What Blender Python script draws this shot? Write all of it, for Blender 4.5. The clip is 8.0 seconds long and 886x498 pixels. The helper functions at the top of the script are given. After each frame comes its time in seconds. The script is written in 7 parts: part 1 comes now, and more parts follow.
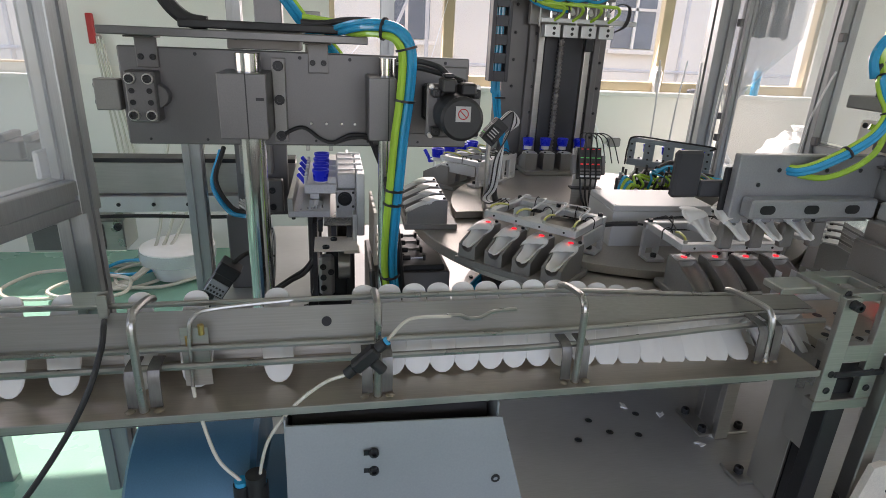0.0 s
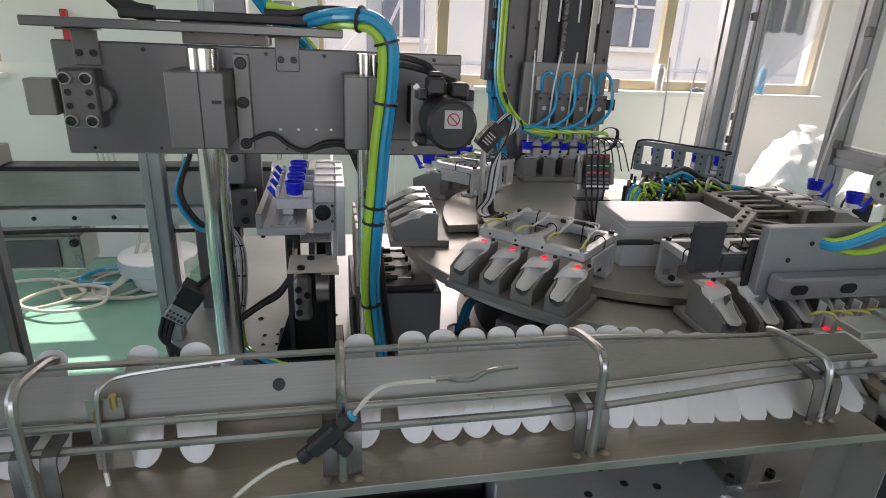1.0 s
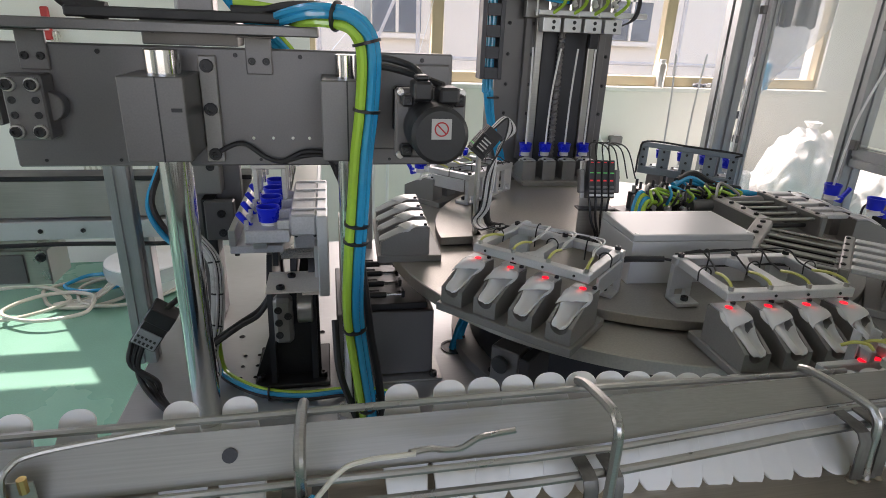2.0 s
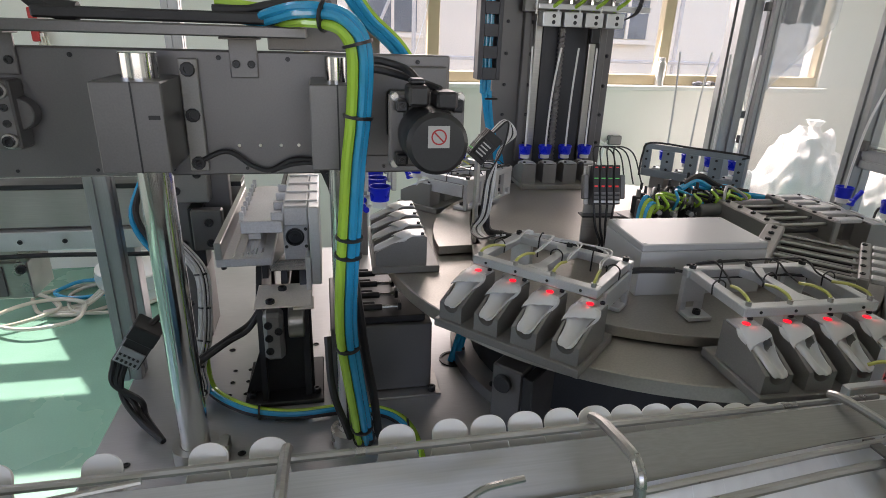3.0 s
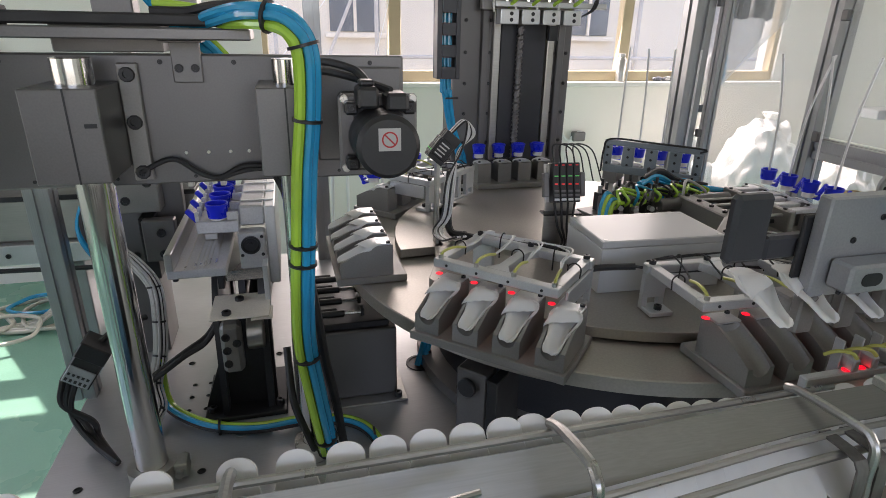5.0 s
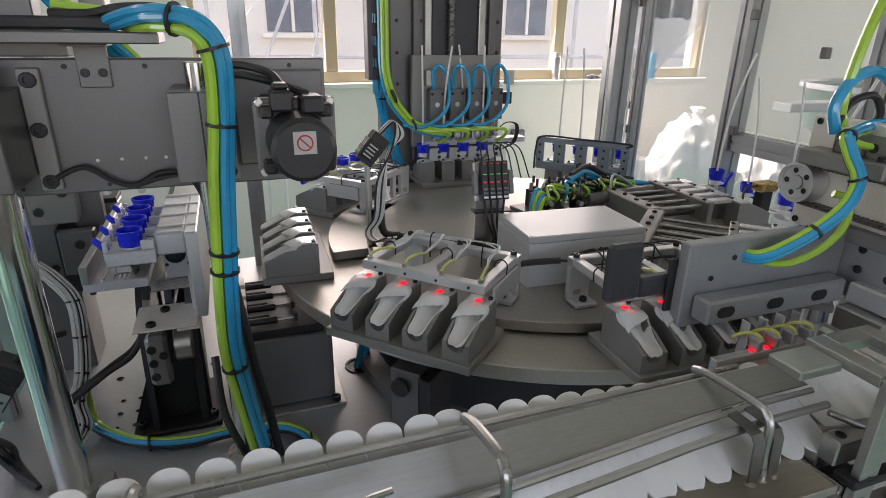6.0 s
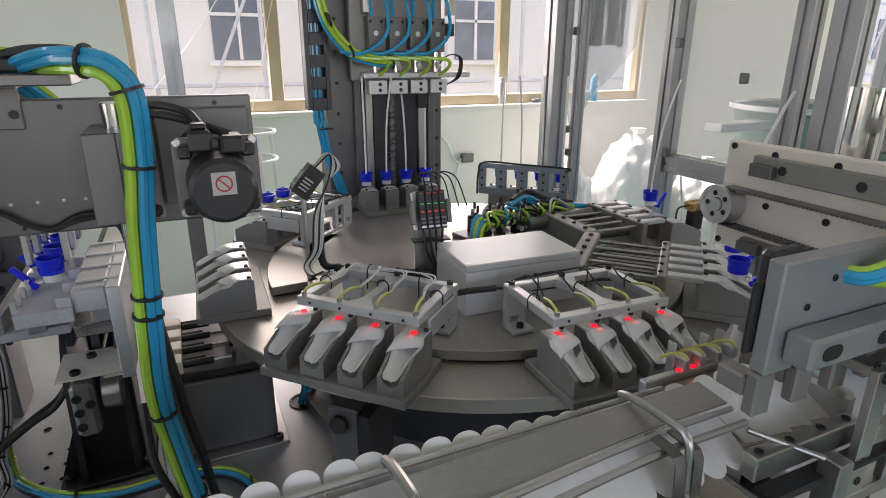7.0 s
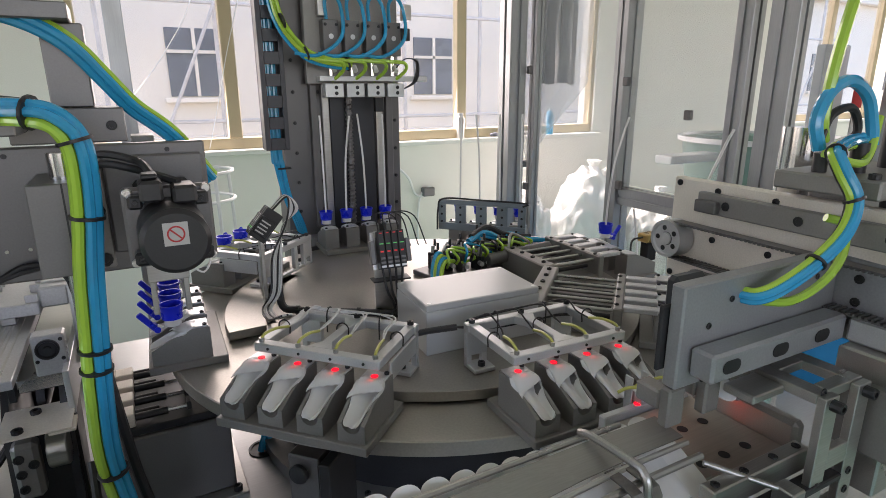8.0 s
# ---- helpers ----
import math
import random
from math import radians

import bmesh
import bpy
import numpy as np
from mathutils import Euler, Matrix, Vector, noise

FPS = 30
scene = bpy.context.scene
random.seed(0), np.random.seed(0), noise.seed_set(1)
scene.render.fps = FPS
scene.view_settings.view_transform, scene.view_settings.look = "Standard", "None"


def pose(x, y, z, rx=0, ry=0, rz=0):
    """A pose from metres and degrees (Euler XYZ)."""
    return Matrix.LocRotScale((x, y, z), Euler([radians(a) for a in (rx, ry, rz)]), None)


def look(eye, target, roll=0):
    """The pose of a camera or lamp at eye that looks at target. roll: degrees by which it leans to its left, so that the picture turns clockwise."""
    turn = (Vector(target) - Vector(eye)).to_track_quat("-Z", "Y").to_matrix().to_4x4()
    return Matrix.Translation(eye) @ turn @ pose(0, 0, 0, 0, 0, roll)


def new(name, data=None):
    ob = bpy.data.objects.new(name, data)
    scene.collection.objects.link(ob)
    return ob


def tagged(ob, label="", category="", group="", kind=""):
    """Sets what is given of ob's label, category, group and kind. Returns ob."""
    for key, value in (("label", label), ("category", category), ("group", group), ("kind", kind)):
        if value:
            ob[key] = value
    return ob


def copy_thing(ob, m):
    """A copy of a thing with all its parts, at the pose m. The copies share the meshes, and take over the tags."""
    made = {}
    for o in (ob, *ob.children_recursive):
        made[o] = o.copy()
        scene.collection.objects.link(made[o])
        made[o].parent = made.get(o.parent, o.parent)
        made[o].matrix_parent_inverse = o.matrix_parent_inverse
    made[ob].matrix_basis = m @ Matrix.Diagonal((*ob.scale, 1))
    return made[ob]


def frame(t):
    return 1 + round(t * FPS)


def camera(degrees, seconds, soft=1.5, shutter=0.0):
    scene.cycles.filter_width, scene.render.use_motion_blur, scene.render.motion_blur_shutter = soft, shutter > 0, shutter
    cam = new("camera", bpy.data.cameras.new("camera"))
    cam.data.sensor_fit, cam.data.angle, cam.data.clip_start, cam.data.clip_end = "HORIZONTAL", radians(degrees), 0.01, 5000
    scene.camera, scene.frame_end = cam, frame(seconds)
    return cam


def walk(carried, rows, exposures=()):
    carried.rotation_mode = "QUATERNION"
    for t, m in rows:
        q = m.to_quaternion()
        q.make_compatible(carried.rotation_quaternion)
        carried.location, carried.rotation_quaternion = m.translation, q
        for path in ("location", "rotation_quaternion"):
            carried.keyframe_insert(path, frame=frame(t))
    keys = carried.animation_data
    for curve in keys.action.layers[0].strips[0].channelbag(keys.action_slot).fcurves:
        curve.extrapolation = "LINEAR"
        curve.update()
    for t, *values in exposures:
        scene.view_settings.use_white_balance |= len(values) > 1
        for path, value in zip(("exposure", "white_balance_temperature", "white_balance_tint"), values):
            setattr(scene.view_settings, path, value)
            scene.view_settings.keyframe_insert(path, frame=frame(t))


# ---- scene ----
cam = camera(75.4, 8.0, soft=0.9)
METRES, EYE, TILT, LEAN, TURN = 0.5, 1.55, 0.0, 0.0, -11.3
ROWS = [
    (0.0, 0.0, 0.0, 0.0, 0.96, -20.48, -2.56),
    (0.5, 0.0023, 0.152, -0.008, 0.79, -20.55, -2.54),
    (1.0, 0.028, 0.3453, -0.0208, 0.62, -20.6, -2.47),
    (1.5, 0.0507, 0.4769, -0.0156, 0.54, -20.85, -2.29),
    (3.0, 0.0549, 0.7018, -0.009, 0.01, -21.11, -1.82),
    (3.5, 0.0614, 0.73, -0.0071, -0.14, -21.11, -1.69),
    (4.0, 0.07, 0.7367, -0.0058, -0.46, -21.04, -1.53),
    (5.5, 0.1293, 0.7415, -0.0092, -5.76, -21.14, -0.92),
    (6.0, 0.1769, 0.7217, -0.0007, -8.64, -21.05, -0.83),
    (6.5, 0.2253, 0.7152, 0.0136, -11.22, -20.31, -0.54),
    (7.0, 0.2655, 0.7141, 0.0324, -13.14, -18.81, -0.19),
    (7.5, 0.2784, 0.7085, 0.0501, -14.75, -17.44, 0.06),
    (8.0, 0.2841, 0.7077, 0.0681, -16.99, -15.71, 0.19),
]
walk(cam, [(t, pose(0, 0, EYE, TILT, LEAN, TURN) @ pose(METRES * x, METRES * y, METRES * z, 90 + pitch, roll, yaw)) for t, x, y, z, yaw, pitch, roll in ROWS],
     exposures=[(0.0, 2.08, 6840, 24.5), (8.0, 2.08, 6840, 24.5)])

# ---------- light ----------
world = bpy.data.worlds.new("sky")
scene.world = world
world.use_nodes = True
wn = world.node_tree.nodes
sky = wn.new("ShaderNodeTexSky")
sky.sky_type, sky.sun_disc = "NISHITA", False
sky.sun_elevation, sky.sun_rotation = radians(56.7), radians(-32)
world.node_tree.links.new(sky.outputs[0], wn["Background"].inputs[0])
wn["Background"].inputs[1].default_value = 0.15
sun = new("sun", bpy.data.lights.new("sun", "SUN"))
sun.data.energy, sun.data.angle, sun.data.color = 2.0, radians(0.5), (1.0, 0.95, 0.86)
sun.matrix_world = look((-3.47, 5.57, 10.0), (0, 0, 0))


def area_light(name, eye, target, sx, sy, power, colour=(1.0, 0.95, 0.88)):
    ob = new(name, bpy.data.lights.new(name, "AREA"))
    ob.data.shape, ob.data.size, ob.data.size_y = "RECTANGLE", sx, sy
    ob.data.energy, ob.data.color = power, colour
    ob.matrix_world = look(eye, target)
    return ob


area_light("window_light_north", (1.9, 4.13, 2.05), (1.9, 0.0, 1.2), 3.6, 1.6, 21)
# added fill lamp from the east, before an opening out of view
area_light("window_light_east", (9.4, 0.9, 1.8), (0.0, 0.9, 1.2), 2.8, 1.5, 26)
# added fill lamp behind the camera, brightens faces turned south
area_light("window_light_south", (0.2, -2.9, 2.0), (0.4, 1.0, 1.0), 3.4, 1.5, 3.4)


# added fill lamp that lifts the west-facing plates; no source seen there
area_light("window_light_west", (-3.85, 0.7, 1.9), (0.6, 0.9, 1.1), 2.8, 1.5, 1.5)


# ---------- materials ----------
def material(name, colour, rough=0.5, metal=0.0, vary=0.12, scale=8.0, grain=0.0, grain_scale=(60, 60, 60), bump=0.0,
             transmission=0.0, alpha=1.0, subsurface=0.0, emit=0.0, coat=0.0, rough_vary=0.1, spots=0.0):
    m = bpy.data.materials.new(name)
    m.use_nodes = True
    n, l = m.node_tree.nodes, m.node_tree.links
    b = n["Principled BSDF"]
    b.inputs["Metallic"].default_value = metal
    b.inputs["Transmission Weight"].default_value = transmission
    b.inputs["Alpha"].default_value = alpha
    b.inputs["Coat Weight"].default_value = coat
    if subsurface:
        b.inputs["Subsurface Weight"].default_value = subsurface
        b.inputs["Subsurface Radius"].default_value = (0.01, 0.009, 0.008)
    if emit:
        b.inputs["Emission Color"].default_value = (*colour, 1)
        b.inputs["Emission Strength"].default_value = emit
    tc = n.new("ShaderNodeTexCoord")
    info = n.new("ShaderNodeObjectInfo")
    big = n.new("ShaderNodeTexNoise")
    big.inputs["Scale"].default_value, big.inputs["Detail"].default_value = scale, 5
    l.new(tc.outputs["Object"], big.inputs["Vector"])
    mp = n.new("ShaderNodeMapping")
    mp.inputs["Scale"].default_value = grain_scale
    l.new(tc.outputs["Object"], mp.inputs["Vector"])
    fine = n.new("ShaderNodeTexNoise")
    fine.inputs["Scale"].default_value, fine.inputs["Detail"].default_value = 6, 3
    l.new(mp.outputs["Vector"], fine.inputs["Vector"])
    ramp = n.new("ShaderNodeMapRange")
    ramp.inputs["From Min"].default_value, ramp.inputs["From Max"].default_value = 0.3, 0.7
    ramp.inputs["To Min"].default_value, ramp.inputs["To Max"].default_value = 1 - vary, 1 + vary
    l.new(big.outputs["Fac"], ramp.inputs["Value"])
    gr = n.new("ShaderNodeMapRange")
    gr.inputs["From Min"].default_value, gr.inputs["From Max"].default_value = 0.3, 0.7
    gr.inputs["To Min"].default_value, gr.inputs["To Max"].default_value = 1 - grain, 1 + grain
    l.new(fine.outputs["Fac"], gr.inputs["Value"])
    mul = n.new("ShaderNodeMath")
    mul.operation = "MULTIPLY"
    l.new(ramp.outputs[0], mul.inputs[0])
    l.new(gr.outputs[0], mul.inputs[1])
    rnd = n.new("ShaderNodeMapRange")
    rnd.inputs["To Min"].default_value, rnd.inputs["To Max"].default_value = 0.94, 1.06
    l.new(info.outputs["Random"], rnd.inputs["Value"])
    mul2 = n.new("ShaderNodeMath")
    mul2.operation = "MULTIPLY"
    l.new(mul.outputs[0], mul2.inputs[0])
    l.new(rnd.outputs[0], mul2.inputs[1])
    vm = n.new("ShaderNodeVectorMath")
    vm.operation = "SCALE"
    vm.inputs[0].default_value = colour
    l.new(mul2.outputs[0], vm.inputs["Scale"])
    l.new(vm.outputs[0], b.inputs["Base Color"])
    rr = n.new("ShaderNodeMapRange")
    rr.inputs["From Min"].default_value, rr.inputs["From Max"].default_value = 0.3, 0.7
    rr.inputs["To Min"].default_value, rr.inputs["To Max"].default_value = max(0.02, rough - rough_vary), min(1, rough + rough_vary)
    l.new(big.outputs["Fac"], rr.inputs["Value"])
    l.new(rr.outputs[0], b.inputs["Roughness"])
    if bump:
        bp = n.new("ShaderNodeBump")
        bp.inputs["Strength"].default_value, bp.inputs["Distance"].default_value = bump, 0.001
        l.new(fine.outputs["Fac"], bp.inputs["Height"])
        l.new(bp.outputs[0], b.inputs["Normal"])
    return m


STEEL = material("brushed_stainless_steel", (0.5, 0.49, 0.47), 0.33, 0.95, 0.1, 5, 0.08, (3, 120, 120), 0.12)
SHEET = material("stainless_sheet", (0.44, 0.425, 0.4), 0.4, 0.9, 0.12, 6, 0.06, (2, 90, 90), 0.08)
DIALSTEEL = material("ground_tool_steel", (0.46, 0.435, 0.40), 0.42, 0.85, 0.1, 4, 0.06, (40, 40, 40), 0.06)
TABLE = material("table_plate_steel", (0.52, 0.52, 0.52), 0.42, 0.6, 0.14, 3, 0.05, (4, 80, 80), 0.05)
ALU = material("clear_anodised_aluminium", (0.62, 0.63, 0.64), 0.42, 0.7, 0.06, 10, 0.05, (80, 80, 80), 0.05)
PROFILE = material("aluminium_profile", (0.38, 0.39, 0.4), 0.38, 0.8, 0.06, 10, 0.06, (120, 120, 3), 0.05)
GREYPLATE = material("grey_anodised_plate", (0.16, 0.156, 0.156), 0.42, 0.55, 0.1, 5, 0.05, (60, 60, 60), 0.04)
BLOCK = material("hard_anodised_block", (0.27, 0.262, 0.252), 0.48, 0.5, 0.08, 8, 0.05, (60, 60, 60), 0.04)
DARK = material("black_oxide_steel", (0.03, 0.031, 0.034), 0.42, 0.4, 0.2, 10, 0.1)
BLACK = material("black_plastic", (0.018, 0.018, 0.02), 0.45, 0.0, 0.2, 20, 0.1)
RUBBER = material("black_cable_rubber", (0.02, 0.02, 0.022), 0.55, 0.0, 0.2, 30, 0.1)
WORN = material("worn_milled_aluminium", (0.52, 0.52, 0.53), 0.46, 0.5, 0.14, 7, 0.08, (50, 50, 50), 0.08)
STRAP = material("dull_steel_strap", (0.17, 0.165, 0.16), 0.42, 0.8, 0.2, 30, 0.1, (40, 40, 6), 0.06)
BLUEGREY = material("blue_grey_plate", (0.23, 0.27, 0.3), 0.45, 0.3, 0.1, 8, 0.05, (60, 60, 60), 0.04)
SLATE = material("slate_dark_plate", (0.05, 0.052, 0.06), 0.4, 0.3, 0.15, 8, 0.05, (60, 60, 60), 0.04)
STRIP = material("dull_stainless_strip", (0.3, 0.295, 0.275), 0.52, 0.75, 0.12, 5, 0.06, (2, 90, 90), 0.06)
LIGHT_WIRE = material("pale_grey_wire", (0.62, 0.62, 0.61), 0.35, 0.0, 0.08, 30)
BASE = material("warm_stainless_plate", (0.46, 0.41, 0.35), 0.36, 0.9, 0.14, 6, 0.06, (2, 90, 90), 0.06)
CHROME = material("chromed_rod", (0.78, 0.78, 0.79), 0.14, 1.0, 0.04, 8, 0.02, (60, 60, 2), 0.0, rough_vary=0.03)
ROD = material("stainless_rod", (0.4, 0.395, 0.38), 0.34, 0.9, 0.08, 12, 0.08, (2, 80, 80), 0.05)
NATURAL = material("natural_translucent_plastic", (0.7, 0.7, 0.685), 0.34, 0.0, 0.03, 10, 0.0, subsurface=0.6)
BLUE = material("blue_polypropylene", (0.006, 0.022, 0.62), 0.32, 0.0, 0.08, 15)
GREEN_TUBE = material("yellow_green_air_hose", (0.36, 0.6, 0.06), 0.18, 0.0, 0.08, 12, coat=0.5)
CYAN_TUBE = material("cyan_air_hose", (0.01, 0.33, 0.6), 0.16, 0.0, 0.08, 12, coat=0.5)
CLEAR_TUBE = material("clear_air_hose", (0.6, 0.58, 0.5), 0.2, 0.0, 0.06, 12)
YELLOW_TUBE = material("yellow_sensor_sleeve", (0.5, 0.5, 0.13), 0.35, 0.0, 0.08, 12)
WIRE = material("grey_signal_wire", (0.42, 0.42, 0.42), 0.4, 0.0, 0.08, 30)
WHITE_BOX = material("white_painted_box", (0.5, 0.51, 0.52), 0.36, 0.0, 0.02, 5, coat=0.05, rough_vary=0.04)
WHITE = material("white_plastic", (0.78, 0.78, 0.77), 0.4, 0.0, 0.04, 10)
# self-lit red for the discs that imitate fibre light on the plates
RED = material("red_spot_glow", (1.0, 0.008, 0.02), 0.6, emit=0.4)
DISPLAY_RED = material("red_digits", (1.0, 0.03, 0.03), 0.4, emit=0.04)
DISPLAY_GREEN = material("green_digits", (0.1, 0.8, 0.15), 0.4, emit=0.02)
GREY_SHEET = material("grey_painted_sheet", (0.33, 0.36, 0.38), 0.4, 0.1, 0.04, 6, 0.03, (60, 60, 60), 0.03)
BLUE_PAINT = material("blue_painted_cast_housing", (0.06, 0.17, 0.27), 0.38, 0.1, 0.1, 8, 0.05, (80, 80, 80), 0.1)
FLOOR = material("green_epoxy_floor", (0.17, 0.36, 0.275), 0.24, 0.0, 0.1, 1.5, 0.04, (20, 20, 20), 0.02)
WALL = material("painted_plaster", (0.78, 0.78, 0.74), 0.75, 0.0, 0.04, 1.5, 0.03, (30, 30, 30), 0.1)
DADO = material("cream_plaster", (0.84, 0.82, 0.76), 0.75, 0.0, 0.05, 1.5, 0.03, (30, 30, 30), 0.1)
CEILING = material("white_ceiling_paint", (0.75, 0.75, 0.73), 0.8, 0.0, 0.03, 1)
TAN_FRAME = material("champagne_window_aluminium", (0.5, 0.42, 0.28), 0.4, 0.3, 0.06, 6)
FACADE = material("pale_facade", (0.86, 0.76, 0.62), 0.85, 0.0, 0.06, 0.6, 0.05, (6, 6, 6), 0.1)
DARK_GLASS = material("dark_facade_glass", (0.12, 0.13, 0.15), 0.25, 0.0, 0.15, 2)
BAG = material("white_bag_film", (0.88, 0.88, 0.86), 0.4, 0.0, 0.05, 6, 0.05, (20, 20, 20), 0.6, subsurface=0.2)
FILM = material("hazy_plastic_film", (0.7, 0.72, 0.74), 0.35, 0.0, 0.08, 5, 0.1, (20, 20, 20), 0.4, alpha=0.45)
SACK = material("grey_plastic_sack", (0.09, 0.1, 0.12), 0.35, 0.0, 0.3, 12, 0.2, (30, 30, 30), 0.5)
ACRYLIC = material("hazy_acrylic_sheet", (0.85, 0.88, 0.9), 0.1, 0.0, 0.05, 3, alpha=0.2)
GLASS = material("window_glass", (0.9, 0.95, 0.97), 0.02, 0.0, 0.0, 3, alpha=0.06, rough_vary=0.0)
WELD = material("tarnished_weld", (0.3, 0.26, 0.2), 0.5, 0.7, 0.3, 60)
BRASS = material("brass_fitting", (0.6, 0.42, 0.16), 0.3, 0.9, 0.1, 20)
LABEL = material("white_sticker", (0.5, 0.49, 0.48), 0.5, 0.0, 0.02, 10)
LABEL_RED = material("red_print", (0.5, 0.03, 0.03), 0.5)
ARMGREY = material("grey_milled_arm_plate", (0.36, 0.37, 0.385), 0.4, 0.55, 0.1, 7, 0.06, (50, 50, 50), 0.06)
TAN_STEEL = material("warm_ground_steel_plate", (0.8, 0.74, 0.66), 0.45, 0.12, 0.1, 6, 0.06, (60, 60, 60), 0.05)
FABRIC_BLUE = material("bright_blue_crate_plastic", (0.02, 0.35, 0.75), 0.35)
BOWL_GREEN = material("green_bowl_coating", (0.17, 0.28, 0.24), 0.4)


# ---------- mesh helpers ----------
def append(bm, src, m=None):
    if m is not None:
        bmesh.ops.transform(src, matrix=m, verts=src.verts)
    me = bpy.data.meshes.new("tmp")
    src.to_mesh(me)
    src.free()
    bm.from_mesh(me)
    bpy.data.meshes.remove(me)
    return bm


def box(x0, x1, y0, y1, z0, z1, bevel=0.0015, m=None, bm=None):
    """A bevelled block between two corners."""
    b = bmesh.new()
    bmesh.ops.create_cube(b, size=1)
    bmesh.ops.transform(b, matrix=Matrix.Translation(((x0 + x1) / 2, (y0 + y1) / 2, (z0 + z1) / 2)) @ Matrix.Diagonal((abs(x1 - x0), abs(y1 - y0), abs(z1 - z0), 1)), verts=b.verts)
    bevel = min(bevel, abs(x1 - x0) / 3, abs(y1 - y0) / 3, abs(z1 - z0) / 3)
    if bevel > 0:
        bmesh.ops.bevel(b, geom=b.edges[:], offset=bevel, segments=1, affect="EDGES")
    return append(bm or bmesh.new(), b, m)


def rod(p0, p1, r, seg=14, bevel=0.0, m=None, bm=None, r2=None):
    """A round bar from p0 to p1."""
    p0, p1 = Vector(p0), Vector(p1)
    b = bmesh.new()
    bmesh.ops.create_cone(b, segments=seg, radius1=r, radius2=r if r2 is None else r2, depth=(p1 - p0).length, cap_ends=True)
    if bevel:
        rim = [e for e in b.edges if abs(e.verts[0].co.z - e.verts[1].co.z) < 1e-6]
        bmesh.ops.bevel(b, geom=rim, offset=bevel, segments=1, affect="EDGES")
    q = (p1 - p0).to_track_quat("Z", "Y").to_matrix().to_4x4()
    bmesh.ops.transform(b, matrix=Matrix.Translation((p0 + p1) / 2) @ q, verts=b.verts)
    return append(bm or bmesh.new(), b, m)


def prism(outline, depth, m=None, bm=None, bevel=0.0, holes=()):
    """A plate: outline of (x, y), from z = 0 to depth."""
    b = bmesh.new()
    vs = [b.verts.new((x, y, 0)) for x, y in outline]
    f = b.faces.new(vs)
    if f.normal.z == 0:
        f.normal_update()
    r = bmesh.ops.extrude_face_region(b, geom=[f])
    bmesh.ops.translate(b, vec=(0, 0, depth), verts=[v for v in r["geom"] if isinstance(v, bmesh.types.BMVert)])
    bmesh.ops.recalc_face_normals(b, faces=b.faces[:])
    if bevel:
        bmesh.ops.bevel(b, geom=b.edges[:], offset=bevel, segments=1, affect="EDGES")
    return append(bm or bmesh.new(), b, m)


def smooth_path(points, steps=6):
    pts = [Vector(p) for p in points]
    ext = [pts[0] * 2 - pts[1]] + pts + [pts[-1] * 2 - pts[-2]]
    out = []
    for i in range(1, len(ext) - 2):
        a, b, c, d = ext[i - 1:i + 3]
        for k in range(steps):
            t = k / steps
            out.append(0.5 * (2 * b + (c - a) * t + (2 * a - 5 * b + 4 * c - d) * t * t + (3 * b - a - 3 * c + d) * t ** 3))
    return out + [pts[-1]]


def hose(points, r, seg=8, steps=6, offset=(0, 0), m=None, bm=None, straight=False):
    """A tube swept along a smooth path; offset shifts it across the path, for a hose of a bundle."""
    path = [Vector(p) for p in points] if straight else smooth_path(points, steps)
    b = bm or bmesh.new()
    rings, up = [], Vector((0.13, 0.31, 0.94)).normalized()
    for i, p in enumerate(path):
        d = (path[min(i + 1, len(path) - 1)] - path[max(i - 1, 0)]).normalized()
        side = d.cross(up)
        if side.length < 1e-4:
            side = d.cross(Vector((1, 0, 0)))
        side.normalize()
        up = side.cross(d).normalized()
        c = p + side * offset[0] + up * offset[1]
        rings.append([(c + side * r * math.cos(a) + up * r * math.sin(a)) for a in (2 * math.pi * k / seg for k in range(seg))])
    if m is not None:
        rings = [[m @ v for v in ring] for ring in rings]
    vs = [[b.verts.new(v) for v in ring] for ring in rings]
    for i in range(len(vs) - 1):
        for k in range(seg):
            b.faces.new((vs[i][k], vs[i][(k + 1) % seg], vs[i + 1][(k + 1) % seg], vs[i + 1][k]))
    b.faces.new(vs[0][::-1])
    b.faces.new(vs[-1])
    return b


def lathe(profile, seg=24, m=None, bm=None):
    """Turns (r, z) points round the z axis."""
    b = bm or bmesh.new()
    rings = []
    for r, z in profile:
        if r < 1e-6:
            p = Vector((0, 0, z))
            rings.append([b.verts.new(m @ p if m else p)])
        else:
            ring = []
            for k in range(seg):
                p = Vector((r * math.cos(2 * math.pi * k / seg), r * math.sin(2 * math.pi * k / seg), z))
                ring.append(b.verts.new(m @ p if m else p))
            rings.append(ring)
    for a, c in zip(rings, rings[1:]):
        for k in range(seg):
            j = (k + 1) % seg
            if len(a) == 1 and len(c) > 1:
                b.faces.new((a[0], c[j], c[k]))
            elif len(c) == 1 and len(a) > 1:
                b.faces.new((a[k], a[j], c[0]))
            elif len(a) > 1:
                b.faces.new((a[k], a[j], c[j], c[k]))
    return b


def mesh_object(name, bm, mat, smooth=35):
    me = bpy.data.meshes.new(name)
    bmesh.ops.recalc_face_normals(bm, faces=bm.faces[:])
    lim = math.cos(radians(smooth))
    for f in bm.faces:
        f.smooth = True
    for e in bm.edges:
        if len(e.link_faces) != 2 or e.link_faces[0].normal.dot(e.link_faces[1].normal) < lim:
            e.smooth = False
    bm.to_mesh(me)
    bm.free()
    me.materials.append(mat)
    return new(name, me)


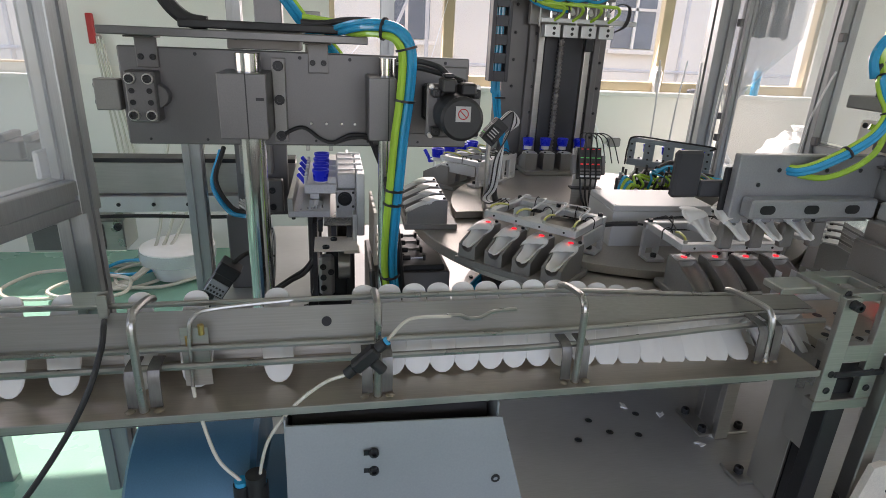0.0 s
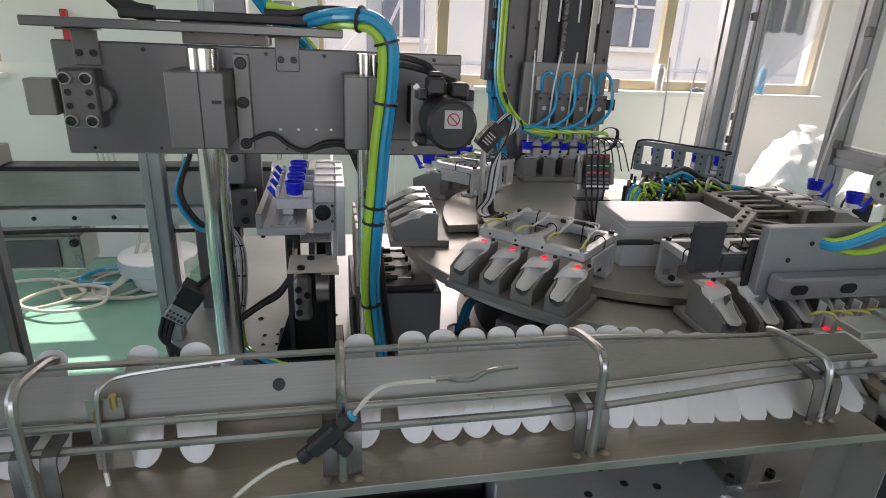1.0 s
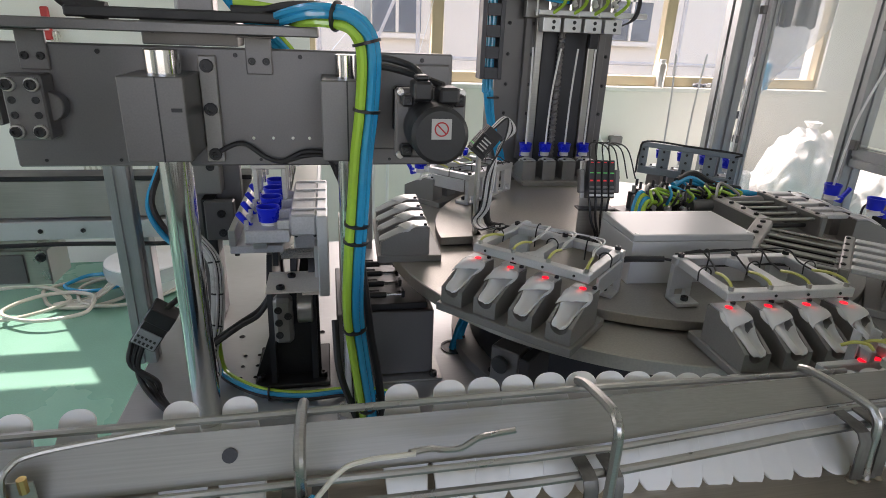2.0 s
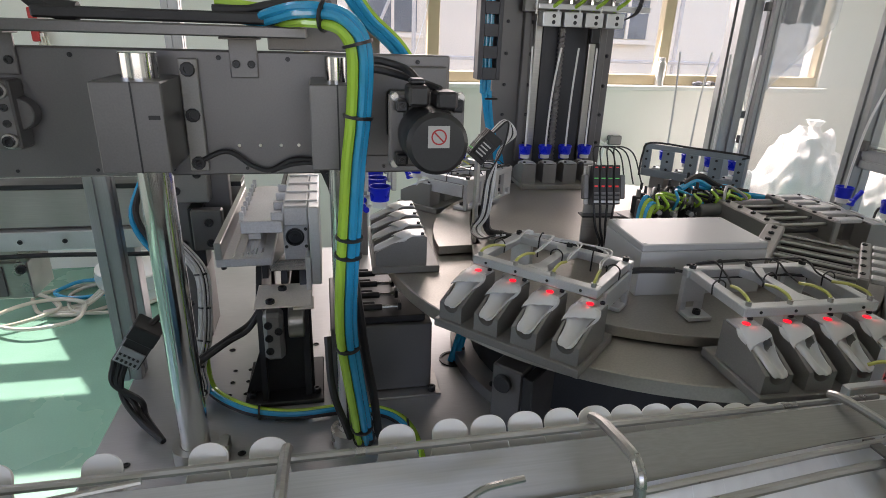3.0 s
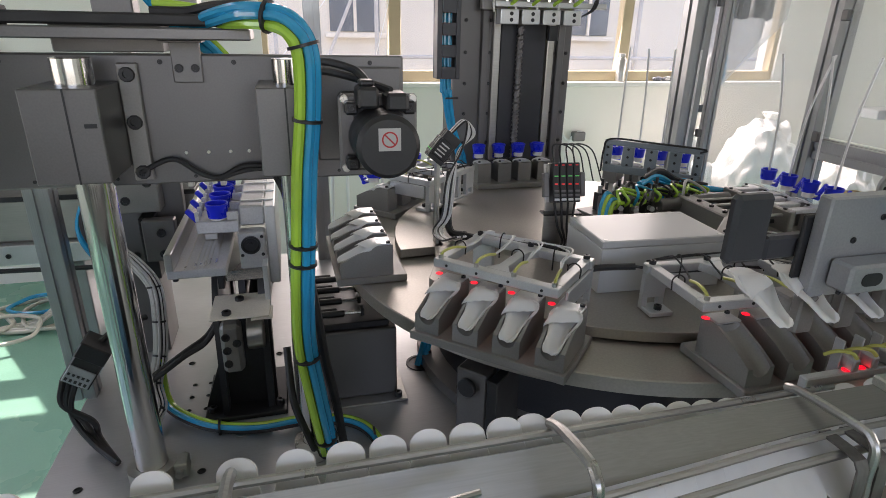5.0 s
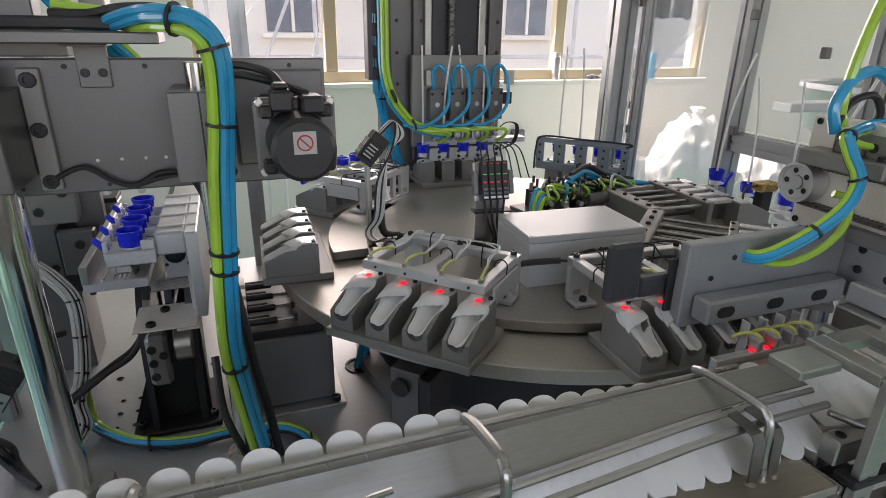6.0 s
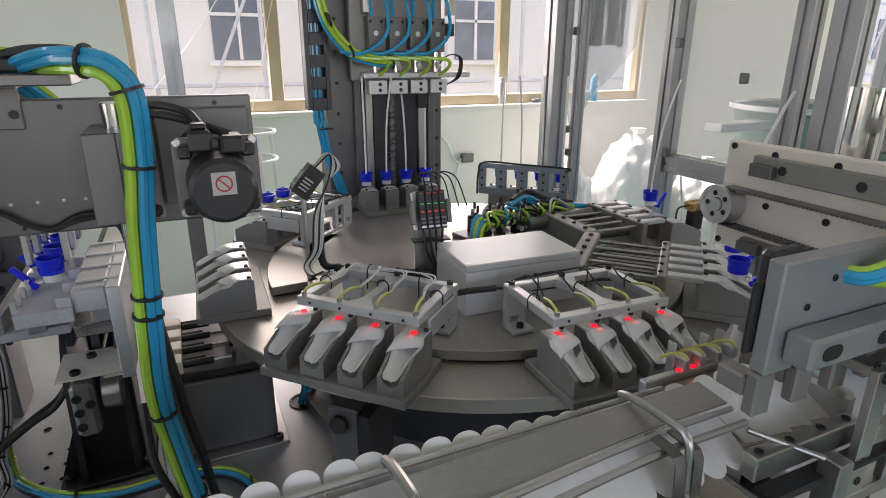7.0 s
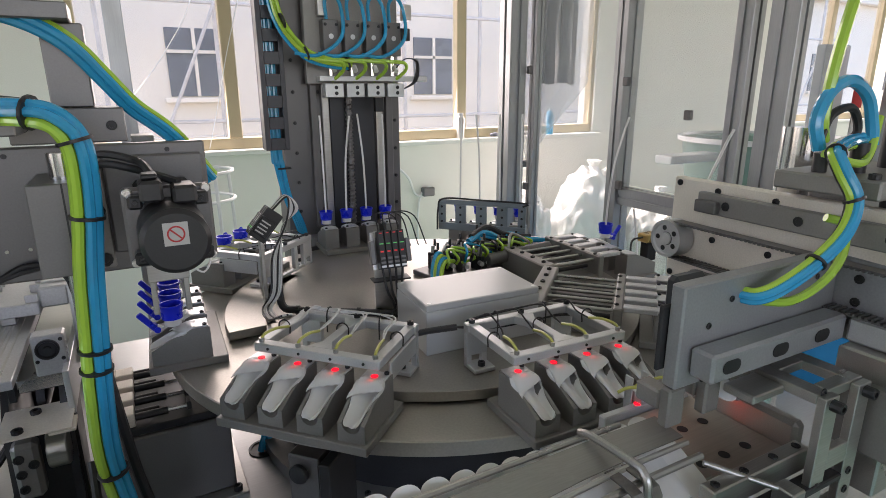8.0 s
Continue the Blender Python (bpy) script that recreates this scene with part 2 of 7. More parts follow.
def part(name, bm, mat, parent, label=""):
    ob = mesh_object(name, bm, mat)
    ob.parent = parent
    return tagged(ob, label)


def shared(name, me, parent, m):
    ob = new(name, me)
    ob.parent = parent
    ob.matrix_basis = m
    return ob


def thing(name, label, category, m=None, group="", bm=None, mat=None):
    ob = mesh_object(name, bm, mat) if bm else new(name)
    if m is not None:
        ob.matrix_basis = m
    return tagged(ob, label, category, group)


def structure(name, bm, mat, label="", parent=None):
    ob = mesh_object(name, bm, mat)
    ob.parent = parent
    return tagged(ob, label, kind="structure") if parent is None else tagged(ob, label)


SCREWS = {}


def screws(parent, places, r=0.004, h=0.004, axis="y-", name="bolt"):
    """Socket screws, one object each, on one mesh; axis is the way their heads face."""
    key = (round(r, 4), round(h, 4))
    if key not in SCREWS:
        b = lathe([(0, 0), (r, 0), (r, h * 0.85), (r * 0.88, h), (r * 0.5, h), (r * 0.5, h * 0.35), (0, h * 0.35)], 10)
        me = bpy.data.meshes.new("bolt")
        bmesh.ops.recalc_face_normals(b, faces=b.faces[:])
        b.to_mesh(me)
        b.free()
        me.materials.append(DARK)
        SCREWS[key] = me
    turn = {"z+": (0, 0, 0), "z-": (180, 0, 0), "y-": (90, 0, 0), "y+": (-90, 0, 0), "x+": (0, 90, 0), "x-": (0, -90, 0)}[axis]
    for x, y, z in places:
        shared(name, SCREWS[key], parent, pose(x, y, z, *turn))

# ---------- room ----------
FL = 0.0             # floor
NY = 4.2             # inner face of the window wall
TT = 0.752           # machine table top
structure("floor", box(-4, 9.7, -3.2, NY + 0.2, FL - 0.1, FL, 0), FLOOR, "glossy green epoxy floor")
structure("ceiling", box(-4, 9.7, -3.2, NY + 0.2, 4.6, 4.7, 0), CEILING, "plain white ceiling")


def wall_with_openings(name, x0, x1, z0, z1, openings, m, label, split=1.25, clerestory=None):
    """A wall 0.2 thick in its own x-z plane; openings are (x0, x1, z0, z1) side by side."""
    root = tagged(new(name), label, kind="structure")
    root.matrix_basis = m
    low = min([o[2] for o in openings], default=split)
    part("dado", box(x0, x1, 0, 0.2, z0, low, 0), DADO, root, "cream painted lower wall")
    edges = sorted(openings)
    at = x0
    for o in edges:
        if o[0] > at:
            part("wall_panel", box(at, o[0], 0, 0.2, low, z1, 0), WALL, root)
        if clerestory and clerestory[0] == o[0]:
            part("lintel", box(o[0], o[1], 0, 0.2, o[3], clerestory[2], 0), WALL, root)
            part("lintel", box(o[0], o[1], 0, 0.2, clerestory[3], z1, 0), WALL, root)
        else:
            part("lintel", box(o[0], o[1], 0, 0.2, o[3], z1, 0), WALL, root)
        at = o[1]
    if at < x1:
        part("wall_panel", box(at, x1, 0, 0.2, low, z1, 0), WALL, root)
    return root


# openings west of -1.87 are out of view, added to shape floor sunlight
wall_with_openings("wall_north", -4, 9.5, FL, 4.6, [(-3.7, -1.87, 1.21, 3.03), (-0.01, 3.78, 1.21, 2.89), (6.15, 9.2, 1.21, 2.89)], pose(0, NY, 0), "painted plaster wall with a long window band", clerestory=(-3.7, -1.87, 3.42, 4.55))
# unseen wall behind the camera, with an opening made for fill light
wall_with_openings("wall_south", -4, 9.5, FL, 4.6, [(-1.6, 2.0, 1.1, 2.7)], pose(0, -3.2, 0), "unseen plaster wall with an added opening for fill light")
# west wall and opening are unseen, added to go with the fill lamp
wall_with_openings("wall_west", -3.2, NY + 0.2, FL, 4.6, [(-0.9, 2.3, 1.1, 2.7)], pose(-4, 0, 0, 0, 0, 90) @ pose(0, 0, 0), "unseen plaster wall with an added opening for fill light")
# east wall out of view; its opening is added for the fill lamp
wall_with_openings("wall_east", -3.2, NY + 0.2, FL, 4.6, [(-0.6, 2.4, 1.0, 2.6)], pose(9.7, 0, 0, 0, 0, 90) @ pose(0, -0.2, 0), "unseen plaster wall with an added opening for fill light")
DADO_BAND = box(-4, -0.03, NY - 0.006, NY, 1.21, 1.27, 0)
structure("trim", DADO_BAND, DADO, "cream painted band on the wall")


def window(name, x0, x1, z0, z1, y, mullions, label, transom=None):
    w = tagged(new(name), label, kind="structure")
    w.matrix_basis = pose(0, y, 0)
    t = 0.05
    part("frame_rail", box(x0, x1, -0.03, 0.04, z0, z0 + 0.07, 0.004), TAN_FRAME, w)
    part("frame_rail", box(x0, x1, -0.03, 0.04, z1 - t, z1, 0.004), TAN_FRAME, w)
    part("window_sill", box(x0 - 0.02, x1 + 0.02, -0.13, -0.052, z0 - 0.03, z0, 0.003), WALL, w, "pale tiled sill")
    posts = [x0, *mullions, x1]
    for i, x in enumerate(posts):
        wd = 0.04 if 0 < i < len(posts) - 1 else 0.035
        part("mullion", box(x - wd, x + wd, -0.03, 0.04, z0 + 0.07, z1 - t, 0.004), TAN_FRAME, w)
    for a, b in zip(posts, posts[1:]):
        p = part("pane", box(a + 0.04, b - 0.04, 0.005, 0.009, z0 + 0.07, z1 - t, 0), GLASS, w)
        p.visible_shadow = False
    if transom:
        part("transom", box(x0 + 0.036, x1 - 0.036, -0.035, 0.004, transom[0], transom[1], 0.004), TAN_FRAME, w)
    return w


window("window_1", -0.01, 3.78, 1.21, 2.89, NY + 0.05, (0.81, 1.63, 2.47), "champagne aluminium sliding window with dusty glass")
window("window_2", 6.15, 9.2, 1.21, 2.89, NY + 0.05, (7.2, 8.2), "champagne aluminium sliding window with dusty glass")
# unseen windows added for the floor's sun patches; the transom shades the gap
window("window_3", -3.7, -1.87, 1.21, 3.03, NY + 0.05, (-2.85,), "unseen champagne aluminium window added for sun patches, split by a deep transom", (2.22, 2.46))
window("window_4", -3.7, -1.87, 3.42, 4.55, NY + 0.05, (), "unseen high window added to throw more sun on the floor")

# the building across the yard
ground = structure("ground", box(-40, 50, NY + 0.25, 60, -3.3, -3.2, 0), FACADE, "pale concrete yard")
bld = thing("building", "pale rendered building with dark windows behind scaffolding", "building", pose(0, 11, 0))
part("wall", box(-16, 22, 0, 3, -3.2, 9, 0), FACADE, bld)
part("roof", box(-16.3, 22.3, -0.4, 3.4, 9, 9.3, 0), FACADE, bld)
for i in range(-4, 6):
    for z in (-1.6, 1.46, 5.4):
        x = i * 4.4 + 0.9
        w = part("window", box(x, x + 0.85, -0.03, 0.05, z, z + 1.07, 0.01), DARK_GLASS, bld)
        part("window_bar", box(x + 0.40, x + 0.45, -0.07, -0.03, z, z + 1.07, 0), FACADE, w)
        part("window_bar", box(x, x + 0.85, -0.07, -0.03, z + 0.68, z + 0.73, 0), FACADE, w)
        part("window_ledge", box(x - 0.1, x + 0.95, -0.12, -0.031, z - 0.1, z - 0.02, 0.01), FACADE, w)
for z in (0.7, 4.0, 7.4):
    part("ledge", box(-16, 22, -0.25, -0.002, z, z + 0.12, 0.01), FACADE, bld)
scaf = thing("scaffolding", "bamboo-coloured scaffold poles before the building", "scaffolding", pose(0, 10, -3.2))
SCAFM = material("scaffold_pole", (0.6, 0.55, 0.5), 0.6)
for i in range(-8, 12):
    part("pole", rod((i * 1.55, 0, 0), (i * 1.55, 0, 11), 0.035, 6), SCAFM, scaf)
for z in (2.6, 4.3, 6.0, 7.7):
    part("pole", rod((-14, -0.08, z), (18, -0.08, z), 0.03, 6), SCAFM, scaf)
for i in range(-4, 6):
    part("brace", rod((i * 3.1, -0.12, 2.6), (i * 3.1 + 1.55, -0.12, 6.0), 0.025, 6), SCAFM, scaf)

# ---------- machine table and guard frame ----------
mt = tagged(new("machine_table"), "stainless steel plate table top on a closed sheet cabinet", "machine table")
part("table_plate", box(-0.37, 1.86, 0.42, 2.42, TT - 0.025, TT, 0.003), TABLE, mt)
part("cabinet", box(-0.35, 1.84, 0.45, 2.4, FL + 0.06, TT - 0.025, 0.003), GREY_SHEET, mt, "grey painted sheet cabinet")
for x, y in ((-0.3, 0.5), (1.78, 0.5), (-0.3, 2.34), (1.78, 2.34)):
    part("foot", rod((x, y, FL), (x, y, FL + 0.06), 0.03, 12), DARK, mt)
rnd = random.Random(3)
holes = [(0.58, 0.946), (0.64, 0.93), (0.55, 0.99), (0.67, 1.0), (0.5, 0.93)]
hole_me = lathe([(0.011, 0.0015), (0.0075, 0.0025), (0.0065, 0.0003), (0, 0.0003)], 12)
SC = bpy.data.meshes.new("tapped_hole")
hole_me.to_mesh(SC)
hole_me.free()
SC.materials.append(DARK)
for x, y in holes + [(-0.3 + 0.07 * i, 1.30 + 0.2 * (i % 3)) for i in range(6)]:
    shared("tapped_hole", SC, mt, pose(x, y, TT) @ Matrix.Diagonal((0.75, 0.75, 1, 1)))
for x, y in [(-0.02 + 0.035 * (i % 4), 1.50 + 0.05 * (i // 4)) for i in range(12)]:
    shared("tapped_hole", SC, mt, pose(x - 0.12, y, TT) @ Matrix.Diagonal((0.5, 0.5, 1, 1)))
part("cable_hole_rim", lathe([(0.036, 0), (0.036, 0.003), (0.03, 0.003), (0.03, 0.0006), (0, 0.0006)], 24, pose(0.395, 1.576, TT)), DARK, mt, "black rubber lined cable hole")


def profile_bar(p0, p1, w, d, parent, name="profile", slot=True):
    """Slotted aluminium extrusion between two points, w across and d deep."""
    p0, p1 = Vector(p0), Vector(p1)
    axis = p1 - p0
    L = axis.length
    s, g = min(w, d) * 0.1, min(w, d) * 0.12
    a, b = w / 2, d / 2
    pts = []
    # walks round the section with a groove in the middle of each side
    for (cx, cy), (tx, ty), (nx, ny) in (((0, -b), (1, 0), (0, 1)), ((a, 0), (0, 1), (-1, 0)), ((0, b), (-1, 0), (0, -1)), ((-a, 0), (0, -1), (1, 0))):
        half = a if tx else b
        c = 0.0015
        pts += [(cx - tx * (half - c), cy - ty * (half - c)), (cx - tx * s, cy - ty * s), (cx - tx * s + nx * g, cy - ty * s + ny * g),
                (cx + tx * s + nx * g, cy + ty * s + ny * g), (cx + tx * s, cy + ty * s), (cx + tx * (half - c), cy + ty * (half - c))]
    up = Vector((0, 1, 0)) if abs(axis.normalized().z) > 0.5 else Vector((0, 0, 1))
    z = axis.normalized()
    x = up.cross(z).normalized()
    y = z.cross(x)
    m = Matrix((x, y, z)).transposed().to_4x4()
    m.translation = p0
    return part(name, prism(pts, L, m), PROFILE, parent)


gf = tagged(new("guard_frame"), "slotted aluminium guard frame with hazy acrylic panes and hinges", "machine guard")
gf.matrix_basis = pose(0, 0, TT)
TOP = 1.75
profile_bar((1.615, 2.335, 0), (1.615, 2.335, TOP), 0.08, 0.08, gf)
profile_bar((1.70, 2.29, 0.04), (1.70, 2.29, TOP), 0.035, 0.04, gf)
profile_bar((1.735, 1.83, 0.0), (1.735, 1.83, TOP), 0.07, 0.05, gf)
profile_bar((1.735, 1.80, 0.46), (1.735, 1.15, 0.46), 0.05, 0.06, gf)
profile_bar((1.735, 1.39, 0.0), (1.735, 1.39, TOP), 0.05, 0.05, gf)
profile_bar((1.735, 1.28, 0.0), (1.735, 1.28, TOP), 0.05, 0.08, gf)
profile_bar((1.735, 0.5, 0.0), (1.735, 0.5, TOP), 0.05, 0.05, gf)
profile_bar((0.21, 2.35, 0), (0.21, 2.35, TOP), 0.05, 0.05, gf)
profile_bar((-0.345, 2.35, 0), (-0.345, 2.35, TOP), 0.05, 0.05, gf)
profile_bar((-0.37, 1.62, 0), (-0.37, 1.62, 0.62), 0.046, 0.046, gf)
profile_bar((-0.345, 2.35, TOP), (1.66, 2.35, TOP), 0.05, 0.05, gf)
profile_bar((1.735, 0.5, TOP), (1.735, 2.35, TOP), 0.05, 0.05, gf)
profile_bar((-0.389, 0.93, 0), (-0.389, 0.93, TOP), 0.045, 0.045, gf)
profile_bar((-0.389, 0.93, TOP), (-0.345, 2.35, TOP), 0.05, 0.05, gf)
for x0, x1, y0, y1, z0, z1 in ((1.712, 1.716, 1.86, 2.27, 0.05, TOP - 0.03), (1.731, 1.735, 1.42, 1.80, 0.5, TOP - 0.03), (1.731, 1.735, 1.42, 1.80, 0.03, 0.43)):
    p = part("acrylic_pane", box(x0, x1, y0, y1, z0, z1, 0), ACRYLIC, gf, "hazy acrylic sheet")
    p.visible_shadow = False
for x, y, z in ((1.66, 2.28, 0.43), (1.66, 2.28, 0.9), (1.70, 1.79, 0.5), (1.70, 1.79, 0.85), (1.70, 1.79, 0.2), (1.70, 1.53, 0.75)):
    part("hinge", box(x - 0.009, x + 0.009, y - 0.012, y + 0.012, z - 0.015, z + 0.015, 0.003), GREYPLATE, gf)

door = tagged(new("guard_door"), "open guard door of slotted aluminium with clear acrylic", "guard door")
door.matrix_basis = pose(-0.36, 0.905, TT, 0, 0, 250)
profile_bar((0.02, 0, 0.535), (0.02, 0, TOP - 0.02), 0.04, 0.04, door, "stile")
profile_bar((0.04, 0, 0.56), (0.75, 0, 0.56), 0.04, 0.05, door, "rail")
p = part("acrylic_pane", box(0.03, 0.75, -0.003, 0.003, 0.585, TOP - 0.04, 0), ACRYLIC, door)
p.visible_shadow = False
part("latch", box(0.0, 0.055, -0.03, -0.021, 0.585, 0.625, 0.004), ALU, door, "clear plastic door latch")

# ---------- rotary table ----------
CX, CY, RS = 0.846, 1.572, 0.565
DT = 1.052           # top of the dial
PITCH = 0.0715
STATIONS = [-92 - 45 * i for i in range(8)]   # loading, checking, capping, waiting, tube, ...


def at_station(angle, z=0.0):
    return pose(CX, CY, z, 0, 0, angle)


base = tagged(new("machine_pedestal"), "dark steel drum and bearing blocks under the rotary table", "machine base")
base.matrix_basis = pose(CX, CY, TT)
part("base_ring", lathe([(0, 0.0005), (0.45, 0.0005), (0.45, 0.03), (0.41, 0.032), (0, 0.032)], 48), BLOCK, base)
part("drum", lathe([(0, 0.0325), (0.40, 0.0325), (0.40, DT - TT - 0.06), (0, DT - TT - 0.06)], 48), DARK, base)
part("bearing_plate", lathe([(0, DT - TT - 0.0595), (0.33, DT - TT - 0.0595), (0.33, DT - TT - 0.0305), (0, DT - TT - 0.0305)], 48), DARK, base)
screws(base, [(0.43 * math.cos(i * math.pi / 8), 0.43 * math.sin(i * math.pi / 8), 0.0312) for i in range(16)], 0.007, 0.006, "z+")
sup = tagged(new("dial_support"), "steel support bracket with a dark roller under the dial", "bracket")
sup.matrix_basis = pose(0.405, 1.165, TT, 0, 0, -47)
part("upright", box(-0.03, 0.03, -0.02, 0.02, 0.009, 0.245, 0.003), GREYPLATE, sup)
part("rear_plate", box(0.035, 0.055, -0.03, 0.06, 0.009, 0.245, 0.002), DARK, sup)
part("roller", rod((-0.005, -0.021, 0.215), (-0.005, -0.032, 0.215), 0.017, 20, 0.002), DARK, sup)
part("foot_plate", box(-0.05, 0.07, -0.04, 0.06, 0, 0.008, 0.001, m=pose(0, 0, 0.0005)), STEEL, sup)

dial = tagged(new("rotary_table"), "large round ground steel indexing table with eight product nests", "rotary table")
dial.matrix_basis = pose(CX, CY, DT)
part("dial_plate", lathe([(0, -0.03), (0.621, -0.03), (0.626, -0.027), (0.626, -0.002), (0.624, 0), (0, 0)], 128), DIALSTEEL, dial)


def nest_mesh():
    """A block with a sloping trough, in station axes: x outward, y along the row."""
    L0, L1, w, h0, h1 = -0.022, 0.086, 0.0228, 0.064, 0.031
    b = bmesh.new()
    secs = []
    for x, h, tr, dep in ((L0, h0, 0.012, 0.002), (0.010, h0, 0.013, 0.003), (0.014, h0 - 0.001, 0.019, 0.012), (0.055, h0 - 0.017, 0.0185, 0.017), (L1, h1, 0.0155, 0.016)):
        pts = [(-w, 0), (w, 0), (w, h)]
        pts += [(tr * math.cos(a), h - dep * math.sin(a)) for a in [math.pi * k / 8 for k in range(9)]]
        pts += [(-w, h)]
        secs.append([b.verts.new((x, y, z)) for y, z in pts])
    n = len(secs[0])
    for s, t in zip(secs, secs[1:]):
        for k in range(n):
            b.faces.new((s[k], s[(k + 1) % n], t[(k + 1) % n], t[k]))
    b.faces.new(secs[0])
    b.faces.new(secs[-1][::-1])
    return b


NEST = None
for ang in STATIONS:
    m = pose(0, 0, 0, 0, 0, ang)
    pl = part("nest_plate", box(RS - 0.05, RS + 0.094, -0.136, 0.136, 0.0005, 0.016, 0.0015), BLOCK, dial, "hard anodised nest base plate")
    pl.matrix_basis = m
    for j in range(4):
        mm = m @ pose(RS, (j - 1.5) * PITCH, 0.016)
        if NEST is None:
            o = part("nest_block", nest_mesh(), BLOCK, dial)
            o.matrix_basis, NEST = mm, o.data
            TP = part("target_plate", box(-0.019, 0.0125, -0.0215, 0.0215, 0.0642, 0.0675, 0.0006), ALU, dial, "pale polished target plate")
            TP.matrix_basis = mm
        else:
            shared("nest_block", NEST, dial, mm)
            shared("target_plate", TP.data, dial, mm)
    screws(dial, [tuple(m @ Vector((RS - 0.013, (j - 1.5) * PITCH + 0.016, 0.0825))) for j in range(4)], 0.0042, 0.005, "z+")

plat = tagged(new("fixed_platform"), "fixed round steel platform over the middle of the dial", "platform")
plat.matrix_basis = pose(CX, CY, DT + 0.004)
ring = [(0.515 * math.cos(radians(a)), 0.515 * math.sin(radians(a))) for a in range(-158, 60, 3)]
part("platform_plate", prism(ring + [(0.1, 0.42), (-0.18, 0.38), (-0.36, 0.26), (-0.40, 0.1), (-0.44, -0.1)], 0.02, pose(0, 0, 0), bevel=0.001), DIALSTEEL, plat)
seg_out = [(0.505 * math.cos(radians(a)), 0.505 * math.sin(radians(a))) for a in range(132, 186, 3)]
seg_in = [(0.40 * math.cos(radians(a)), 0.40 * math.sin(radians(a))) for a in range(183, 131, -3)]
part("outer_segment", prism(seg_out + seg_in, 0.02, pose(0, 0, 0.0), bevel=0.001), DIALSTEEL, plat)
PT = DT + 0.024

# ---------- products ----------
def body_mesh(tail=1.0, flat=False):
    """A moulded mouthpiece: flat rounded tongue, a folded hood and an open trough; x along it, tongue end at 0."""
    b = bmesh.new()
    n, secs = 25, []
    # place, half width, depth of the trough, height, hood, crest
    keys = []
    for i in range(7):      # round end of the tongue
        a = math.pi / 2 * i / 6
        keys.append((0.0142 * (1 - math.cos(a)), 0.0142 * math.sin(a) + 0.0012, 0.0, 0.0, 0.0))
    keys += [(0.026, 0.0156, 0.0, 0.0, 0.0), (0.034, 0.0172, 0.001, 0.0, 0.001), (0.040, 0.0195, 0.003, -0.001, 0.002), (0.047, 0.0215, 0.006, -0.0025, 0.003), (0.055, 0.0224, 0.009, -0.0055, 0.0038),
             (0.064, 0.0222, 0.0115, -0.0085, 0.0042), (0.074, 0.0212, 0.013, -0.0115, 0.0042), (0.085, 0.0198, 0.0135, -0.015, 0.004), (0.097, 0.0184, 0.013, -0.0187, 0.0036), (0.110, 0.0172, 0.0115, -0.0226, 0.003),
             (0.122, 0.0165, 0.0095, -0.0262, 0.0024), (0.132, 0.0164, 0.0075, -0.0292, 0.0016), (0.140, 0.0158, 0.0055, -0.0318, 0.001), (0.146, 0.0140, 0.0035, -0.0345, 0.0005), (0.149, 0.0105, 0.002, -0.037, 0.0)]
    for x, w, d, z, lip in keys:
        w *= lerp(1.0, tail, max(0.0, min(1.0, (x - 0.06) / 0.045)))
        if flat:
            d, z, lip = 0.1 * d, 0.45 * z, 0.0
            if x > 0.118:
                w = 0.0186 * math.sqrt(max(0.03, 1 - ((x - 0.118) / 0.0315) ** 2))
        top, bot = [], []
        crest = 0.86 - 0.25 * max(0.0, min(1.0, (x - 0.06) / 0.08))
        for k in range(n):
            u = -1 + 2 * k / (n - 1)
            y = w * math.sin(u * math.pi / 2) if d > 0.006 else w * u
            bowl = math.exp(-((u - 0.32) / 0.36) ** 2) * (1 - u ** 6)
            zz = z - d * bowl + lip * (math.exp(-((u - crest) / 0.10) ** 2) + 0.5 * math.exp(-((u + 0.5) / 0.3) ** 2) - 0.8 * max(0.0, -u - 0.7)) - 0.004 * max(0.0, u - crest - 0.02) * (d > 0.006)
            top.append(b.verts.new((x, y, zz)))
            bot.append(b.verts.new((x, y * 1.05, zz - 0.0018)))
        secs.append(top + bot[::-1])
    c = len(secs[0])
    for s, t in zip(secs, secs[1:]):
        for k in range(c):
            b.faces.new((s[k], s[(k + 1) % c], t[(k + 1) % c], t[k]))
    b.faces.new(secs[0])
    b.faces.new(secs[-1][::-1])
    # hood: a thin shell over the throat with a torn-looking edge
    tears = (0.0, 0.004, 0.010, 0.007, 0.013, 0.011, 0.017, 0.012, 0.014, 0.008, 0.009, 0.003, 0.0)
    shell = []
    for i in range(6):
        row = []
        for k in range(13):
            u = -1 + k / 6
            x = 0.040 + (0.022 + 0.034 * ((1 - u) / 2) ** 1.3 + tears[12 - k] * 0.28) * i / 5
            w = 0.0168 + 0.0056 * min(1.0, i / 4)
            row.append((x, w * math.sin(u * math.pi / 2), 0.0012 - 0.3 * max(0.0, x - 0.037) + 0.0062 * (1 - u * u) * math.sin(0.3 + 2.35 * i / 5)))
        shell.append([b.verts.new(p) for p in row] + [b.verts.new((p[0], p[1] * 0.96, p[2] - 0.0011)) for p in row[::-1]])
    c = len(shell[0])
    for s, t in zip(shell, shell[1:]):
        for k in range(c):
            b.faces.new((s[k], s[(k + 1) % c], t[(k + 1) % c], t[k]))
    b.faces.new(shell[0])
    b.faces.new(shell[-1][::-1])
    return b


def lerp(a, b, f):
    return a + (b - a) * f


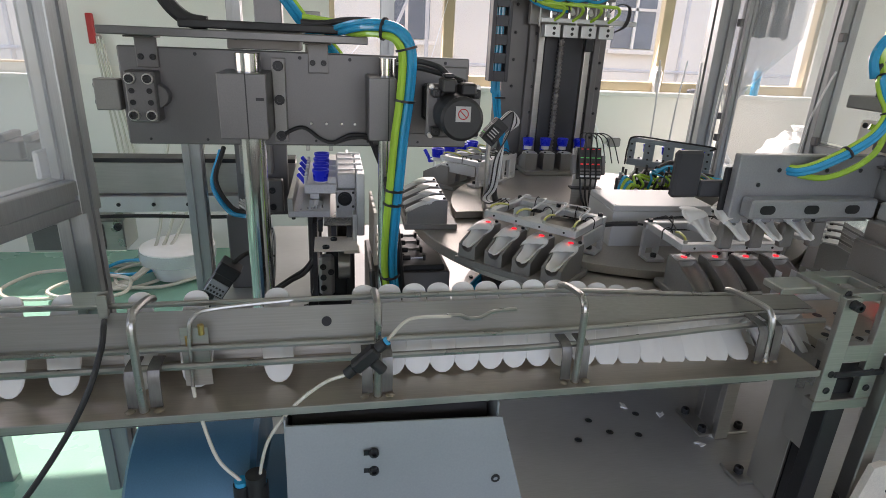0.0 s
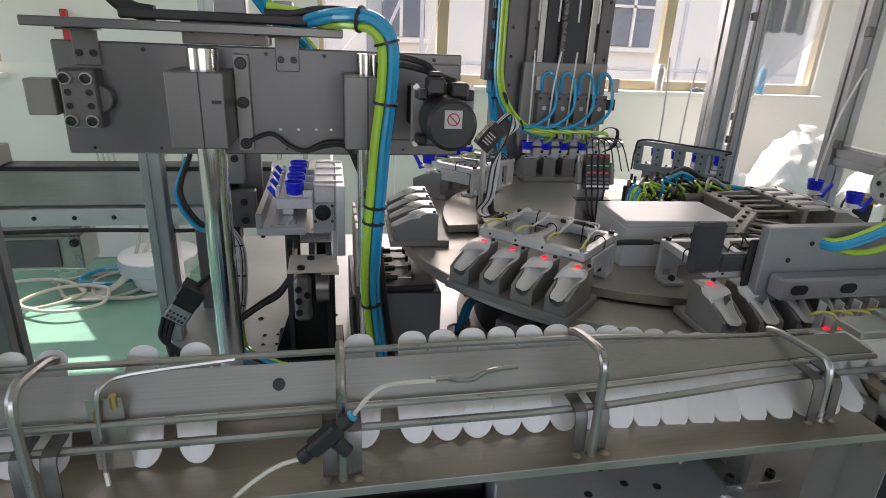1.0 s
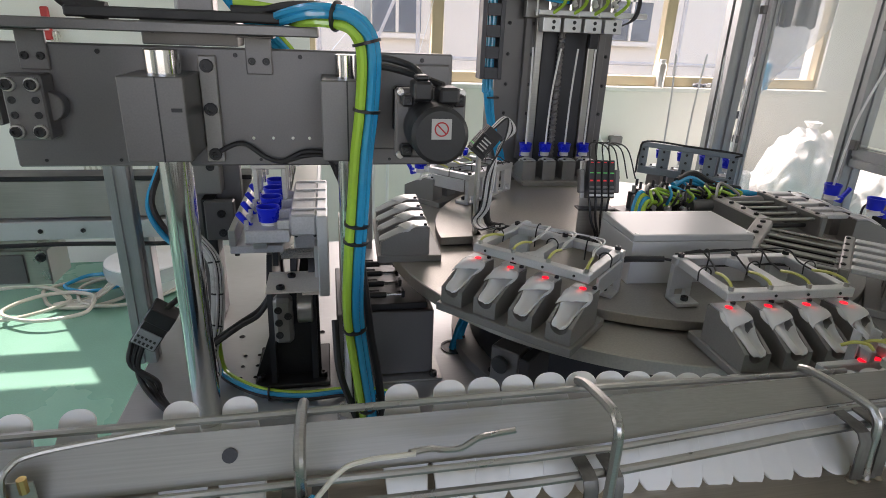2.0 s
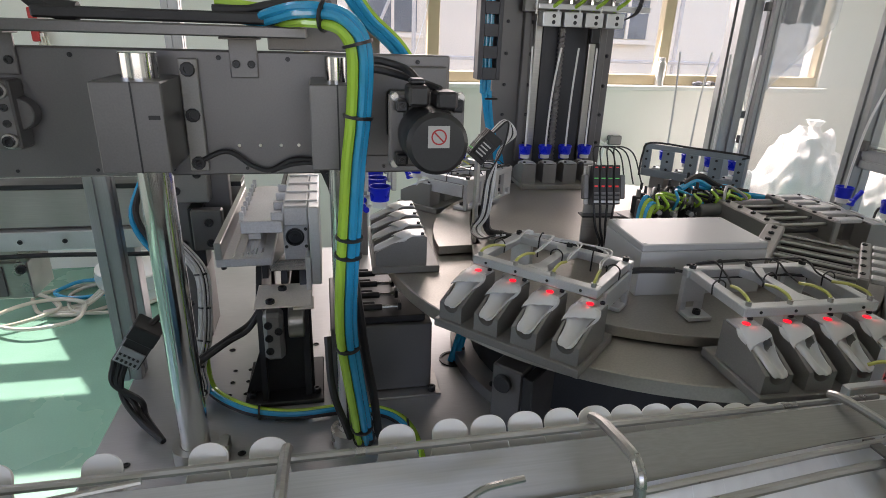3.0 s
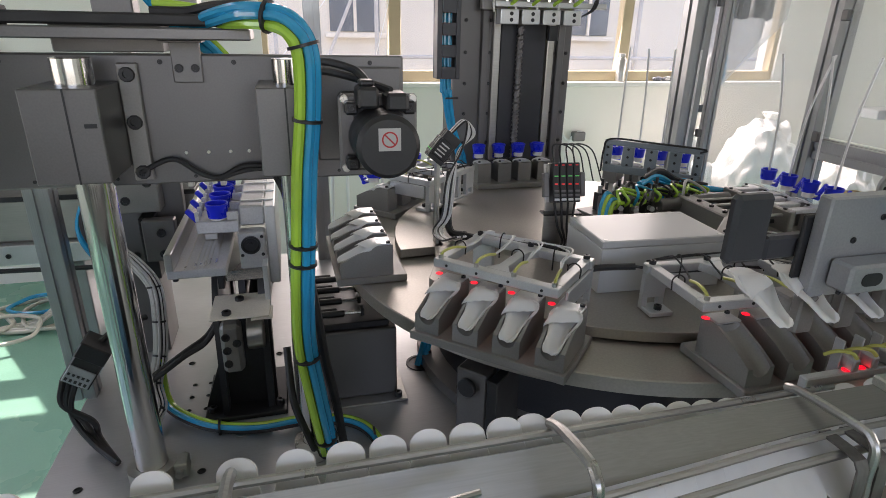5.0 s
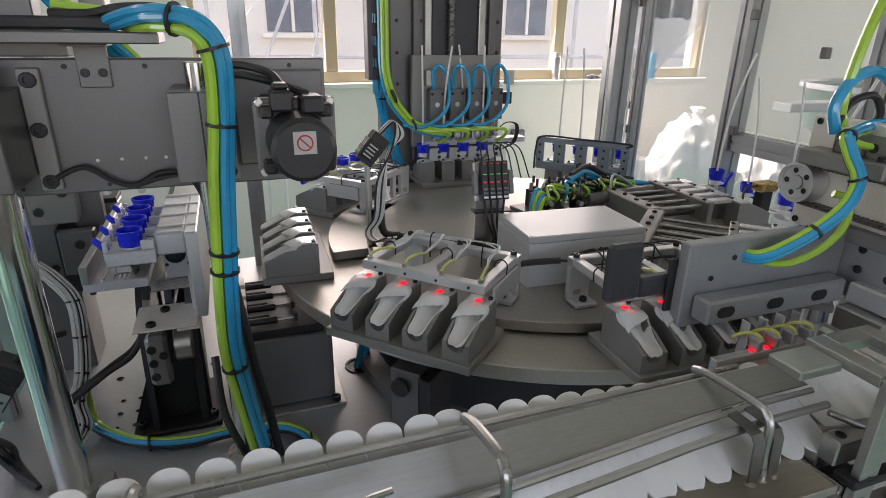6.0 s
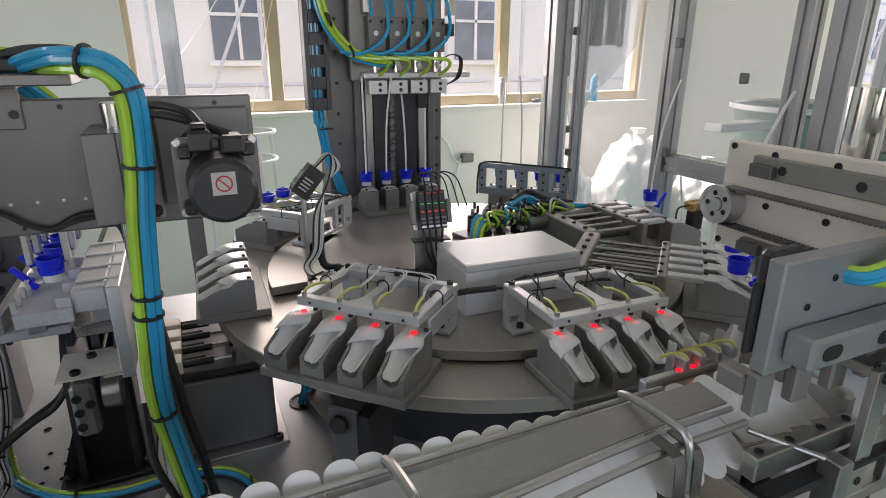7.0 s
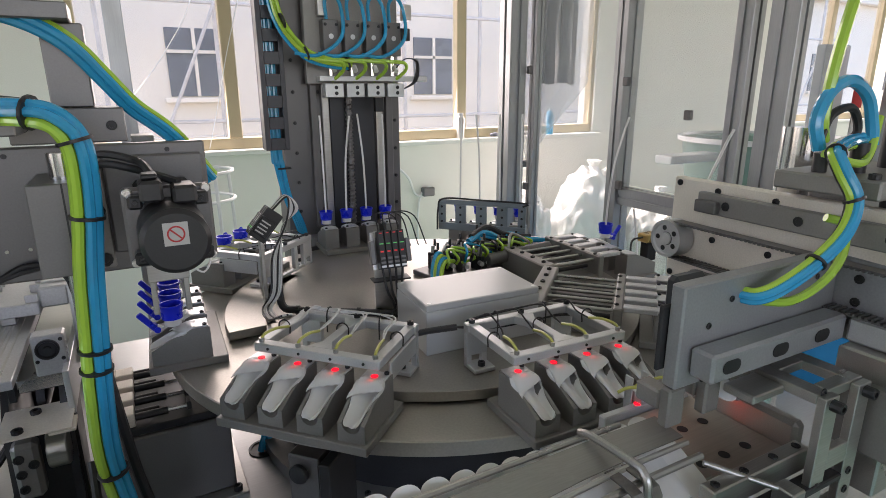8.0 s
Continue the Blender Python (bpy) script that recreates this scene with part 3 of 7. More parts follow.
def product_data(tail):
    ob = mesh_object("mouthpiece", body_mesh(tail, tail > 1), NATURAL, 38)
    me = ob.data
    bpy.data.objects.remove(ob)
    return me


BODY_ME = product_data(0.76)
BELT_ME = product_data(1.12)


def mouthpiece(m, label, group, data=BODY_ME):
    ob = new("mouthpiece", data)
    ob.matrix_basis = m
    return tagged(ob, label, "mouthpiece", group)


def cap_parts(root):
    part("cup", lathe([(0, 0.007), (0.018, 0.007), (0.0198, 0.031), (0.0222, 0.031), (0.0222, 0.026), (0.0208, 0.024), (0.019, 0.002), (0, 0.002)], 24), BLUE, root)
    part("collar", lathe([(0.015, -0.012), (0.015, 0.0015), (0, 0.0015), (0, -0.012)], 20), NATURAL, root, "translucent white collar under the cup")
    lev = box(-0.0055, 0.0055, -0.0045, 0.0045, 0.0, 0.044, 0.0018, m=pose(0.031, 0, -0.016, 0, 38, 0))
    box(-0.007, 0.004, -0.0085, 0.0085, -0.004, 0.012, 0.0025, m=pose(0.031, 0, -0.016, 0, 38, 0), bm=lev)
    part("lever", lev, BLUE, root)
    part("hinge", rod((0.028, -0.010, -0.016), (0.028, 0.010, -0.016), 0.006, 12), BLUE, root)
    part("strap", box(0.017, 0.033, -0.007, 0.007, -0.014, -0.009, 0.001), NATURAL, root)


CAP0 = thing("dispenser_cap", "bright blue plastic flip cap with an upright lever", "cap", group="blue caps")
cap_parts(CAP0)


def cap(m):
    return copy_thing(CAP0, m)


def slot_pose(angle, j, z=0.0, x=0.0):
    return at_station(angle, z) @ pose(RS + x, (j - 1.5) * PITCH, 0)


BZ = DT + 0.0845      # height of a cap seat in its nest
MZ, MX = BZ - 0.001, -0.018   # height and shift of a mouthpiece in its nest

# ---------- sensor brackets over the nests ----------
def sensor_bracket(m, label, lead, webs=()):
    b = tagged(new("sensor_bracket"), label, "sensor bracket", "sensor brackets on the platform")
    b.matrix_basis = m
    z0, z1 = DT + 0.096, DT + 0.112
    part("front_bar", box(0.550, 0.569, -0.118, 0.118, z0, z1, 0.0015), ALU, b)
    part("back_bar", box(0.403, 0.421, -0.122, 0.122, z0, z1, 0.0015), ALU, b)
    for y in (-0.109, 0.109):
        part("rung", box(0.4205, 0.5505, y - 0.0085, y + 0.0085, z0, z1, 0.0012), ALU, b)
    part("rung", prism([(0.4205, -0.022), (0.445, -0.009), (0.525, -0.009), (0.5505, -0.024), (0.5505, 0.024), (0.525, 0.009), (0.445, 0.009), (0.4205, 0.022)], z1 - z0, pose(0, 0, z0), bevel=0.0008), ALU, b, "flared middle rung")
    for s in (-1, 1):
        ya, yb = sorted((s * 0.122, s * 0.078))
        leg = box(0.405, 0.417, ya, yb, PT + 0.024, z0 - 0.0003, 0.001)
        box(0.405, 0.417, ya, ya + 0.011, PT + 0.001, PT + 0.0245, 0.001, bm=leg)
        box(0.405, 0.417, yb - 0.011, yb, PT + 0.001, PT + 0.0245, 0.001, bm=leg)
        box(0.405, 0.417, ya, yb, PT + 0.001, PT + 0.008, 0.001, bm=leg)
        part("leg", leg, ALU, b, "slotted end leg")
        part("foot", box(0.4175, 0.449, ya, yb, PT + 0.001, PT + 0.009, 0.001), ALU, b)
        screws(b, [(0.434, (ya + yb) / 2, PT + 0.009)], 0.007, 0.008, "z+")
    for y in webs:
        part("web", box(0.405, 0.417, y - 0.008, y + 0.008, PT + 0.0085, z0 - 0.0003, 0.001), ALU, b)
    if webs:
        part("bottom_bar", box(0.405, 0.417, -0.0775, 0.0775, PT + 0.001, PT + 0.008, 0.001), ALU, b)
    part("end_plate", box(0.421, 0.535, 0.1185, 0.1235, z0 - 0.035, z0 - 0.0003, 0.001), ALU, b)
    screws(b, [(0.412, y, z1) for y in (-0.109, 0.0, 0.109)], 0.006, 0.007, "z+")
    screws(b, [(0.569, y, z1 - 0.008) for y in (-0.09, -0.03, 0.03, 0.09)], 0.0025, 0.0015, "x+", "set_screw")
    for j in range(4):
        y = (j - 1.5) * PITCH
        s = part("sensor_head", rod((0.560, y, z0 - 0.001), (0.560, y, z1 + 0.007), 0.0045, 12), STEEL, b)
        e = 0.009 * (1.5 - j)
        part("sleeve", hose([(0.560, y, z1 + 0.006), (0.550, y + e * 0.1, z1 + 0.011), (0.525, y + e * 0.5, z1 + 0.011), (0.498, y + e, z1 + 0.004)], 0.0026, 7), YELLOW_TUBE, s, "yellow heat-shrink sleeve")
        for q in ((-1, 1) if lead is LIGHT_WIRE else (1,)):
            part("lead", hose([(0.499, y + e, z1 + 0.004), (0.470, y + e * 1.6 + 0.002 * q, z1 + 0.009), (0.434, y * 0.8 + 0.003 * q, z1 + 0.016 + 0.003 * q), (0.412, y * 0.55 - 0.02, z1 + 0.012), (0.408, y * 0.3 - 0.06, z1 + 0.006 + 0.002 * q), (0.407, -0.118, z1 + 0.004)], 0.0016, 6), lead, s)
    for x, y, w in ((0.49, -0.109, 0.011), (0.475, 0.109, 0.011), (0.47, 0.0, 0.011)):
        part("cable_tie", hose([(x, y - w, z0 + 0.002), (x - 0.001, y - w, z1 + 0.004), (x - 0.002, y, z1 + 0.011), (x - 0.001, y + w, z1 + 0.004), (x, y + w, z0 + 0.002)], 0.0014, 5), BLACK, b)
    for y in (-0.06, 0.05):
        part("cable_tie", hose([(0.4225, y, z0 - 0.018), (0.4225, y + 0.001, z1 + 0.003), (0.412, y + 0.002, z1 + 0.014), (0.401, y + 0.002, z1 + 0.003)], 0.0014, 5), BLACK, b)
    return b


sensor_bracket(at_station(STATIONS[0]), "aluminium sensor bracket with four fibre heads over the loading nests", RUBBER)
sensor_bracket(at_station(STATIONS[1]), "aluminium sensor bracket with four fibre heads and looped leads", LIGHT_WIRE)
sensor_bracket(at_station(STATIONS[3]) @ pose(0.02, 0, 0.0), "aluminium sensor bracket before the capped nests", RUBBER, (-0.04, 0.04))
for k in (0, 1):
    for j in range(4):
        # emissive disc painted in where the fibre's red beam would land
        d = thing("light_spot", "glowing red disc in place of a fibre sensor's light spot", "light spot", slot_pose(STATIONS[k], j, DT + 0.0838, 0.0), "red sensor spots", lathe([(0, 0.0006), (0.0062, 0.0006), (0.0062, 0), (0, 0)], 16), RED)

        lamp = new("fibre_light", bpy.data.lights.new("fibre_light", "SPOT"))
        lamp.data.energy, lamp.data.color, lamp.data.shadow_soft_size = 0.0012, (1.0, 0.03, 0.02), 0.002
        lamp.data.spot_size, lamp.data.spot_blend = radians(75), 0.8
        lamp.matrix_world = look(tuple(slot_pose(STATIONS[k], j, DT + 0.094, 0.010).translation), tuple(slot_pose(STATIONS[k], j, DT + 0.062, 0.045).translation))

# black cable harness on the platform
h = thing("cable_harness", "black wrapped cable harness across the platform with ties", "cable")
part("sheath", hose([(0.475, 1.62, PT + 0.16), (0.468, 1.60, PT + 0.03), (0.50, 1.575, PT + 0.012), (0.56, 1.53, PT + 0.012), (0.66, 1.47, PT + 0.011), (0.70, 1.44, PT + 0.012)], 0.009, 8), RUBBER, h)
part("sheath", hose([(0.598, 1.24, PT + 0.068), (0.625, 1.22, PT + 0.064), (0.655, 1.205, PT + 0.07), (0.70, 1.18, PT + 0.078)], 0.006, 8), RUBBER, h)
part("lead", hose([(0.70, 1.18, PT + 0.078), (0.76, 1.16, PT + 0.072), (0.83, 1.155, PT + 0.07), (0.90, 1.15, PT + 0.072), (0.94, 1.14, PT + 0.071)], 0.003, 6), RUBBER, h)
for x, y in ((0.50, 1.575), (0.56, 1.53), (0.62, 1.495), (0.66, 1.47)):
    part("cable_tie", rod((x - 0.003, y + 0.002, PT + 0.012), (x + 0.003, y - 0.002, PT + 0.012), 0.011, 10), BLACK, h)

# white junction box
wb = tagged(new("junction_box"), "white painted junction box with a glossy lid on the platform", "box")
wb.matrix_basis = pose(0.800, 1.312, PT, 0, 0, -3)
part("body", box(-0.13, 0.13, -0.079, 0.079, 0, 0.0902, 0.0012), WHITE_BOX, wb)
part("lid", box(-0.1295, 0.1295, -0.0785, 0.0785, 0.0906, 0.105, 0.002), WHITE_BOX, wb)
for x in (-0.12, 0.12):
    for y in (-0.069, 0.069):
        part("lid_screw", rod((x, y, 0.104), (x, y, 0.1058), 0.004, 10), WHITE, wb)

# sensor amplifiers
am = tagged(new("sensor_amplifier"), "four black fibre amplifiers with red digits on a steel post", "sensor amplifier")
am.matrix_basis = pose(0.69, 1.465, PT, 0, 0, -6)
part("post", box(-0.035, 0.035, 0.012, 0.018, 0, 0.2, 0.001), STEEL, am)
tiltm = pose(0, 0, 0.115) @ pose(0, 0, 0, -18, 0, 0)
part("rail", box(-0.04, 0.04, 0.0, 0.006, 0.0, 0.085, 0.001, m=tiltm), STEEL, am)
for i in range(4):
    x = (i - 1.5) * 0.0155
    a = part("amplifier", box(x - 0.0072, x + 0.0072, -0.03, -0.001, 0.0, 0.085, 0.0015, m=tiltm), BLACK, am)
    part("digits", box(x - 0.004, x + 0.003, -0.0308, -0.0302, 0.037, 0.0405, 0, m=tiltm), DISPLAY_RED, a)
    part("digits", box(x - 0.0045, x + 0.0045, -0.0308, -0.0302, 0.055, 0.057, 0, m=tiltm), DISPLAY_GREEN, a)
    part("indicator", box(x - 0.003, x + 0.003, -0.0312, -0.0302, 0.0785, 0.0805, 0, m=tiltm), DISPLAY_RED, a)
    for z in (0.003, 0.012, 0.021):
        part("key", box(x - 0.0055, x + 0.0055, -0.033, -0.0303, z, z + 0.005, 0.0008, m=tiltm), ALU if z < 0.01 else GREYPLATE, a)
    part("lead", hose([tiltm @ Vector((x, -0.015, 0.085)), tiltm @ Vector((x + 0.002, -0.01, 0.125)), (x + 0.045, 0.03, 0.225), (x + 0.055 + 0.004 * i, 0.01, 0.16)], 0.0017, 5), RUBBER, a)
    part("lead", hose([tiltm @ Vector((x, -0.015, 0.0)), (x * 0.7, -0.025, 0.07), (x * 0.4 + 0.01, -0.02, 0.03), (x + 0.005, -0.03, 0.001)], 0.0028, 6), RUBBER, a)
for s in (-1, 1):
    part("end_clamp", box(s * 0.041 - 0.006, s * 0.041 + 0.006, -0.018, 0.001, 0.012, 0.065, 0.002, m=tiltm), GREYPLATE, am)
part("cable_tie", box(-0.044, 0.044, -0.012, 0.021, 0.088, 0.092, 0.001), BLACK, am)

am2 = tagged(new("sensor_amplifier"), "tilted black fibre amplifier clamped to a rail with bundled grey leads", "sensor amplifier")
am2.matrix_basis = pose(0.43, 1.57, PT + 0.022)
part("post", box(-0.004, 0.004, -0.012, 0.012, -0.0215, 0.2, 0.001), STEEL, am2)
t2 = pose(-0.015, -0.01, 0.18) @ pose(0, 0, 0, 0, 40, 0)
for i in range(3):
    a = part("amplifier", box(-0.02, 0.02, -0.025 + 0.012 * i, -0.0145 + 0.012 * i, 0.0, 0.07, 0.0015, m=t2), BLACK, am2)
    part("key", box(-0.0225, -0.0201, -0.024 + 0.012 * i, -0.0155 + 0.012 * i, 0.008, 0.05, 0.0006, m=t2), GREYPLATE, a)
    part("label", box(-0.0228, -0.0226, -0.0225 + 0.012 * i, -0.017 + 0.012 * i, 0.03, 0.045, 0, m=t2), LABEL, a)
    part("digits", box(-0.0228, -0.0226, -0.0225 + 0.012 * i, -0.017 + 0.012 * i, 0.014, 0.018, 0, m=t2), DISPLAY_GREEN, a)
part("end_clamp", box(-0.02, 0.015, -0.033, -0.0255, 0.01, 0.05, 0.002, m=t2), DARK, am2)
for i in range(4):
    part("label", box(-0.016, 0.004 + 0.002 * (i % 2), -0.0335, -0.0332, 0.015 + 0.008 * i, 0.018 + 0.008 * i, 0, m=t2), LABEL, am2)
for i in range(6):
    o = 0.004 * (i - 2.5)
    part("lead", hose([(0.025, -0.01 + o, 0.235), (0.06, o, 0.26), (0.075 + o, 0.0, 0.23), (0.05, o, 0.19), (0.03 + o, -0.01, 0.13), (0.02 + o, -0.012, 0.05), (-0.005 + o, -0.03, 0.02), (-0.01 + o, -0.12, 0.03), (0.0 + o, -0.2, 0.065)], 0.0022, 6), LIGHT_WIRE if i % 3 else RUBBER, am2)

# ---------- tube-inserting tower ----------
tw = tagged(new("tube_tower"), "tall grey anodised lifting column with twin rails and a ball screw", "lifting column")
tw.matrix_basis = pose(0.825, 2.28, TT)
H = 1.75
part("back_plate", box(-0.166, 0.257, 0.0, 0.025, 0, H, 0.002), GREYPLATE, tw)
part("channel", box(-0.005, 0.155, -0.012, -0.0005, 0.3, H, 0.001), SLATE, tw)
for x in (-0.062, -0.022, 0.172, 0.21):
    w = 0.012
    part("guide_rail", box(x - w, x + w, -0.022, -0.0005, 0.36, H, 0.002), STEEL if -0.03 < x < 0.18 else GREYPLATE, tw)
screw_b = rod((0.055, -0.03, 0.33), (0.055, -0.03, H), 0.009, 12)
part("screw_core", screw_b, GREYPLATE, tw)
thread = bmesh.new()
hose([(0.055 + 0.0105 * math.cos(a), -0.03 + 0.0105 * math.sin(a), 0.36 + 0.0145 * a / (2 * math.pi)) for a in [i * math.pi / 5 for i in range(0, 900)]], 0.0032, 4, bm=thread, straight=True)
part("screw_thread", thread, GREYPLATE, tw)
part("screw_bearing", rod((0.055, -0.03, 0.33), (0.055, -0.03, 0.365), 0.028, 20, 0.003), DARK, tw)
part("foot_block", box(-0.16, 0.18, -0.05, -0.0005, 0.30, 0.332, 0.002), BLOCK, tw)
screws(tw, [(x, -0.0005, z) for x in (-0.125, -0.042, 0.191, 0.238) for z in (0.42, 0.52, 0.62, 0.72, 0.82, 0.92)], 0.006, 0.005)
part("side_web", box(-0.166, -0.14, 0.0255, 0.12, 0, H, 0.002), GREYPLATE, tw)
duct = thing("cable_duct", "slotted dark blue-black wiring duct with cyan hoses in it", "cable duct", pose(0.615, 2.255, TT))
part("duct_body", box(-0.028, 0.048, 0.0, 0.012, 0.64, 1.75, 0.002), SLATE, duct)
for x0, x1 in ((-0.028, -0.012), (0.034, 0.048)):
    part("duct_side", box(x0, x1, -0.045, -0.0005, 0.64, 1.75, 0.0015), SLATE, duct)
for i in range(17):
    part("duct_web", box(-0.0118, 0.0338, -0.045, -0.039, 0.64 + i * 0.066, 0.678 + i * 0.066, 0.0015), SLATE, duct)
for i in range(5):
    part("hose", hose([(-0.005 + 0.0065 * i, -0.016 - 0.009 * (i % 2), 1.75), (-0.005 + 0.0065 * i, -0.016 - 0.009 * (i % 2), 0.70), (0.002 + 0.006 * i, -0.016 - 0.009 * (i % 2), 0.60), (0.025 + 0.005 * i, -0.012 - 0.006 * (i % 2), 0.48), (0.06 + 0.006 * i, -0.005, 0.38), (0.075 + 0.005 * i, 0.0, 0.31)], 0.006, 7), CYAN_TUBE, duct)
part("cable_tie", box(0.006, 0.05, -0.033, -0.005, 0.575, 0.581, 0.002), BLACK, duct)

head = tagged(new("tube_inserter"), "lifting head with four aluminium grippers and looped air hoses", "gripper head")
head.matrix_basis = pose(0.865, 2.2, 1.583)          # height keyed below
part("carriage_plate", box(-0.13, 0.19, 0.02, 0.05, 0.02, 0.32, 0.002), BLOCK, head)
part("manifold", box(-0.10, 0.28, -0.025, 0.019, 0.028, 0.045, 0.002), ALU, head)
for i in range(4):
    x = -0.055 + i * 0.0715
    g = part("gripper", box(x - 0.03, x + 0.03, -0.03, 0.015, -0.022, 0.022, 0.002), ALU, head)
    for z in (-0.009, 0.009):
        part("port", rod((x + 0.005, -0.0312, z), (x + 0.005, -0.0302, z), 0.006, 12), DARK, g)
    c = part("cylinder", box(x - 0.026, x + 0.026, -0.02, 0.018, 0.11, 0.215, 0.002), GREYPLATE, head)
    screws(c, [(x - 0.018, -0.02, 0.2), (x + 0.018, -0.02, 0.2)], 0.005, 0.003)
    part("label", rod((x, -0.0212, 0.165), (x, -0.0202, 0.165), 0.008, 14), ALU, c)
    part("piston_rod", rod((x, 0.0, 0.046), (x, 0.0, 0.11), 0.006, 10), CHROME, c)
    part("fitting", rod((x, -0.035, 0.06), (x, -0.02, 0.075), 0.008, 10), WHITE, c)
    part("hose", hose([(x, -0.01, 0.03), (x + 0.02, -0.06, 0.06), (x + 0.01, -0.08, 0.085), (x - 0.05, -0.075, 0.09), (x - 0.1, -0.06, 0.1)], 0.006, 7), GREEN_TUBE, c)
    part("hose", hose([(x - 0.01, -0.01, 0.215), (x - 0.015, -0.02, 0.27), (x + 0.005, -0.03, 0.29), (x + 0.03, -0.035, 0.25), (x + 0.02, -0.06, 0.16), (x - 0.06, -0.075, 0.105), (x - 0.13, -0.06, 0.11)], 0.006, 7), CYAN_TUBE, c)
    if i < 2:
        part("slide_block", box(x - 0.035 + 0.22 * i, x - 0.005 + 0.22 * i, -0.01, 0.018, 0.225, 0.275, 0.002), STEEL, head)
part("limit_arm", box(0.19, 0.225, -0.01, 0.02, 0.16, 0.20, 0.002), DARK, head)
for i, (mat, r) in enumerate(((CYAN_TUBE, 0.007), (CYAN_TUBE, 0.007), (GREEN_TUBE, 0.007), (GREEN_TUBE, 0.007), (CYAN_TUBE, 0.007))):
    o = (0.012 * math.cos(i * 1.256), 0.012 * math.sin(i * 1.256))
    part("hose", hose([(-0.01, -0.06, 0.08), (-0.08, -0.062, 0.085), (-0.15, -0.055, 0.11), (-0.21, -0.045, 0.18), (-0.235, -0.03, 0.27), (-0.235, -0.02, 0.40), (-0.235, -0.02, 0.60)], r, 7, offset=o), mat, head)
for x, z in ((-0.02, 0.08), (-0.15, 0.11), (-0.215, 0.2)):
    part("cable_tie", rod((x - 0.003, -0.058, z - 0.001), (x + 0.003, -0.058, z + 0.001), 0.022, 12), BLACK, head)
for i in range(4):
    part("lead", hose([(0.19, -0.01, 0.0), (0.225 + 0.004 * i, -0.03, 0.03), (0.23 + 0.003 * i, -0.04, 0.09), (0.19, -0.04, 0.10), (0.15, -0.03, 0.06)], 0.002, 5), RUBBER, head)
part("sensor", box(0.085, 0.115, -0.028, -0.008, -0.07, -0.024, 0.002), DARK, head)

# ---------- gantry with servo motor ----------
ga = tagged(new("gantry_beam"), "grey anodised gantry plate clamped to two chromed posts", "gantry")
ga.matrix_basis = pose(0, 1.38, 1.292)
part("beam_plate", box(-0.446, 0.318, 0, 0.02, 0.0, 0.208, 0.003), GREYPLATE, ga)
for x0, x1, xp, r in ((-0.228, -0.132, -0.172, 0.0265), (0.075, 0.133, 0.118, 0.0185)):
    cl = part("clamp", box(x0, x1, -0.13, -0.0005, 0.036, 0.168, 0.002), GREYPLATE, ga)
    part("clamp_gap", box(xp - 0.002, xp + 0.0005, -0.1308, -0.1302, 0.036, 0.168, 0), DARK, cl)
    part("slot", box(xp + 0.018, xp + 0.034, -0.1312, -0.1302, 0.115, 0.121, 0.0003), DARK, cl)
    part("post", rod((xp, -0.075, TT - 1.292 + 0.002), (xp, -0.075, 0.206), r, 32, 0.001), CHROME, ga, "polished chromed post")
    ft = part("post_clamp", lathe([(r + 0.0006, 0.002), (r + 0.016, 0.002), (r + 0.016, 0.034), (r + 0.0006, 0.034)], 28, pose(xp, -0.075, TT - 1.292)), STEEL, ga)
    box(xp + r + 0.01, xp + r + 0.035, -0.092, -0.058, TT - 1.292 + 0.003, TT - 1.292 + 0.033, 0.002, bm=(bb := bmesh.new()))
    part("clamp_ear", bb, STEEL, ft)
    part("clamp_screw", rod((xp + r + 0.022, -0.105, TT - 1.292 + 0.018), (xp + r + 0.022, -0.045, TT - 1.292 + 0.018), 0.007, 12), STEEL, ft)
    screws(ga, [(x1 + 0.015, -0.0122, z) for z in (0.025, 0.105, 0.178)], 0.0115, 0.006)
    part("ear_plate", box(x1 + 0.0005, x1 + 0.03, -0.012, -0.0005, 0.01, 0.195, 0.002), BLOCK, ga)
screws(ga, [(-0.4 + 0.11 * i, -0.0005, 0.196) for i in range(7)], 0.004, 0.0015)
screws(ga, [(-0.4 + 0.12 * i, -0.0005, 0.012) for i in range(6)], 0.003, 0.0015)
for x in (-0.05, -0.015, 0.02, 0.05):
    part("pin", rod((x, -0.002, 0.052), (x, -0.0003, 0.052), 0.003, 10), CHROME, ga)
part("bearing_block", box(-0.425, -0.365, -0.045, -0.0005, 0.055, 0.16, 0.003), GREYPLATE, ga)
for x in (-0.413, -0.378):
    for z in (0.07, 0.145):
        part("washer", rod((x, -0.052, z), (x, -0.0455, z), 0.0115, 18, 0.001), STEEL, ga)
        screws(ga, [(x, -0.052, z)], 0.0085, 0.006)
    screws(ga, [(x, -0.0455, 0.096), (x, -0.0455, 0.12)], 0.006, 0.002)
part("pulley", rod((-0.37, -0.03, 0.108), (-0.37, -0.004, 0.108), 0.025, 28, 0.002), GREYPLATE, ga)
part("tensioner", box(-0.495, -0.446, -0.02, 0.018, 0.075, 0.14, 0.002), BLOCK, ga)
screws(ga, [(-0.495, 0.0, 0.09), (-0.495, 0.0, 0.125)], 0.006, 0.006, "x-")
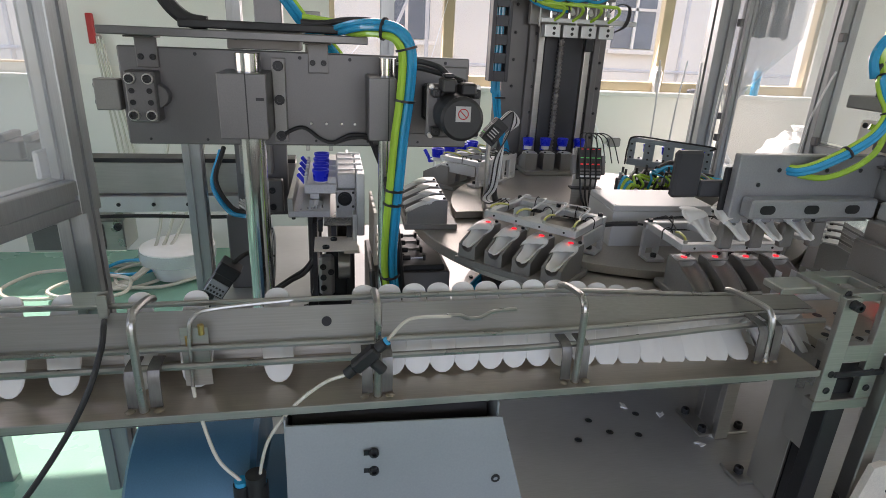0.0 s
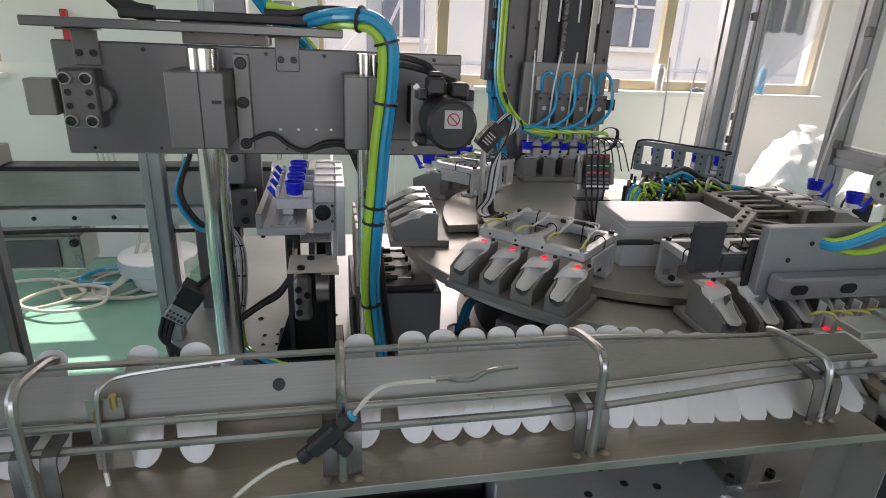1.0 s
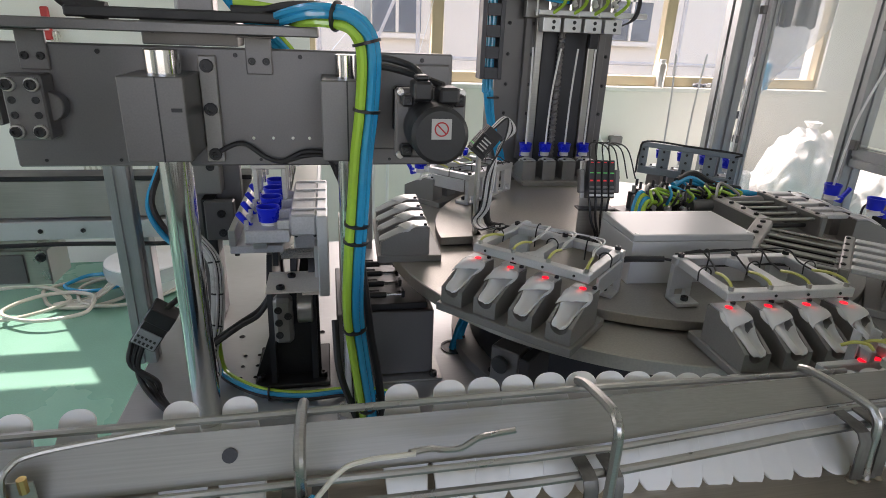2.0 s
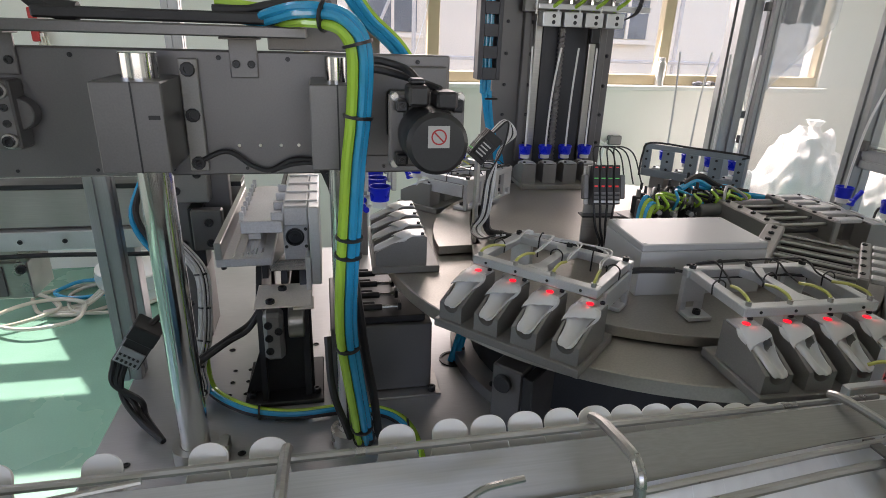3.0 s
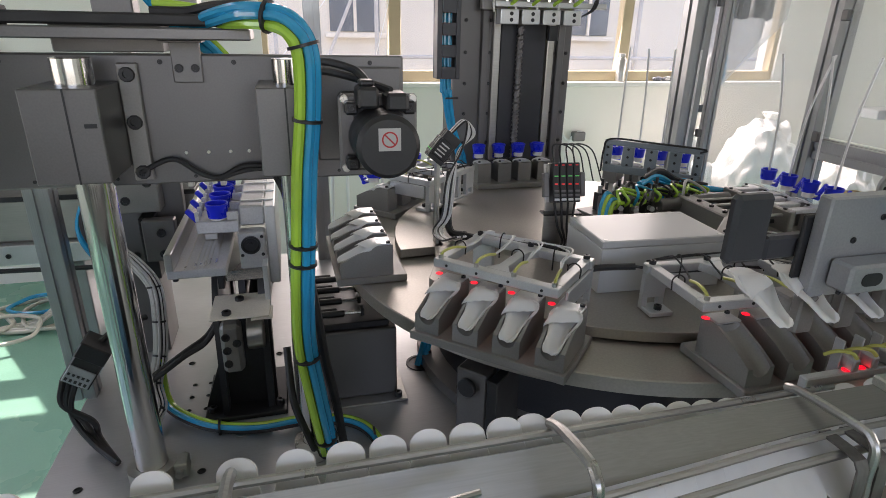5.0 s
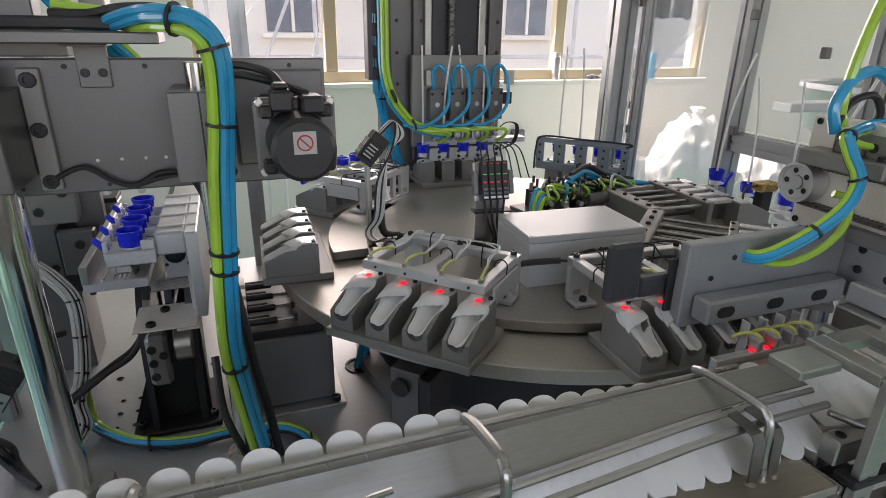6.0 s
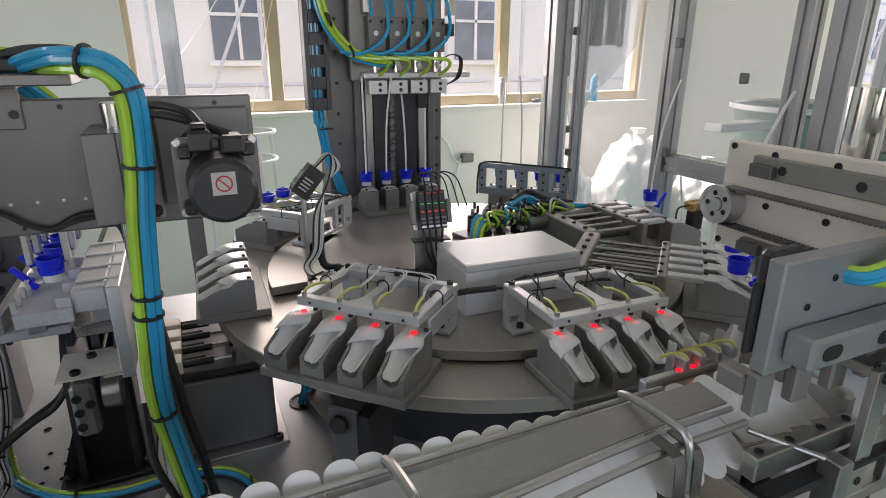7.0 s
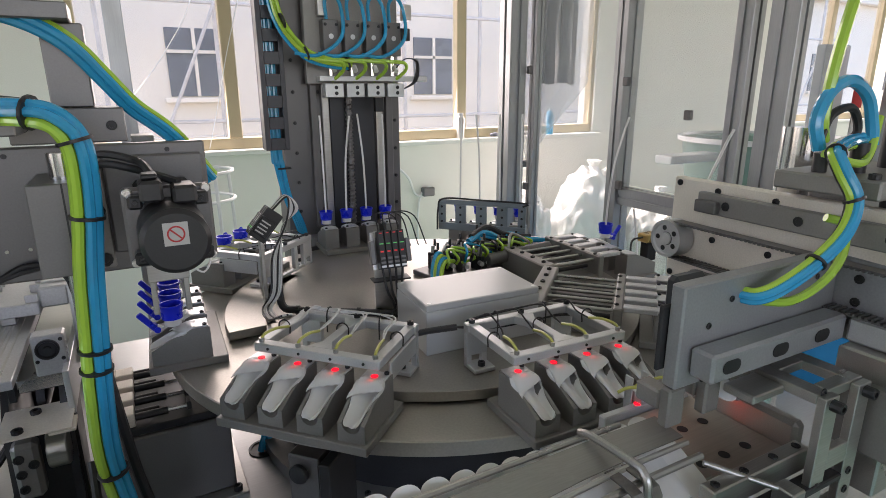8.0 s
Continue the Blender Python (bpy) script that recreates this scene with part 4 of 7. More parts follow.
for x in (-0.385, -0.03):
    part("tray_bracket", box(x - 0.022, x + 0.022, -0.008, -0.0005, 0.165, 0.232, 0.0015), GREYPLATE, ga)
    part("bracket_foot", box(x - 0.03, x + 0.03, -0.05, -0.001, 0.226, 0.2295, 0.001), GREYPLATE, ga)
    screws(ga, [(x - 0.012, -0.008, 0.187), (x + 0.012, -0.008, 0.187)], 0.0065, 0.004)
part("cable_tray", box(-0.445, 0.075, -0.105, 0.0, 0.231, 0.247, 0.002), GREYPLATE, ga, "long grey cable tray")
chain = box(-0.30, 0.045, -0.085, -0.02, 0.249, 0.266, 0.003)
part("energy_chain", chain, RUBBER, ga, "black flat energy chain")
part("energy_chain", hose([(-0.25, -0.05, 0.258), (-0.29, -0.05, 0.266), (-0.325, -0.05, 0.30), (-0.35, -0.05, 0.36), (-0.36, -0.05, 0.48)], 0.015, 8), RUBBER, ga)
part("motor_flange", box(0.165, 0.31, -0.022, -0.0005, 0.035, 0.19, 0.003), GREYPLATE, ga)
part("lead", hose([(-0.12, -0.012, 0.025), (-0.07, -0.014, 0.045), (-0.03, -0.016, 0.02), (0.0, -0.016, 0.012), (0.04, -0.016, 0.03), (0.09, -0.016, 0.028), (0.13, -0.02, 0.03)], 0.0045, 7), RUBBER, ga)
part("lead", hose([(0.0, -0.016, 0.01), (0.04, -0.016, 0.022), (0.08, -0.014, 0.02), (0.1, -0.01, -0.02), (0.115, 0.0, -0.06)], 0.0045, 7), RUBBER, ga)

mo = tagged(new("servo_motor"), "black servo motor with a white warning sticker on its round end", "motor")
mo.matrix_basis = pose(0.243, 1.358, 1.404)
part("flange", box(-0.041, 0.041, -0.02, 0.0, -0.041, 0.041, 0.006), DARK, mo)
part("body", box(-0.038, 0.038, -0.16, -0.02, -0.038, 0.038, 0.008), BLACK, mo)
part("front_flange", box(-0.041, 0.041, -0.185, -0.16, -0.041, 0.041, 0.007), DARK, mo)
part("end_bell", lathe([(0, 0.088), (0.036, 0.088), (0.042, 0.082), (0.043, 0.0), (0, 0)], 40, pose(0, -0.185, -0.004, 90, 0, 0)), BLACK, mo)
part("connector", box(-0.034, -0.006, -0.235, -0.185, 0.04, 0.068, 0.004), BLACK, mo)
part("connector", box(0.004, 0.034, -0.235, -0.185, 0.036, 0.06, 0.004), BLACK, mo)
part("connector_cap", box(-0.03, -0.01, -0.225, -0.195, 0.0685, 0.076, 0.003), DARK, mo)
for x in (-0.04, 0.04):
    for z in (-0.038, 0.038):
        part("corner_lug", box(x - 0.009, x + 0.009, -0.21, -0.1855, z - 0.009, z + 0.009, 0.003), DARK, mo)
        screws(mo, [(x, -0.21, z)], 0.004, 0.003)
for x in (-0.043, 0.043):
    for z in (-0.043, 0.043):
        part("flange_bolt", rod((x * 1.12, -0.19, z * 1.12), (x * 1.12, -0.183, z * 1.12), 0.006, 12, 0.001), STEEL, mo)
part("flange_plate", box(-0.056, 0.056, -0.1835, -0.172, -0.054, 0.054, 0.006), GREYPLATE, mo, "grey cast flange plate")
st = part("sticker", box(-0.014, 0.015, -0.2745, -0.2735, -0.008, 0.021, 0), LABEL, mo, "white warning sticker with a red prohibition sign")
ringb = lathe([(0.0085, 0), (0.0105, 0), (0.0105, 0.0006), (0.0085, 0.0006), (0.0085, 0)], 24, pose(0.0005, -0.2747, 0.0065, 90, 0, 0))
box(-0.0085, 0.0085, -0.0003, 0.0003, -0.001, 0.001, 0, m=pose(0.0005, -0.2750, 0.0065, 0, 45, 0), bm=ringb)
part("sign", ringb, LABEL_RED, st)
for i in range(2):
    part("motor_cable", hose([(-0.015 + 0.03 * i, -0.2, 0.07 - 0.01 * i), (-0.03, -0.15, 0.085 - 0.012 * i), (-0.075, -0.1, 0.092 - 0.014 * i), (-0.10, -0.08, 0.07 - 0.012 * i), (-0.108, -0.06, 0.02), (-0.108, -0.05, -0.08)], 0.0055, 7), RUBBER, mo)

# upright of the gantry carriage behind the beam
gc = thing("gantry_upright", "dark grey carriage upright with a hose guide behind the beam", "gantry")
gc.matrix_basis = pose(-0.129, 1.42, 1.50)           # rides along with the picker
part("base_block", box(-0.10, 0.06, 0.0, 0.09, 0.0, 0.055, 0.002), GREYPLATE, gc)
part("column", box(-0.04, 0.02, 0.02, 0.07, 0.056, 0.184, 0.002), GREYPLATE, gc)
part("top_arm", box(-0.33, 0.005, -0.02, 0.07, 0.185, 0.21, 0.002), GREYPLATE, gc)
screws(gc, [(0.04, -0.0005, 0.027), (-0.08, -0.0005, 0.027)], 0.008, 0.005)
for i, mat in enumerate((CYAN_TUBE, GREEN_TUBE, RUBBER, GREEN_TUBE, CYAN_TUBE)):
    o = (0.0095 * math.cos(i * 1.256), 0.0095 * math.sin(i * 1.256))
    part("hose", hose([(-0.2, 0.02, 0.225), (-0.12, 0.01, 0.205), (-0.05, 0.01, 0.183), (0.0, 0.01, 0.15), (0.04, 0.015, 0.10), (0.075, 0.025, 0.055), (0.13, 0.035, 0.005), (0.19, 0.08, -0.08)], 0.0072, 7, offset=o), mat, gc)

# hose bundle in front of the gantry
hb = thing("hose_bundle", "thick bundle of yellow-green and cyan air hoses with black ties", "hose bundle")
bundle = [(-0.06, 1.335, 1.562), (0.0, 1.325, 1.556), (0.035, 1.285, 1.557), (0.08, 1.225, 1.558), (0.122, 1.20, 1.551), (0.142, 1.195, 1.530), (0.149, 1.195, 1.495), (0.145, 1.2, 1.42), (0.136, 1.2, 1.346), (0.128, 1.2, 1.248), (0.121, 1.205, 1.155),
          (0.118, 1.21, 1.06), (0.128, 1.22, 0.96), (0.140, 1.235, 0.86), (0.145, 1.26, 0.80), (0.15, 1.29, TT + 0.012)]
cols = [GREEN_TUBE, CYAN_TUBE, CYAN_TUBE, CYAN_TUBE, GREEN_TUBE, GREEN_TUBE, RUBBER]
spots = [(0.010, -0.0105), (0.0125, 0.0045), (0.004, 0.0135), (-0.003, 0.003), (0.002, -0.0135), (-0.009, -0.009), (-0.012, 0.008)]
centre = smooth_path(bundle, 6)


def twisted(o):
    """One hose of the bundle: half a turn round the others before it bends down."""
    pts = []
    for i, p in enumerate(centre):
        d = (centre[min(i + 1, len(centre) - 1)] - centre[max(i - 1, 0)]).normalized()
        side = d.cross(Vector((0, 0, 1)) * max(0.0, 1 - i / 34) + Vector((1, 0, 0)) * min(1.0, i / 34) * 0.999 + Vector((0, 0.02, 0))).normalized()
        up = side.cross(d)
        w = math.radians(-150) * max(0.0, 1 - i / 30)
        pts.append(p + side * (o[0] * math.cos(w) - o[1] * math.sin(w)) + up * (o[0] * math.sin(w) + o[1] * math.cos(w)))
    return pts


for mat, o in zip(cols, spots):
    part("hose", hose(twisted((o[0] * 0.9, o[1] * 0.9)), 0.0066, 8, straight=True), mat, hb)
sp = smooth_path(bundle, 6)
for i in (21, 32, 42, 55, 57, 68, 80, 86):
    a, b = sp[i], sp[i + 1]
    d = (b - a).normalized() * 0.0022
    part("cable_tie", rod(a - d, a + d, 0.0222, 14), BLACK, hb)
part("black_lead", hose([(0.10, 1.34, 1.30), (0.125, 1.27, 1.20), (0.14, 1.235, 1.10), (0.15, 1.24, 1.0), (0.165, 1.25, 0.90), (0.175, 1.27, 0.80), (0.18, 1.30, TT + 0.01)], 0.008, 8), RUBBER, hb)
part("black_lead", hose([(0.085, 1.30, 1.0), (0.09, 1.25, 0.92), (0.11, 1.25, 0.84), (0.12, 1.27, 0.79)], 0.007, 8), RUBBER, hb)

fb = thing("hose_bundle", "yellow-green hose bundle lying in a curve on the table", "hose bundle")
lay = [(-0.188, 1.535, TT + 0.12), (-0.19, 1.53, TT + 0.06), (-0.175, 1.50, TT + 0.02), (-0.125, 1.445, TT + 0.017), (-0.065, 1.405, TT + 0.017), (0.014, 1.385, TT + 0.017), (0.107, 1.388, TT + 0.017), (0.195, 1.365, TT + 0.017), (0.24, 1.31, TT + 0.017), (0.25, 1.23, TT + 0.016), (0.24, 1.15, TT + 0.016)]
for i, mat in enumerate((GREEN_TUBE, CYAN_TUBE, RUBBER, CYAN_TUBE, GREEN_TUBE)):
    part("hose", hose(lay, 0.0055, 7, offset=(0.007 * math.cos(i * 1.256 + 1), 0.007 * math.sin(i * 1.256 + 1))), mat, fb)
for p in lay[4::2]:
    part("cable_tie", rod(Vector(p) - Vector((0.002, 0, 0)), Vector(p) + Vector((0.002, 0, 0)), 0.0165, 12), BLACK, fb)
wbnd = thing("wire_bundle", "bundle of thin grey signal wires held with black ties", "wire bundle")
wp = [(-0.262, 1.66, 1.075), (-0.222, 1.615, 1.06), (-0.186, 1.58, 1.02), (-0.181, 1.555, 0.95), (-0.186, 1.53, 0.88), (-0.198, 1.50, 0.83), (-0.19, 1.47, 0.79), (-0.215, 1.42, TT + 0.014)]
for i in range(14):
    part("wire", hose(wp, 0.0027, 5, offset=(0.0105 * math.cos(i * 0.45), 0.0105 * math.sin(i * 2.1))), (LIGHT_WIRE, WIRE, LIGHT_WIRE, LIGHT_WIRE, RUBBER)[i % 5], wbnd)
for p, q in zip(wp[2:-1], wp[3:]):
    d = (Vector(q) - Vector(p)).normalized() * 0.002
    part("cable_tie", rod(Vector(p) - d, Vector(p) + d, 0.0138, 12), BLACK, wbnd)
part("hose", hose([(-0.33, 1.78, 1.20), (-0.345, 1.70, 1.12), (-0.30, 1.66, 1.05), (-0.25, 1.64, 1.04)], 0.007, 7), CYAN_TUBE, wbnd)
part("hose", hose([(-0.32, 1.78, 1.21), (-0.335, 1.70, 1.13), (-0.29, 1.66, 1.06), (-0.24, 1.64, 1.05)], 0.007, 7), RUBBER, wbnd)

# ---------- cap feeding slide ----------
sl = tagged(new("cap_slide"), "belt slide on a dark steel stand with a bright cover plate", "linear slide")
sl.matrix_basis = pose(0.0, 1.40, TT)
side = [(-0.0, 0.0), (0.15, 0.0), (0.15, 0.24), (0.02, 0.24), (0.0, 0.20)]
part("stand_plate", prism([(0.0, 0.0), (0.14, 0.0), (0.20, 0.30), (0.06, 0.30), (0.03, 0.26)], 0.014, pose(-0.012, 0.105, 0.012, 90, 0, 90)), DARK, sl)
part("stand_plate", prism([(0.0, 0.0), (0.14, 0.0), (0.20, 0.30), (0.06, 0.30), (0.03, 0.26)], 0.014, pose(0.03, 0.06, 0.012, 90, 0, 90)), DARK, sl)
part("stand_front", prism([(-0.10, 0.0), (0.05, 0.0), (0.05, 0.25), (-0.015, 0.25)], 0.012, pose(0, 0.10, 0.012, 90, 0, 0)), DARK, sl, "dark tapered gusset plate")
part("side_gusset", prism([(0.02, 0.012), (0.36, 0.012), (0.40, 0.30), (0.10, 0.30), (0.05, 0.24)], 0.012, pose(-0.062, 0.03, 0.0005, 90, 0, 90)), DARK, sl, "long dark gusset plate under the rail")
part("rail", box(-0.046, -0.034, 0.10, 0.95, 0.285, 0.318, 0.001), DARK, sl)
for k in range(2):
    part("cable", hose([(-0.055, 0.10 + 0.03 * k, 0.21), (-0.085, 0.09 + 0.03 * k, 0.17), (-0.125, 0.08 + 0.02 * k, 0.15), (-0.17, 0.07 + 0.02 * k, 0.122), (-0.215, 0.06 + 0.015 * k, 0.095)], 0.006, 7), RUBBER, sl)
part("foot", box(-0.1, 0.07, 0.04, 0.22, 0.0005, 0.012, 0.002), DARK, sl)
screws(sl, [(-0.085, 0.07, 0.012), (-0.085, 0.19, 0.012), (0.055, 0.07, 0.012)], 0.009, 0.012, "z+")
part("bearing_block", box(-0.045, -0.005, 0.02, 0.058, 0.13, 0.24, 0.008), BLOCK, sl, "rounded cast bearing block")
screws(sl, [(-0.034, 0.02, z) for z in (0.155, 0.185, 0.215)] + [(-0.014, 0.02, 0.2)], 0.0085, 0.003)
part("pulley", rod((0.005, 0.055, 0.205), (0.037, 0.055, 0.205), 0.036, 28, 0.002), STEEL, sl)
part("cover_plate", box(-0.055, 0.055, -0.01, 0.1, 0.268, 0.271, 0.0008), TAN_STEEL, sl, "thin bright cover plate with two screws")
part("cover_plate_lip", box(0.02, 0.06, -0.01, 0.04, 0.262, 0.267, 0.0008), TAN_STEEL, sl)
screws(sl, [(-0.025, 0.01, 0.271), (-0.005, 0.07, 0.271)], 0.009, 0.007, "z+")
part("rail", box(-0.03, 0.045, 0.10, 0.95, 0.30, 0.325, 0.002), STEEL, sl)
part("belt", box(0.005, 0.037, 0.06, 0.95, 0.240, 0.243, 0), RUBBER, sl)
part("rail_leg", box(-0.03, 0.03, 0.75, 0.79, 0.0005, 0.2995, 0.002), BLOCK, sl)
part("rail_side", box(0.046, 0.056, 0.06, 0.95, 0.26, 0.345, 0.001), ALU, sl)

ct = tagged(new("cap_tray"), "worn milled channel tray with scratched floor on a slim leg", "tray")
ct.matrix_basis = pose(-0.113, 1.385, 1.114)
part("floor_plate", box(0.0, 0.101, 0.0, 0.40, 0.0, 0.016, 0.0015), WORN, ct)
part("side_wall", box(0.0, 0.013, -0.004, 0.40, 0.0165, 0.05, 0.0015), STEEL, ct)
for i, x in enumerate((0.030, 0.046, 0.055, 0.062, 0.070, 0.081)):
    part("wear_rib", box(x - 0.0015, x + 0.0015 + 0.001 * (i % 2), 0.004, 0.39, 0.0162, 0.0172, 0.0004), STEEL, ct)
part("lip_screw", rod((0.012, 0.008, -0.006), (0.012, 0.008, -0.0003), 0.005, 10), DARK, ct)
part("leg", box(0.03, 0.07, 0.33, 0.37, TT - 1.114 + 0.0005, -0.0005, 0.002), GREYPLATE, ct)

ib = tagged(new("idler_block"), "aluminium idler block with a dark pulley on the belt slide", "bearing block")
ib.matrix_basis = pose(0.002, 1.50, 1.0775)
part("body", box(0.0, 0.052, 0.0, 0.035, 0.0, 0.078, 0.003), WORN, ib)
part("pulley", lathe([(0, 0.004), (0.006, 0.004), (0.006, 0.001), (0.014, 0.001), (0.016, 0.005), (0.019, 0.005), (0.019, 0), (0, 0)], 24, pose(0.024, -0.0005, 0.052, 90, 0, 0)), DARK, ib)
screws(ib, [(0.046, 0.0, 0.068), (0.046, 0.0, 0.03), (0.006, 0.0, 0.03)], 0.0035, 0.002)
for i in range(4):
    part("cable_guide", box(0.0522, 0.0536, 0.006, 0.01, 0.018 + 0.012 * i, 0.025 + 0.012 * i, 0.001), LABEL, ib)

cg = tagged(new("cap_carriage"), "machined aluminium carriage with four cap seats", "carriage")
cg.matrix_basis = pose(-0.035, 1.571, 1.128)            # its y is keyed below
part("bed", box(-0.042, 0.040, -0.025, 0.245, 0.021, 0.047, 0.002), WORN, cg)
part("runner", box(-0.03, -0.005, -0.01, 0.235, 0.0035, 0.0208, 0.001), STEEL, cg)
part("shoulder", box(0.0403, 0.091, -0.018, 0.245, 0.031, 0.074, 0.004), WORN, cg)
part("side_plate", box(0.0913, 0.112, -0.03, 0.245, -0.095, 0.075, 0.002), ALU, cg)
for j in range(4):
    y = j * PITCH
    part("seat_horn", box(-0.042, -0.034, y - 0.022, y - 0.015, 0.0472, 0.066, 0.001), WORN, cg)
    part("seat_horn", box(-0.042, -0.034, y + 0.015, y + 0.022, 0.0472, 0.066, 0.001), WORN, cg)
    part("seat_wall", box(0.018, 0.040, y - 0.022, y - 0.016, 0.0472, 0.064, 0.001), WORN, cg)
    part("shoulder_rib", box(0.045, 0.110, y + 0.012, y + 0.02, 0.0752, 0.078, 0.0008), ALU, cg)

pk = tagged(new("cap_picker"), "row of four slim grippers that carry caps to the dial", "gripper head")
pk.matrix_basis = pose(-0.035, 1.47, 1.26)             # keyed below
part("bar", box(-0.05, 0.03, -0.04, 0.26, 0.03, 0.055, 0.002), BLOCK, pk)
for j in range(4):
    for s in (-1, 1):
        part("finger", box(s * 0.028 - 0.005, s * 0.028 + 0.005, j * PITCH - 0.009, j * PITCH + 0.009, -0.085, 0.029, 0.0015), STEEL, pk)
    part("gripper_body", box(-0.035, 0.035, j * PITCH - 0.014, j * PITCH + 0.014, -0.02, 0.029, 0.002), STEEL, pk)
    part("lead", hose([(0.03, j * PITCH, 0.01), (0.06, j * PITCH - 0.02, -0.01), (0.075, j * PITCH, 0.02), (0.04, j * PITCH + 0.02, 0.07)], 0.002, 5), WHITE, pk)
part("hanger", box(-0.03, 0.01, 0.08, 0.14, 0.056, 0.24, 0.002), BLOCK, pk)

# station block between the posts and the dial
bk = tagged(new("clamping_unit"), "grey steel block with four small push cylinders", "clamping unit")
bk.matrix_basis = pose(0.09, 1.46, TT)
part("block", box(0, 0.225, 0, 0.28, 0.006, 0.175, 0.003), GREYPLATE, bk)
part("foot", box(-0.005, 0.245, -0.03, 0.3, 0.0005, 0.006, 0.001), STEEL, bk)
part("shelf", box(0.04, 0.21, 0.01, 0.26, 0.1755, 0.192, 0.002), DARK, bk)
screws(bk, [(0.225, -0.015, 0.006), (0.02, -0.015, 0.006)], 0.009, 0.012, "z+")
for j in range(4):
    y = 0.035 + j * 0.062
    part("guide_pad", box(0.02, 0.055, y - 0.02, y + 0.02, 0.193, 0.222, 0.002), TAN_STEEL, bk)
    part("cylinder", rod((0.0555, y - 0.009, 0.209), (0.115, y - 0.009, 0.209), 0.0075, 12, 0.001), DARK, bk)
    part("cylinder", rod((0.0555, y + 0.009, 0.209), (0.10, y + 0.009, 0.209), 0.0055, 12, 0.001), DARK, bk)
    part("piston_rod", rod((0.115, y - 0.009, 0.209), (0.15, y - 0.009, 0.209), 0.004, 10), CHROME, bk)
    part("pusher", box(0.15, 0.158, y - 0.014, y + 0.006, 0.2, 0.218, 0.0015), DARK, bk)
    part("slide_plate", box(0.012, 0.02, y - 0.022, y + 0.022, 0.193, 0.345, 0.001), TAN_STEEL, bk)

# ---------- feeder beam behind, on the west side ----------
fbm = tagged(new("feeder_beam"), "long stainless feeder beam with a channel and hanging boxes", "feeder")
fbm.matrix_basis = pose(0, 1.85, 1.0)
part("beam", box(-1.25, -0.12, 0, 0.06, 0.05, 0.15, 0.003), SHEET, fbm)
part("top_rail", box(-1.25, -0.12, -0.012, 0.062, 0.151, 0.163, 0.001), DARK, fbm)
part("rear_ledge", box(-1.0, -0.3, 0.0605, 0.2, 0.0, 0.01, 0.001), STEEL, fbm)
part("lower_rail", box(-1.25, -0.12, -0.015, 0.05, -0.005, 0.045, 0.002), ALU, fbm)
screws(fbm, [(-0.95 + 0.1 * i, -0.015, 0.02) for i in range(8)], 0.006, 0.003)
part("cable", hose([(-1.2, -0.02, -0.012), (-0.9, -0.022, -0.018), (-0.6, -0.022, -0.014), (-0.35, -0.022, -0.02), (-0.2, -0.02, -0.01)], 0.006, 7), RUBBER, fbm)
part("hanging_box", box(-0.92, -0.645, -0.02, 0.1, -0.13, -0.03, 0.003), STEEL, fbm)
part("box_face", box(-0.90, -0.70, -0.026, -0.0205, -0.12, -0.04, 0.001), GREYPLATE, fbm)
screws(fbm, [(-0.66, -0.02, -0.05)], 0.012, 0.006)
for x in (-1.0, -0.9, -0.83):
    part("jaw", box(x - 0.028, x + 0.028, -0.05, 0.05, 0.164, 0.215, 0.003), GREYPLATE, fbm)
    part("jaw_top", box(x - 0.028, x - 0.005, -0.05, 0.05, 0.2155, 0.235, 0.003), GREYPLATE, fbm)
part("leg", box(-1.2, -1.14, 0.0, 0.05, FL - 1.0, -0.006, 0.002), PROFILE, fbm)
part("leg", box(-0.45, -0.40, 0.0, 0.05, FL - 1.0, -0.006, 0.002), PROFILE, fbm)
hs = tagged(new("head_stock"), "cluster of grey anodised blocks and grippers at the beam's end", "transfer unit")
hs.matrix_basis = pose(-0.2, 1.78, 1.0)
part("plate", box(-0.09, 0.06, 0, 0.03, 0.0, 0.30, 0.002), GREYPLATE, hs)
part("block", box(-0.07, 0.02, -0.05, -0.0005, 0.14, 0.24, 0.003), BLOCK, hs)
part("block", box(-0.02, 0.05, -0.08, -0.0505, 0.03, 0.13, 0.003), GREYPLATE, hs)
part("jaw", box(-0.03, 0.0, -0.06, -0.0005, -0.02, 0.13, 0.002), DARK, hs)
screws(hs, [(-0.05, -0.05, 0.17), (0.0, -0.05, 0.21), (0.02, -0.08, 0.05), (0.02, -0.08, 0.1), (0.035, -0.0005, 0.02), (-0.06, -0.0005, 0.02)], 0.01, 0.006)
part("base_box", box(-0.13, -0.02, 0.0, 0.12, TT - 1.0 + 0.0005, -0.001, 0.003), GREYPLATE, hs)

# amplifier hanging at the table's edge
sa = tagged(new("sensor_amplifier"), "black amplifier block hung on cables beside the post", "sensor amplifier")
sa.matrix_basis = pose(-0.318, 1.45, 0.893) @ Matrix.Diagonal((1.22, 1.22, 1.22, 1))
tm = pose(0, 0, 0, 0, 35, 0)
part("body", box(-0.022, 0.022, -0.02, 0.02, 0.0, 0.075, 0.003, m=tm), BLACK, sa)
part("face", box(-0.02, 0.02, -0.0235, -0.0205, 0.005, 0.036, 0.002, m=tm), GREY_SHEET, sa)
for i in range(5):
    part("terminal", box(-0.017 + 0.0072 * i, -0.013 + 0.0072 * i, -0.0245, -0.0236, 0.009, 0.014, 0, m=tm), BLACK, sa)
    part("terminal", box(-0.017 + 0.0072 * i, -0.013 + 0.0072 * i, -0.0245, -0.0236, 0.02, 0.024, 0, m=tm), BLACK, sa)
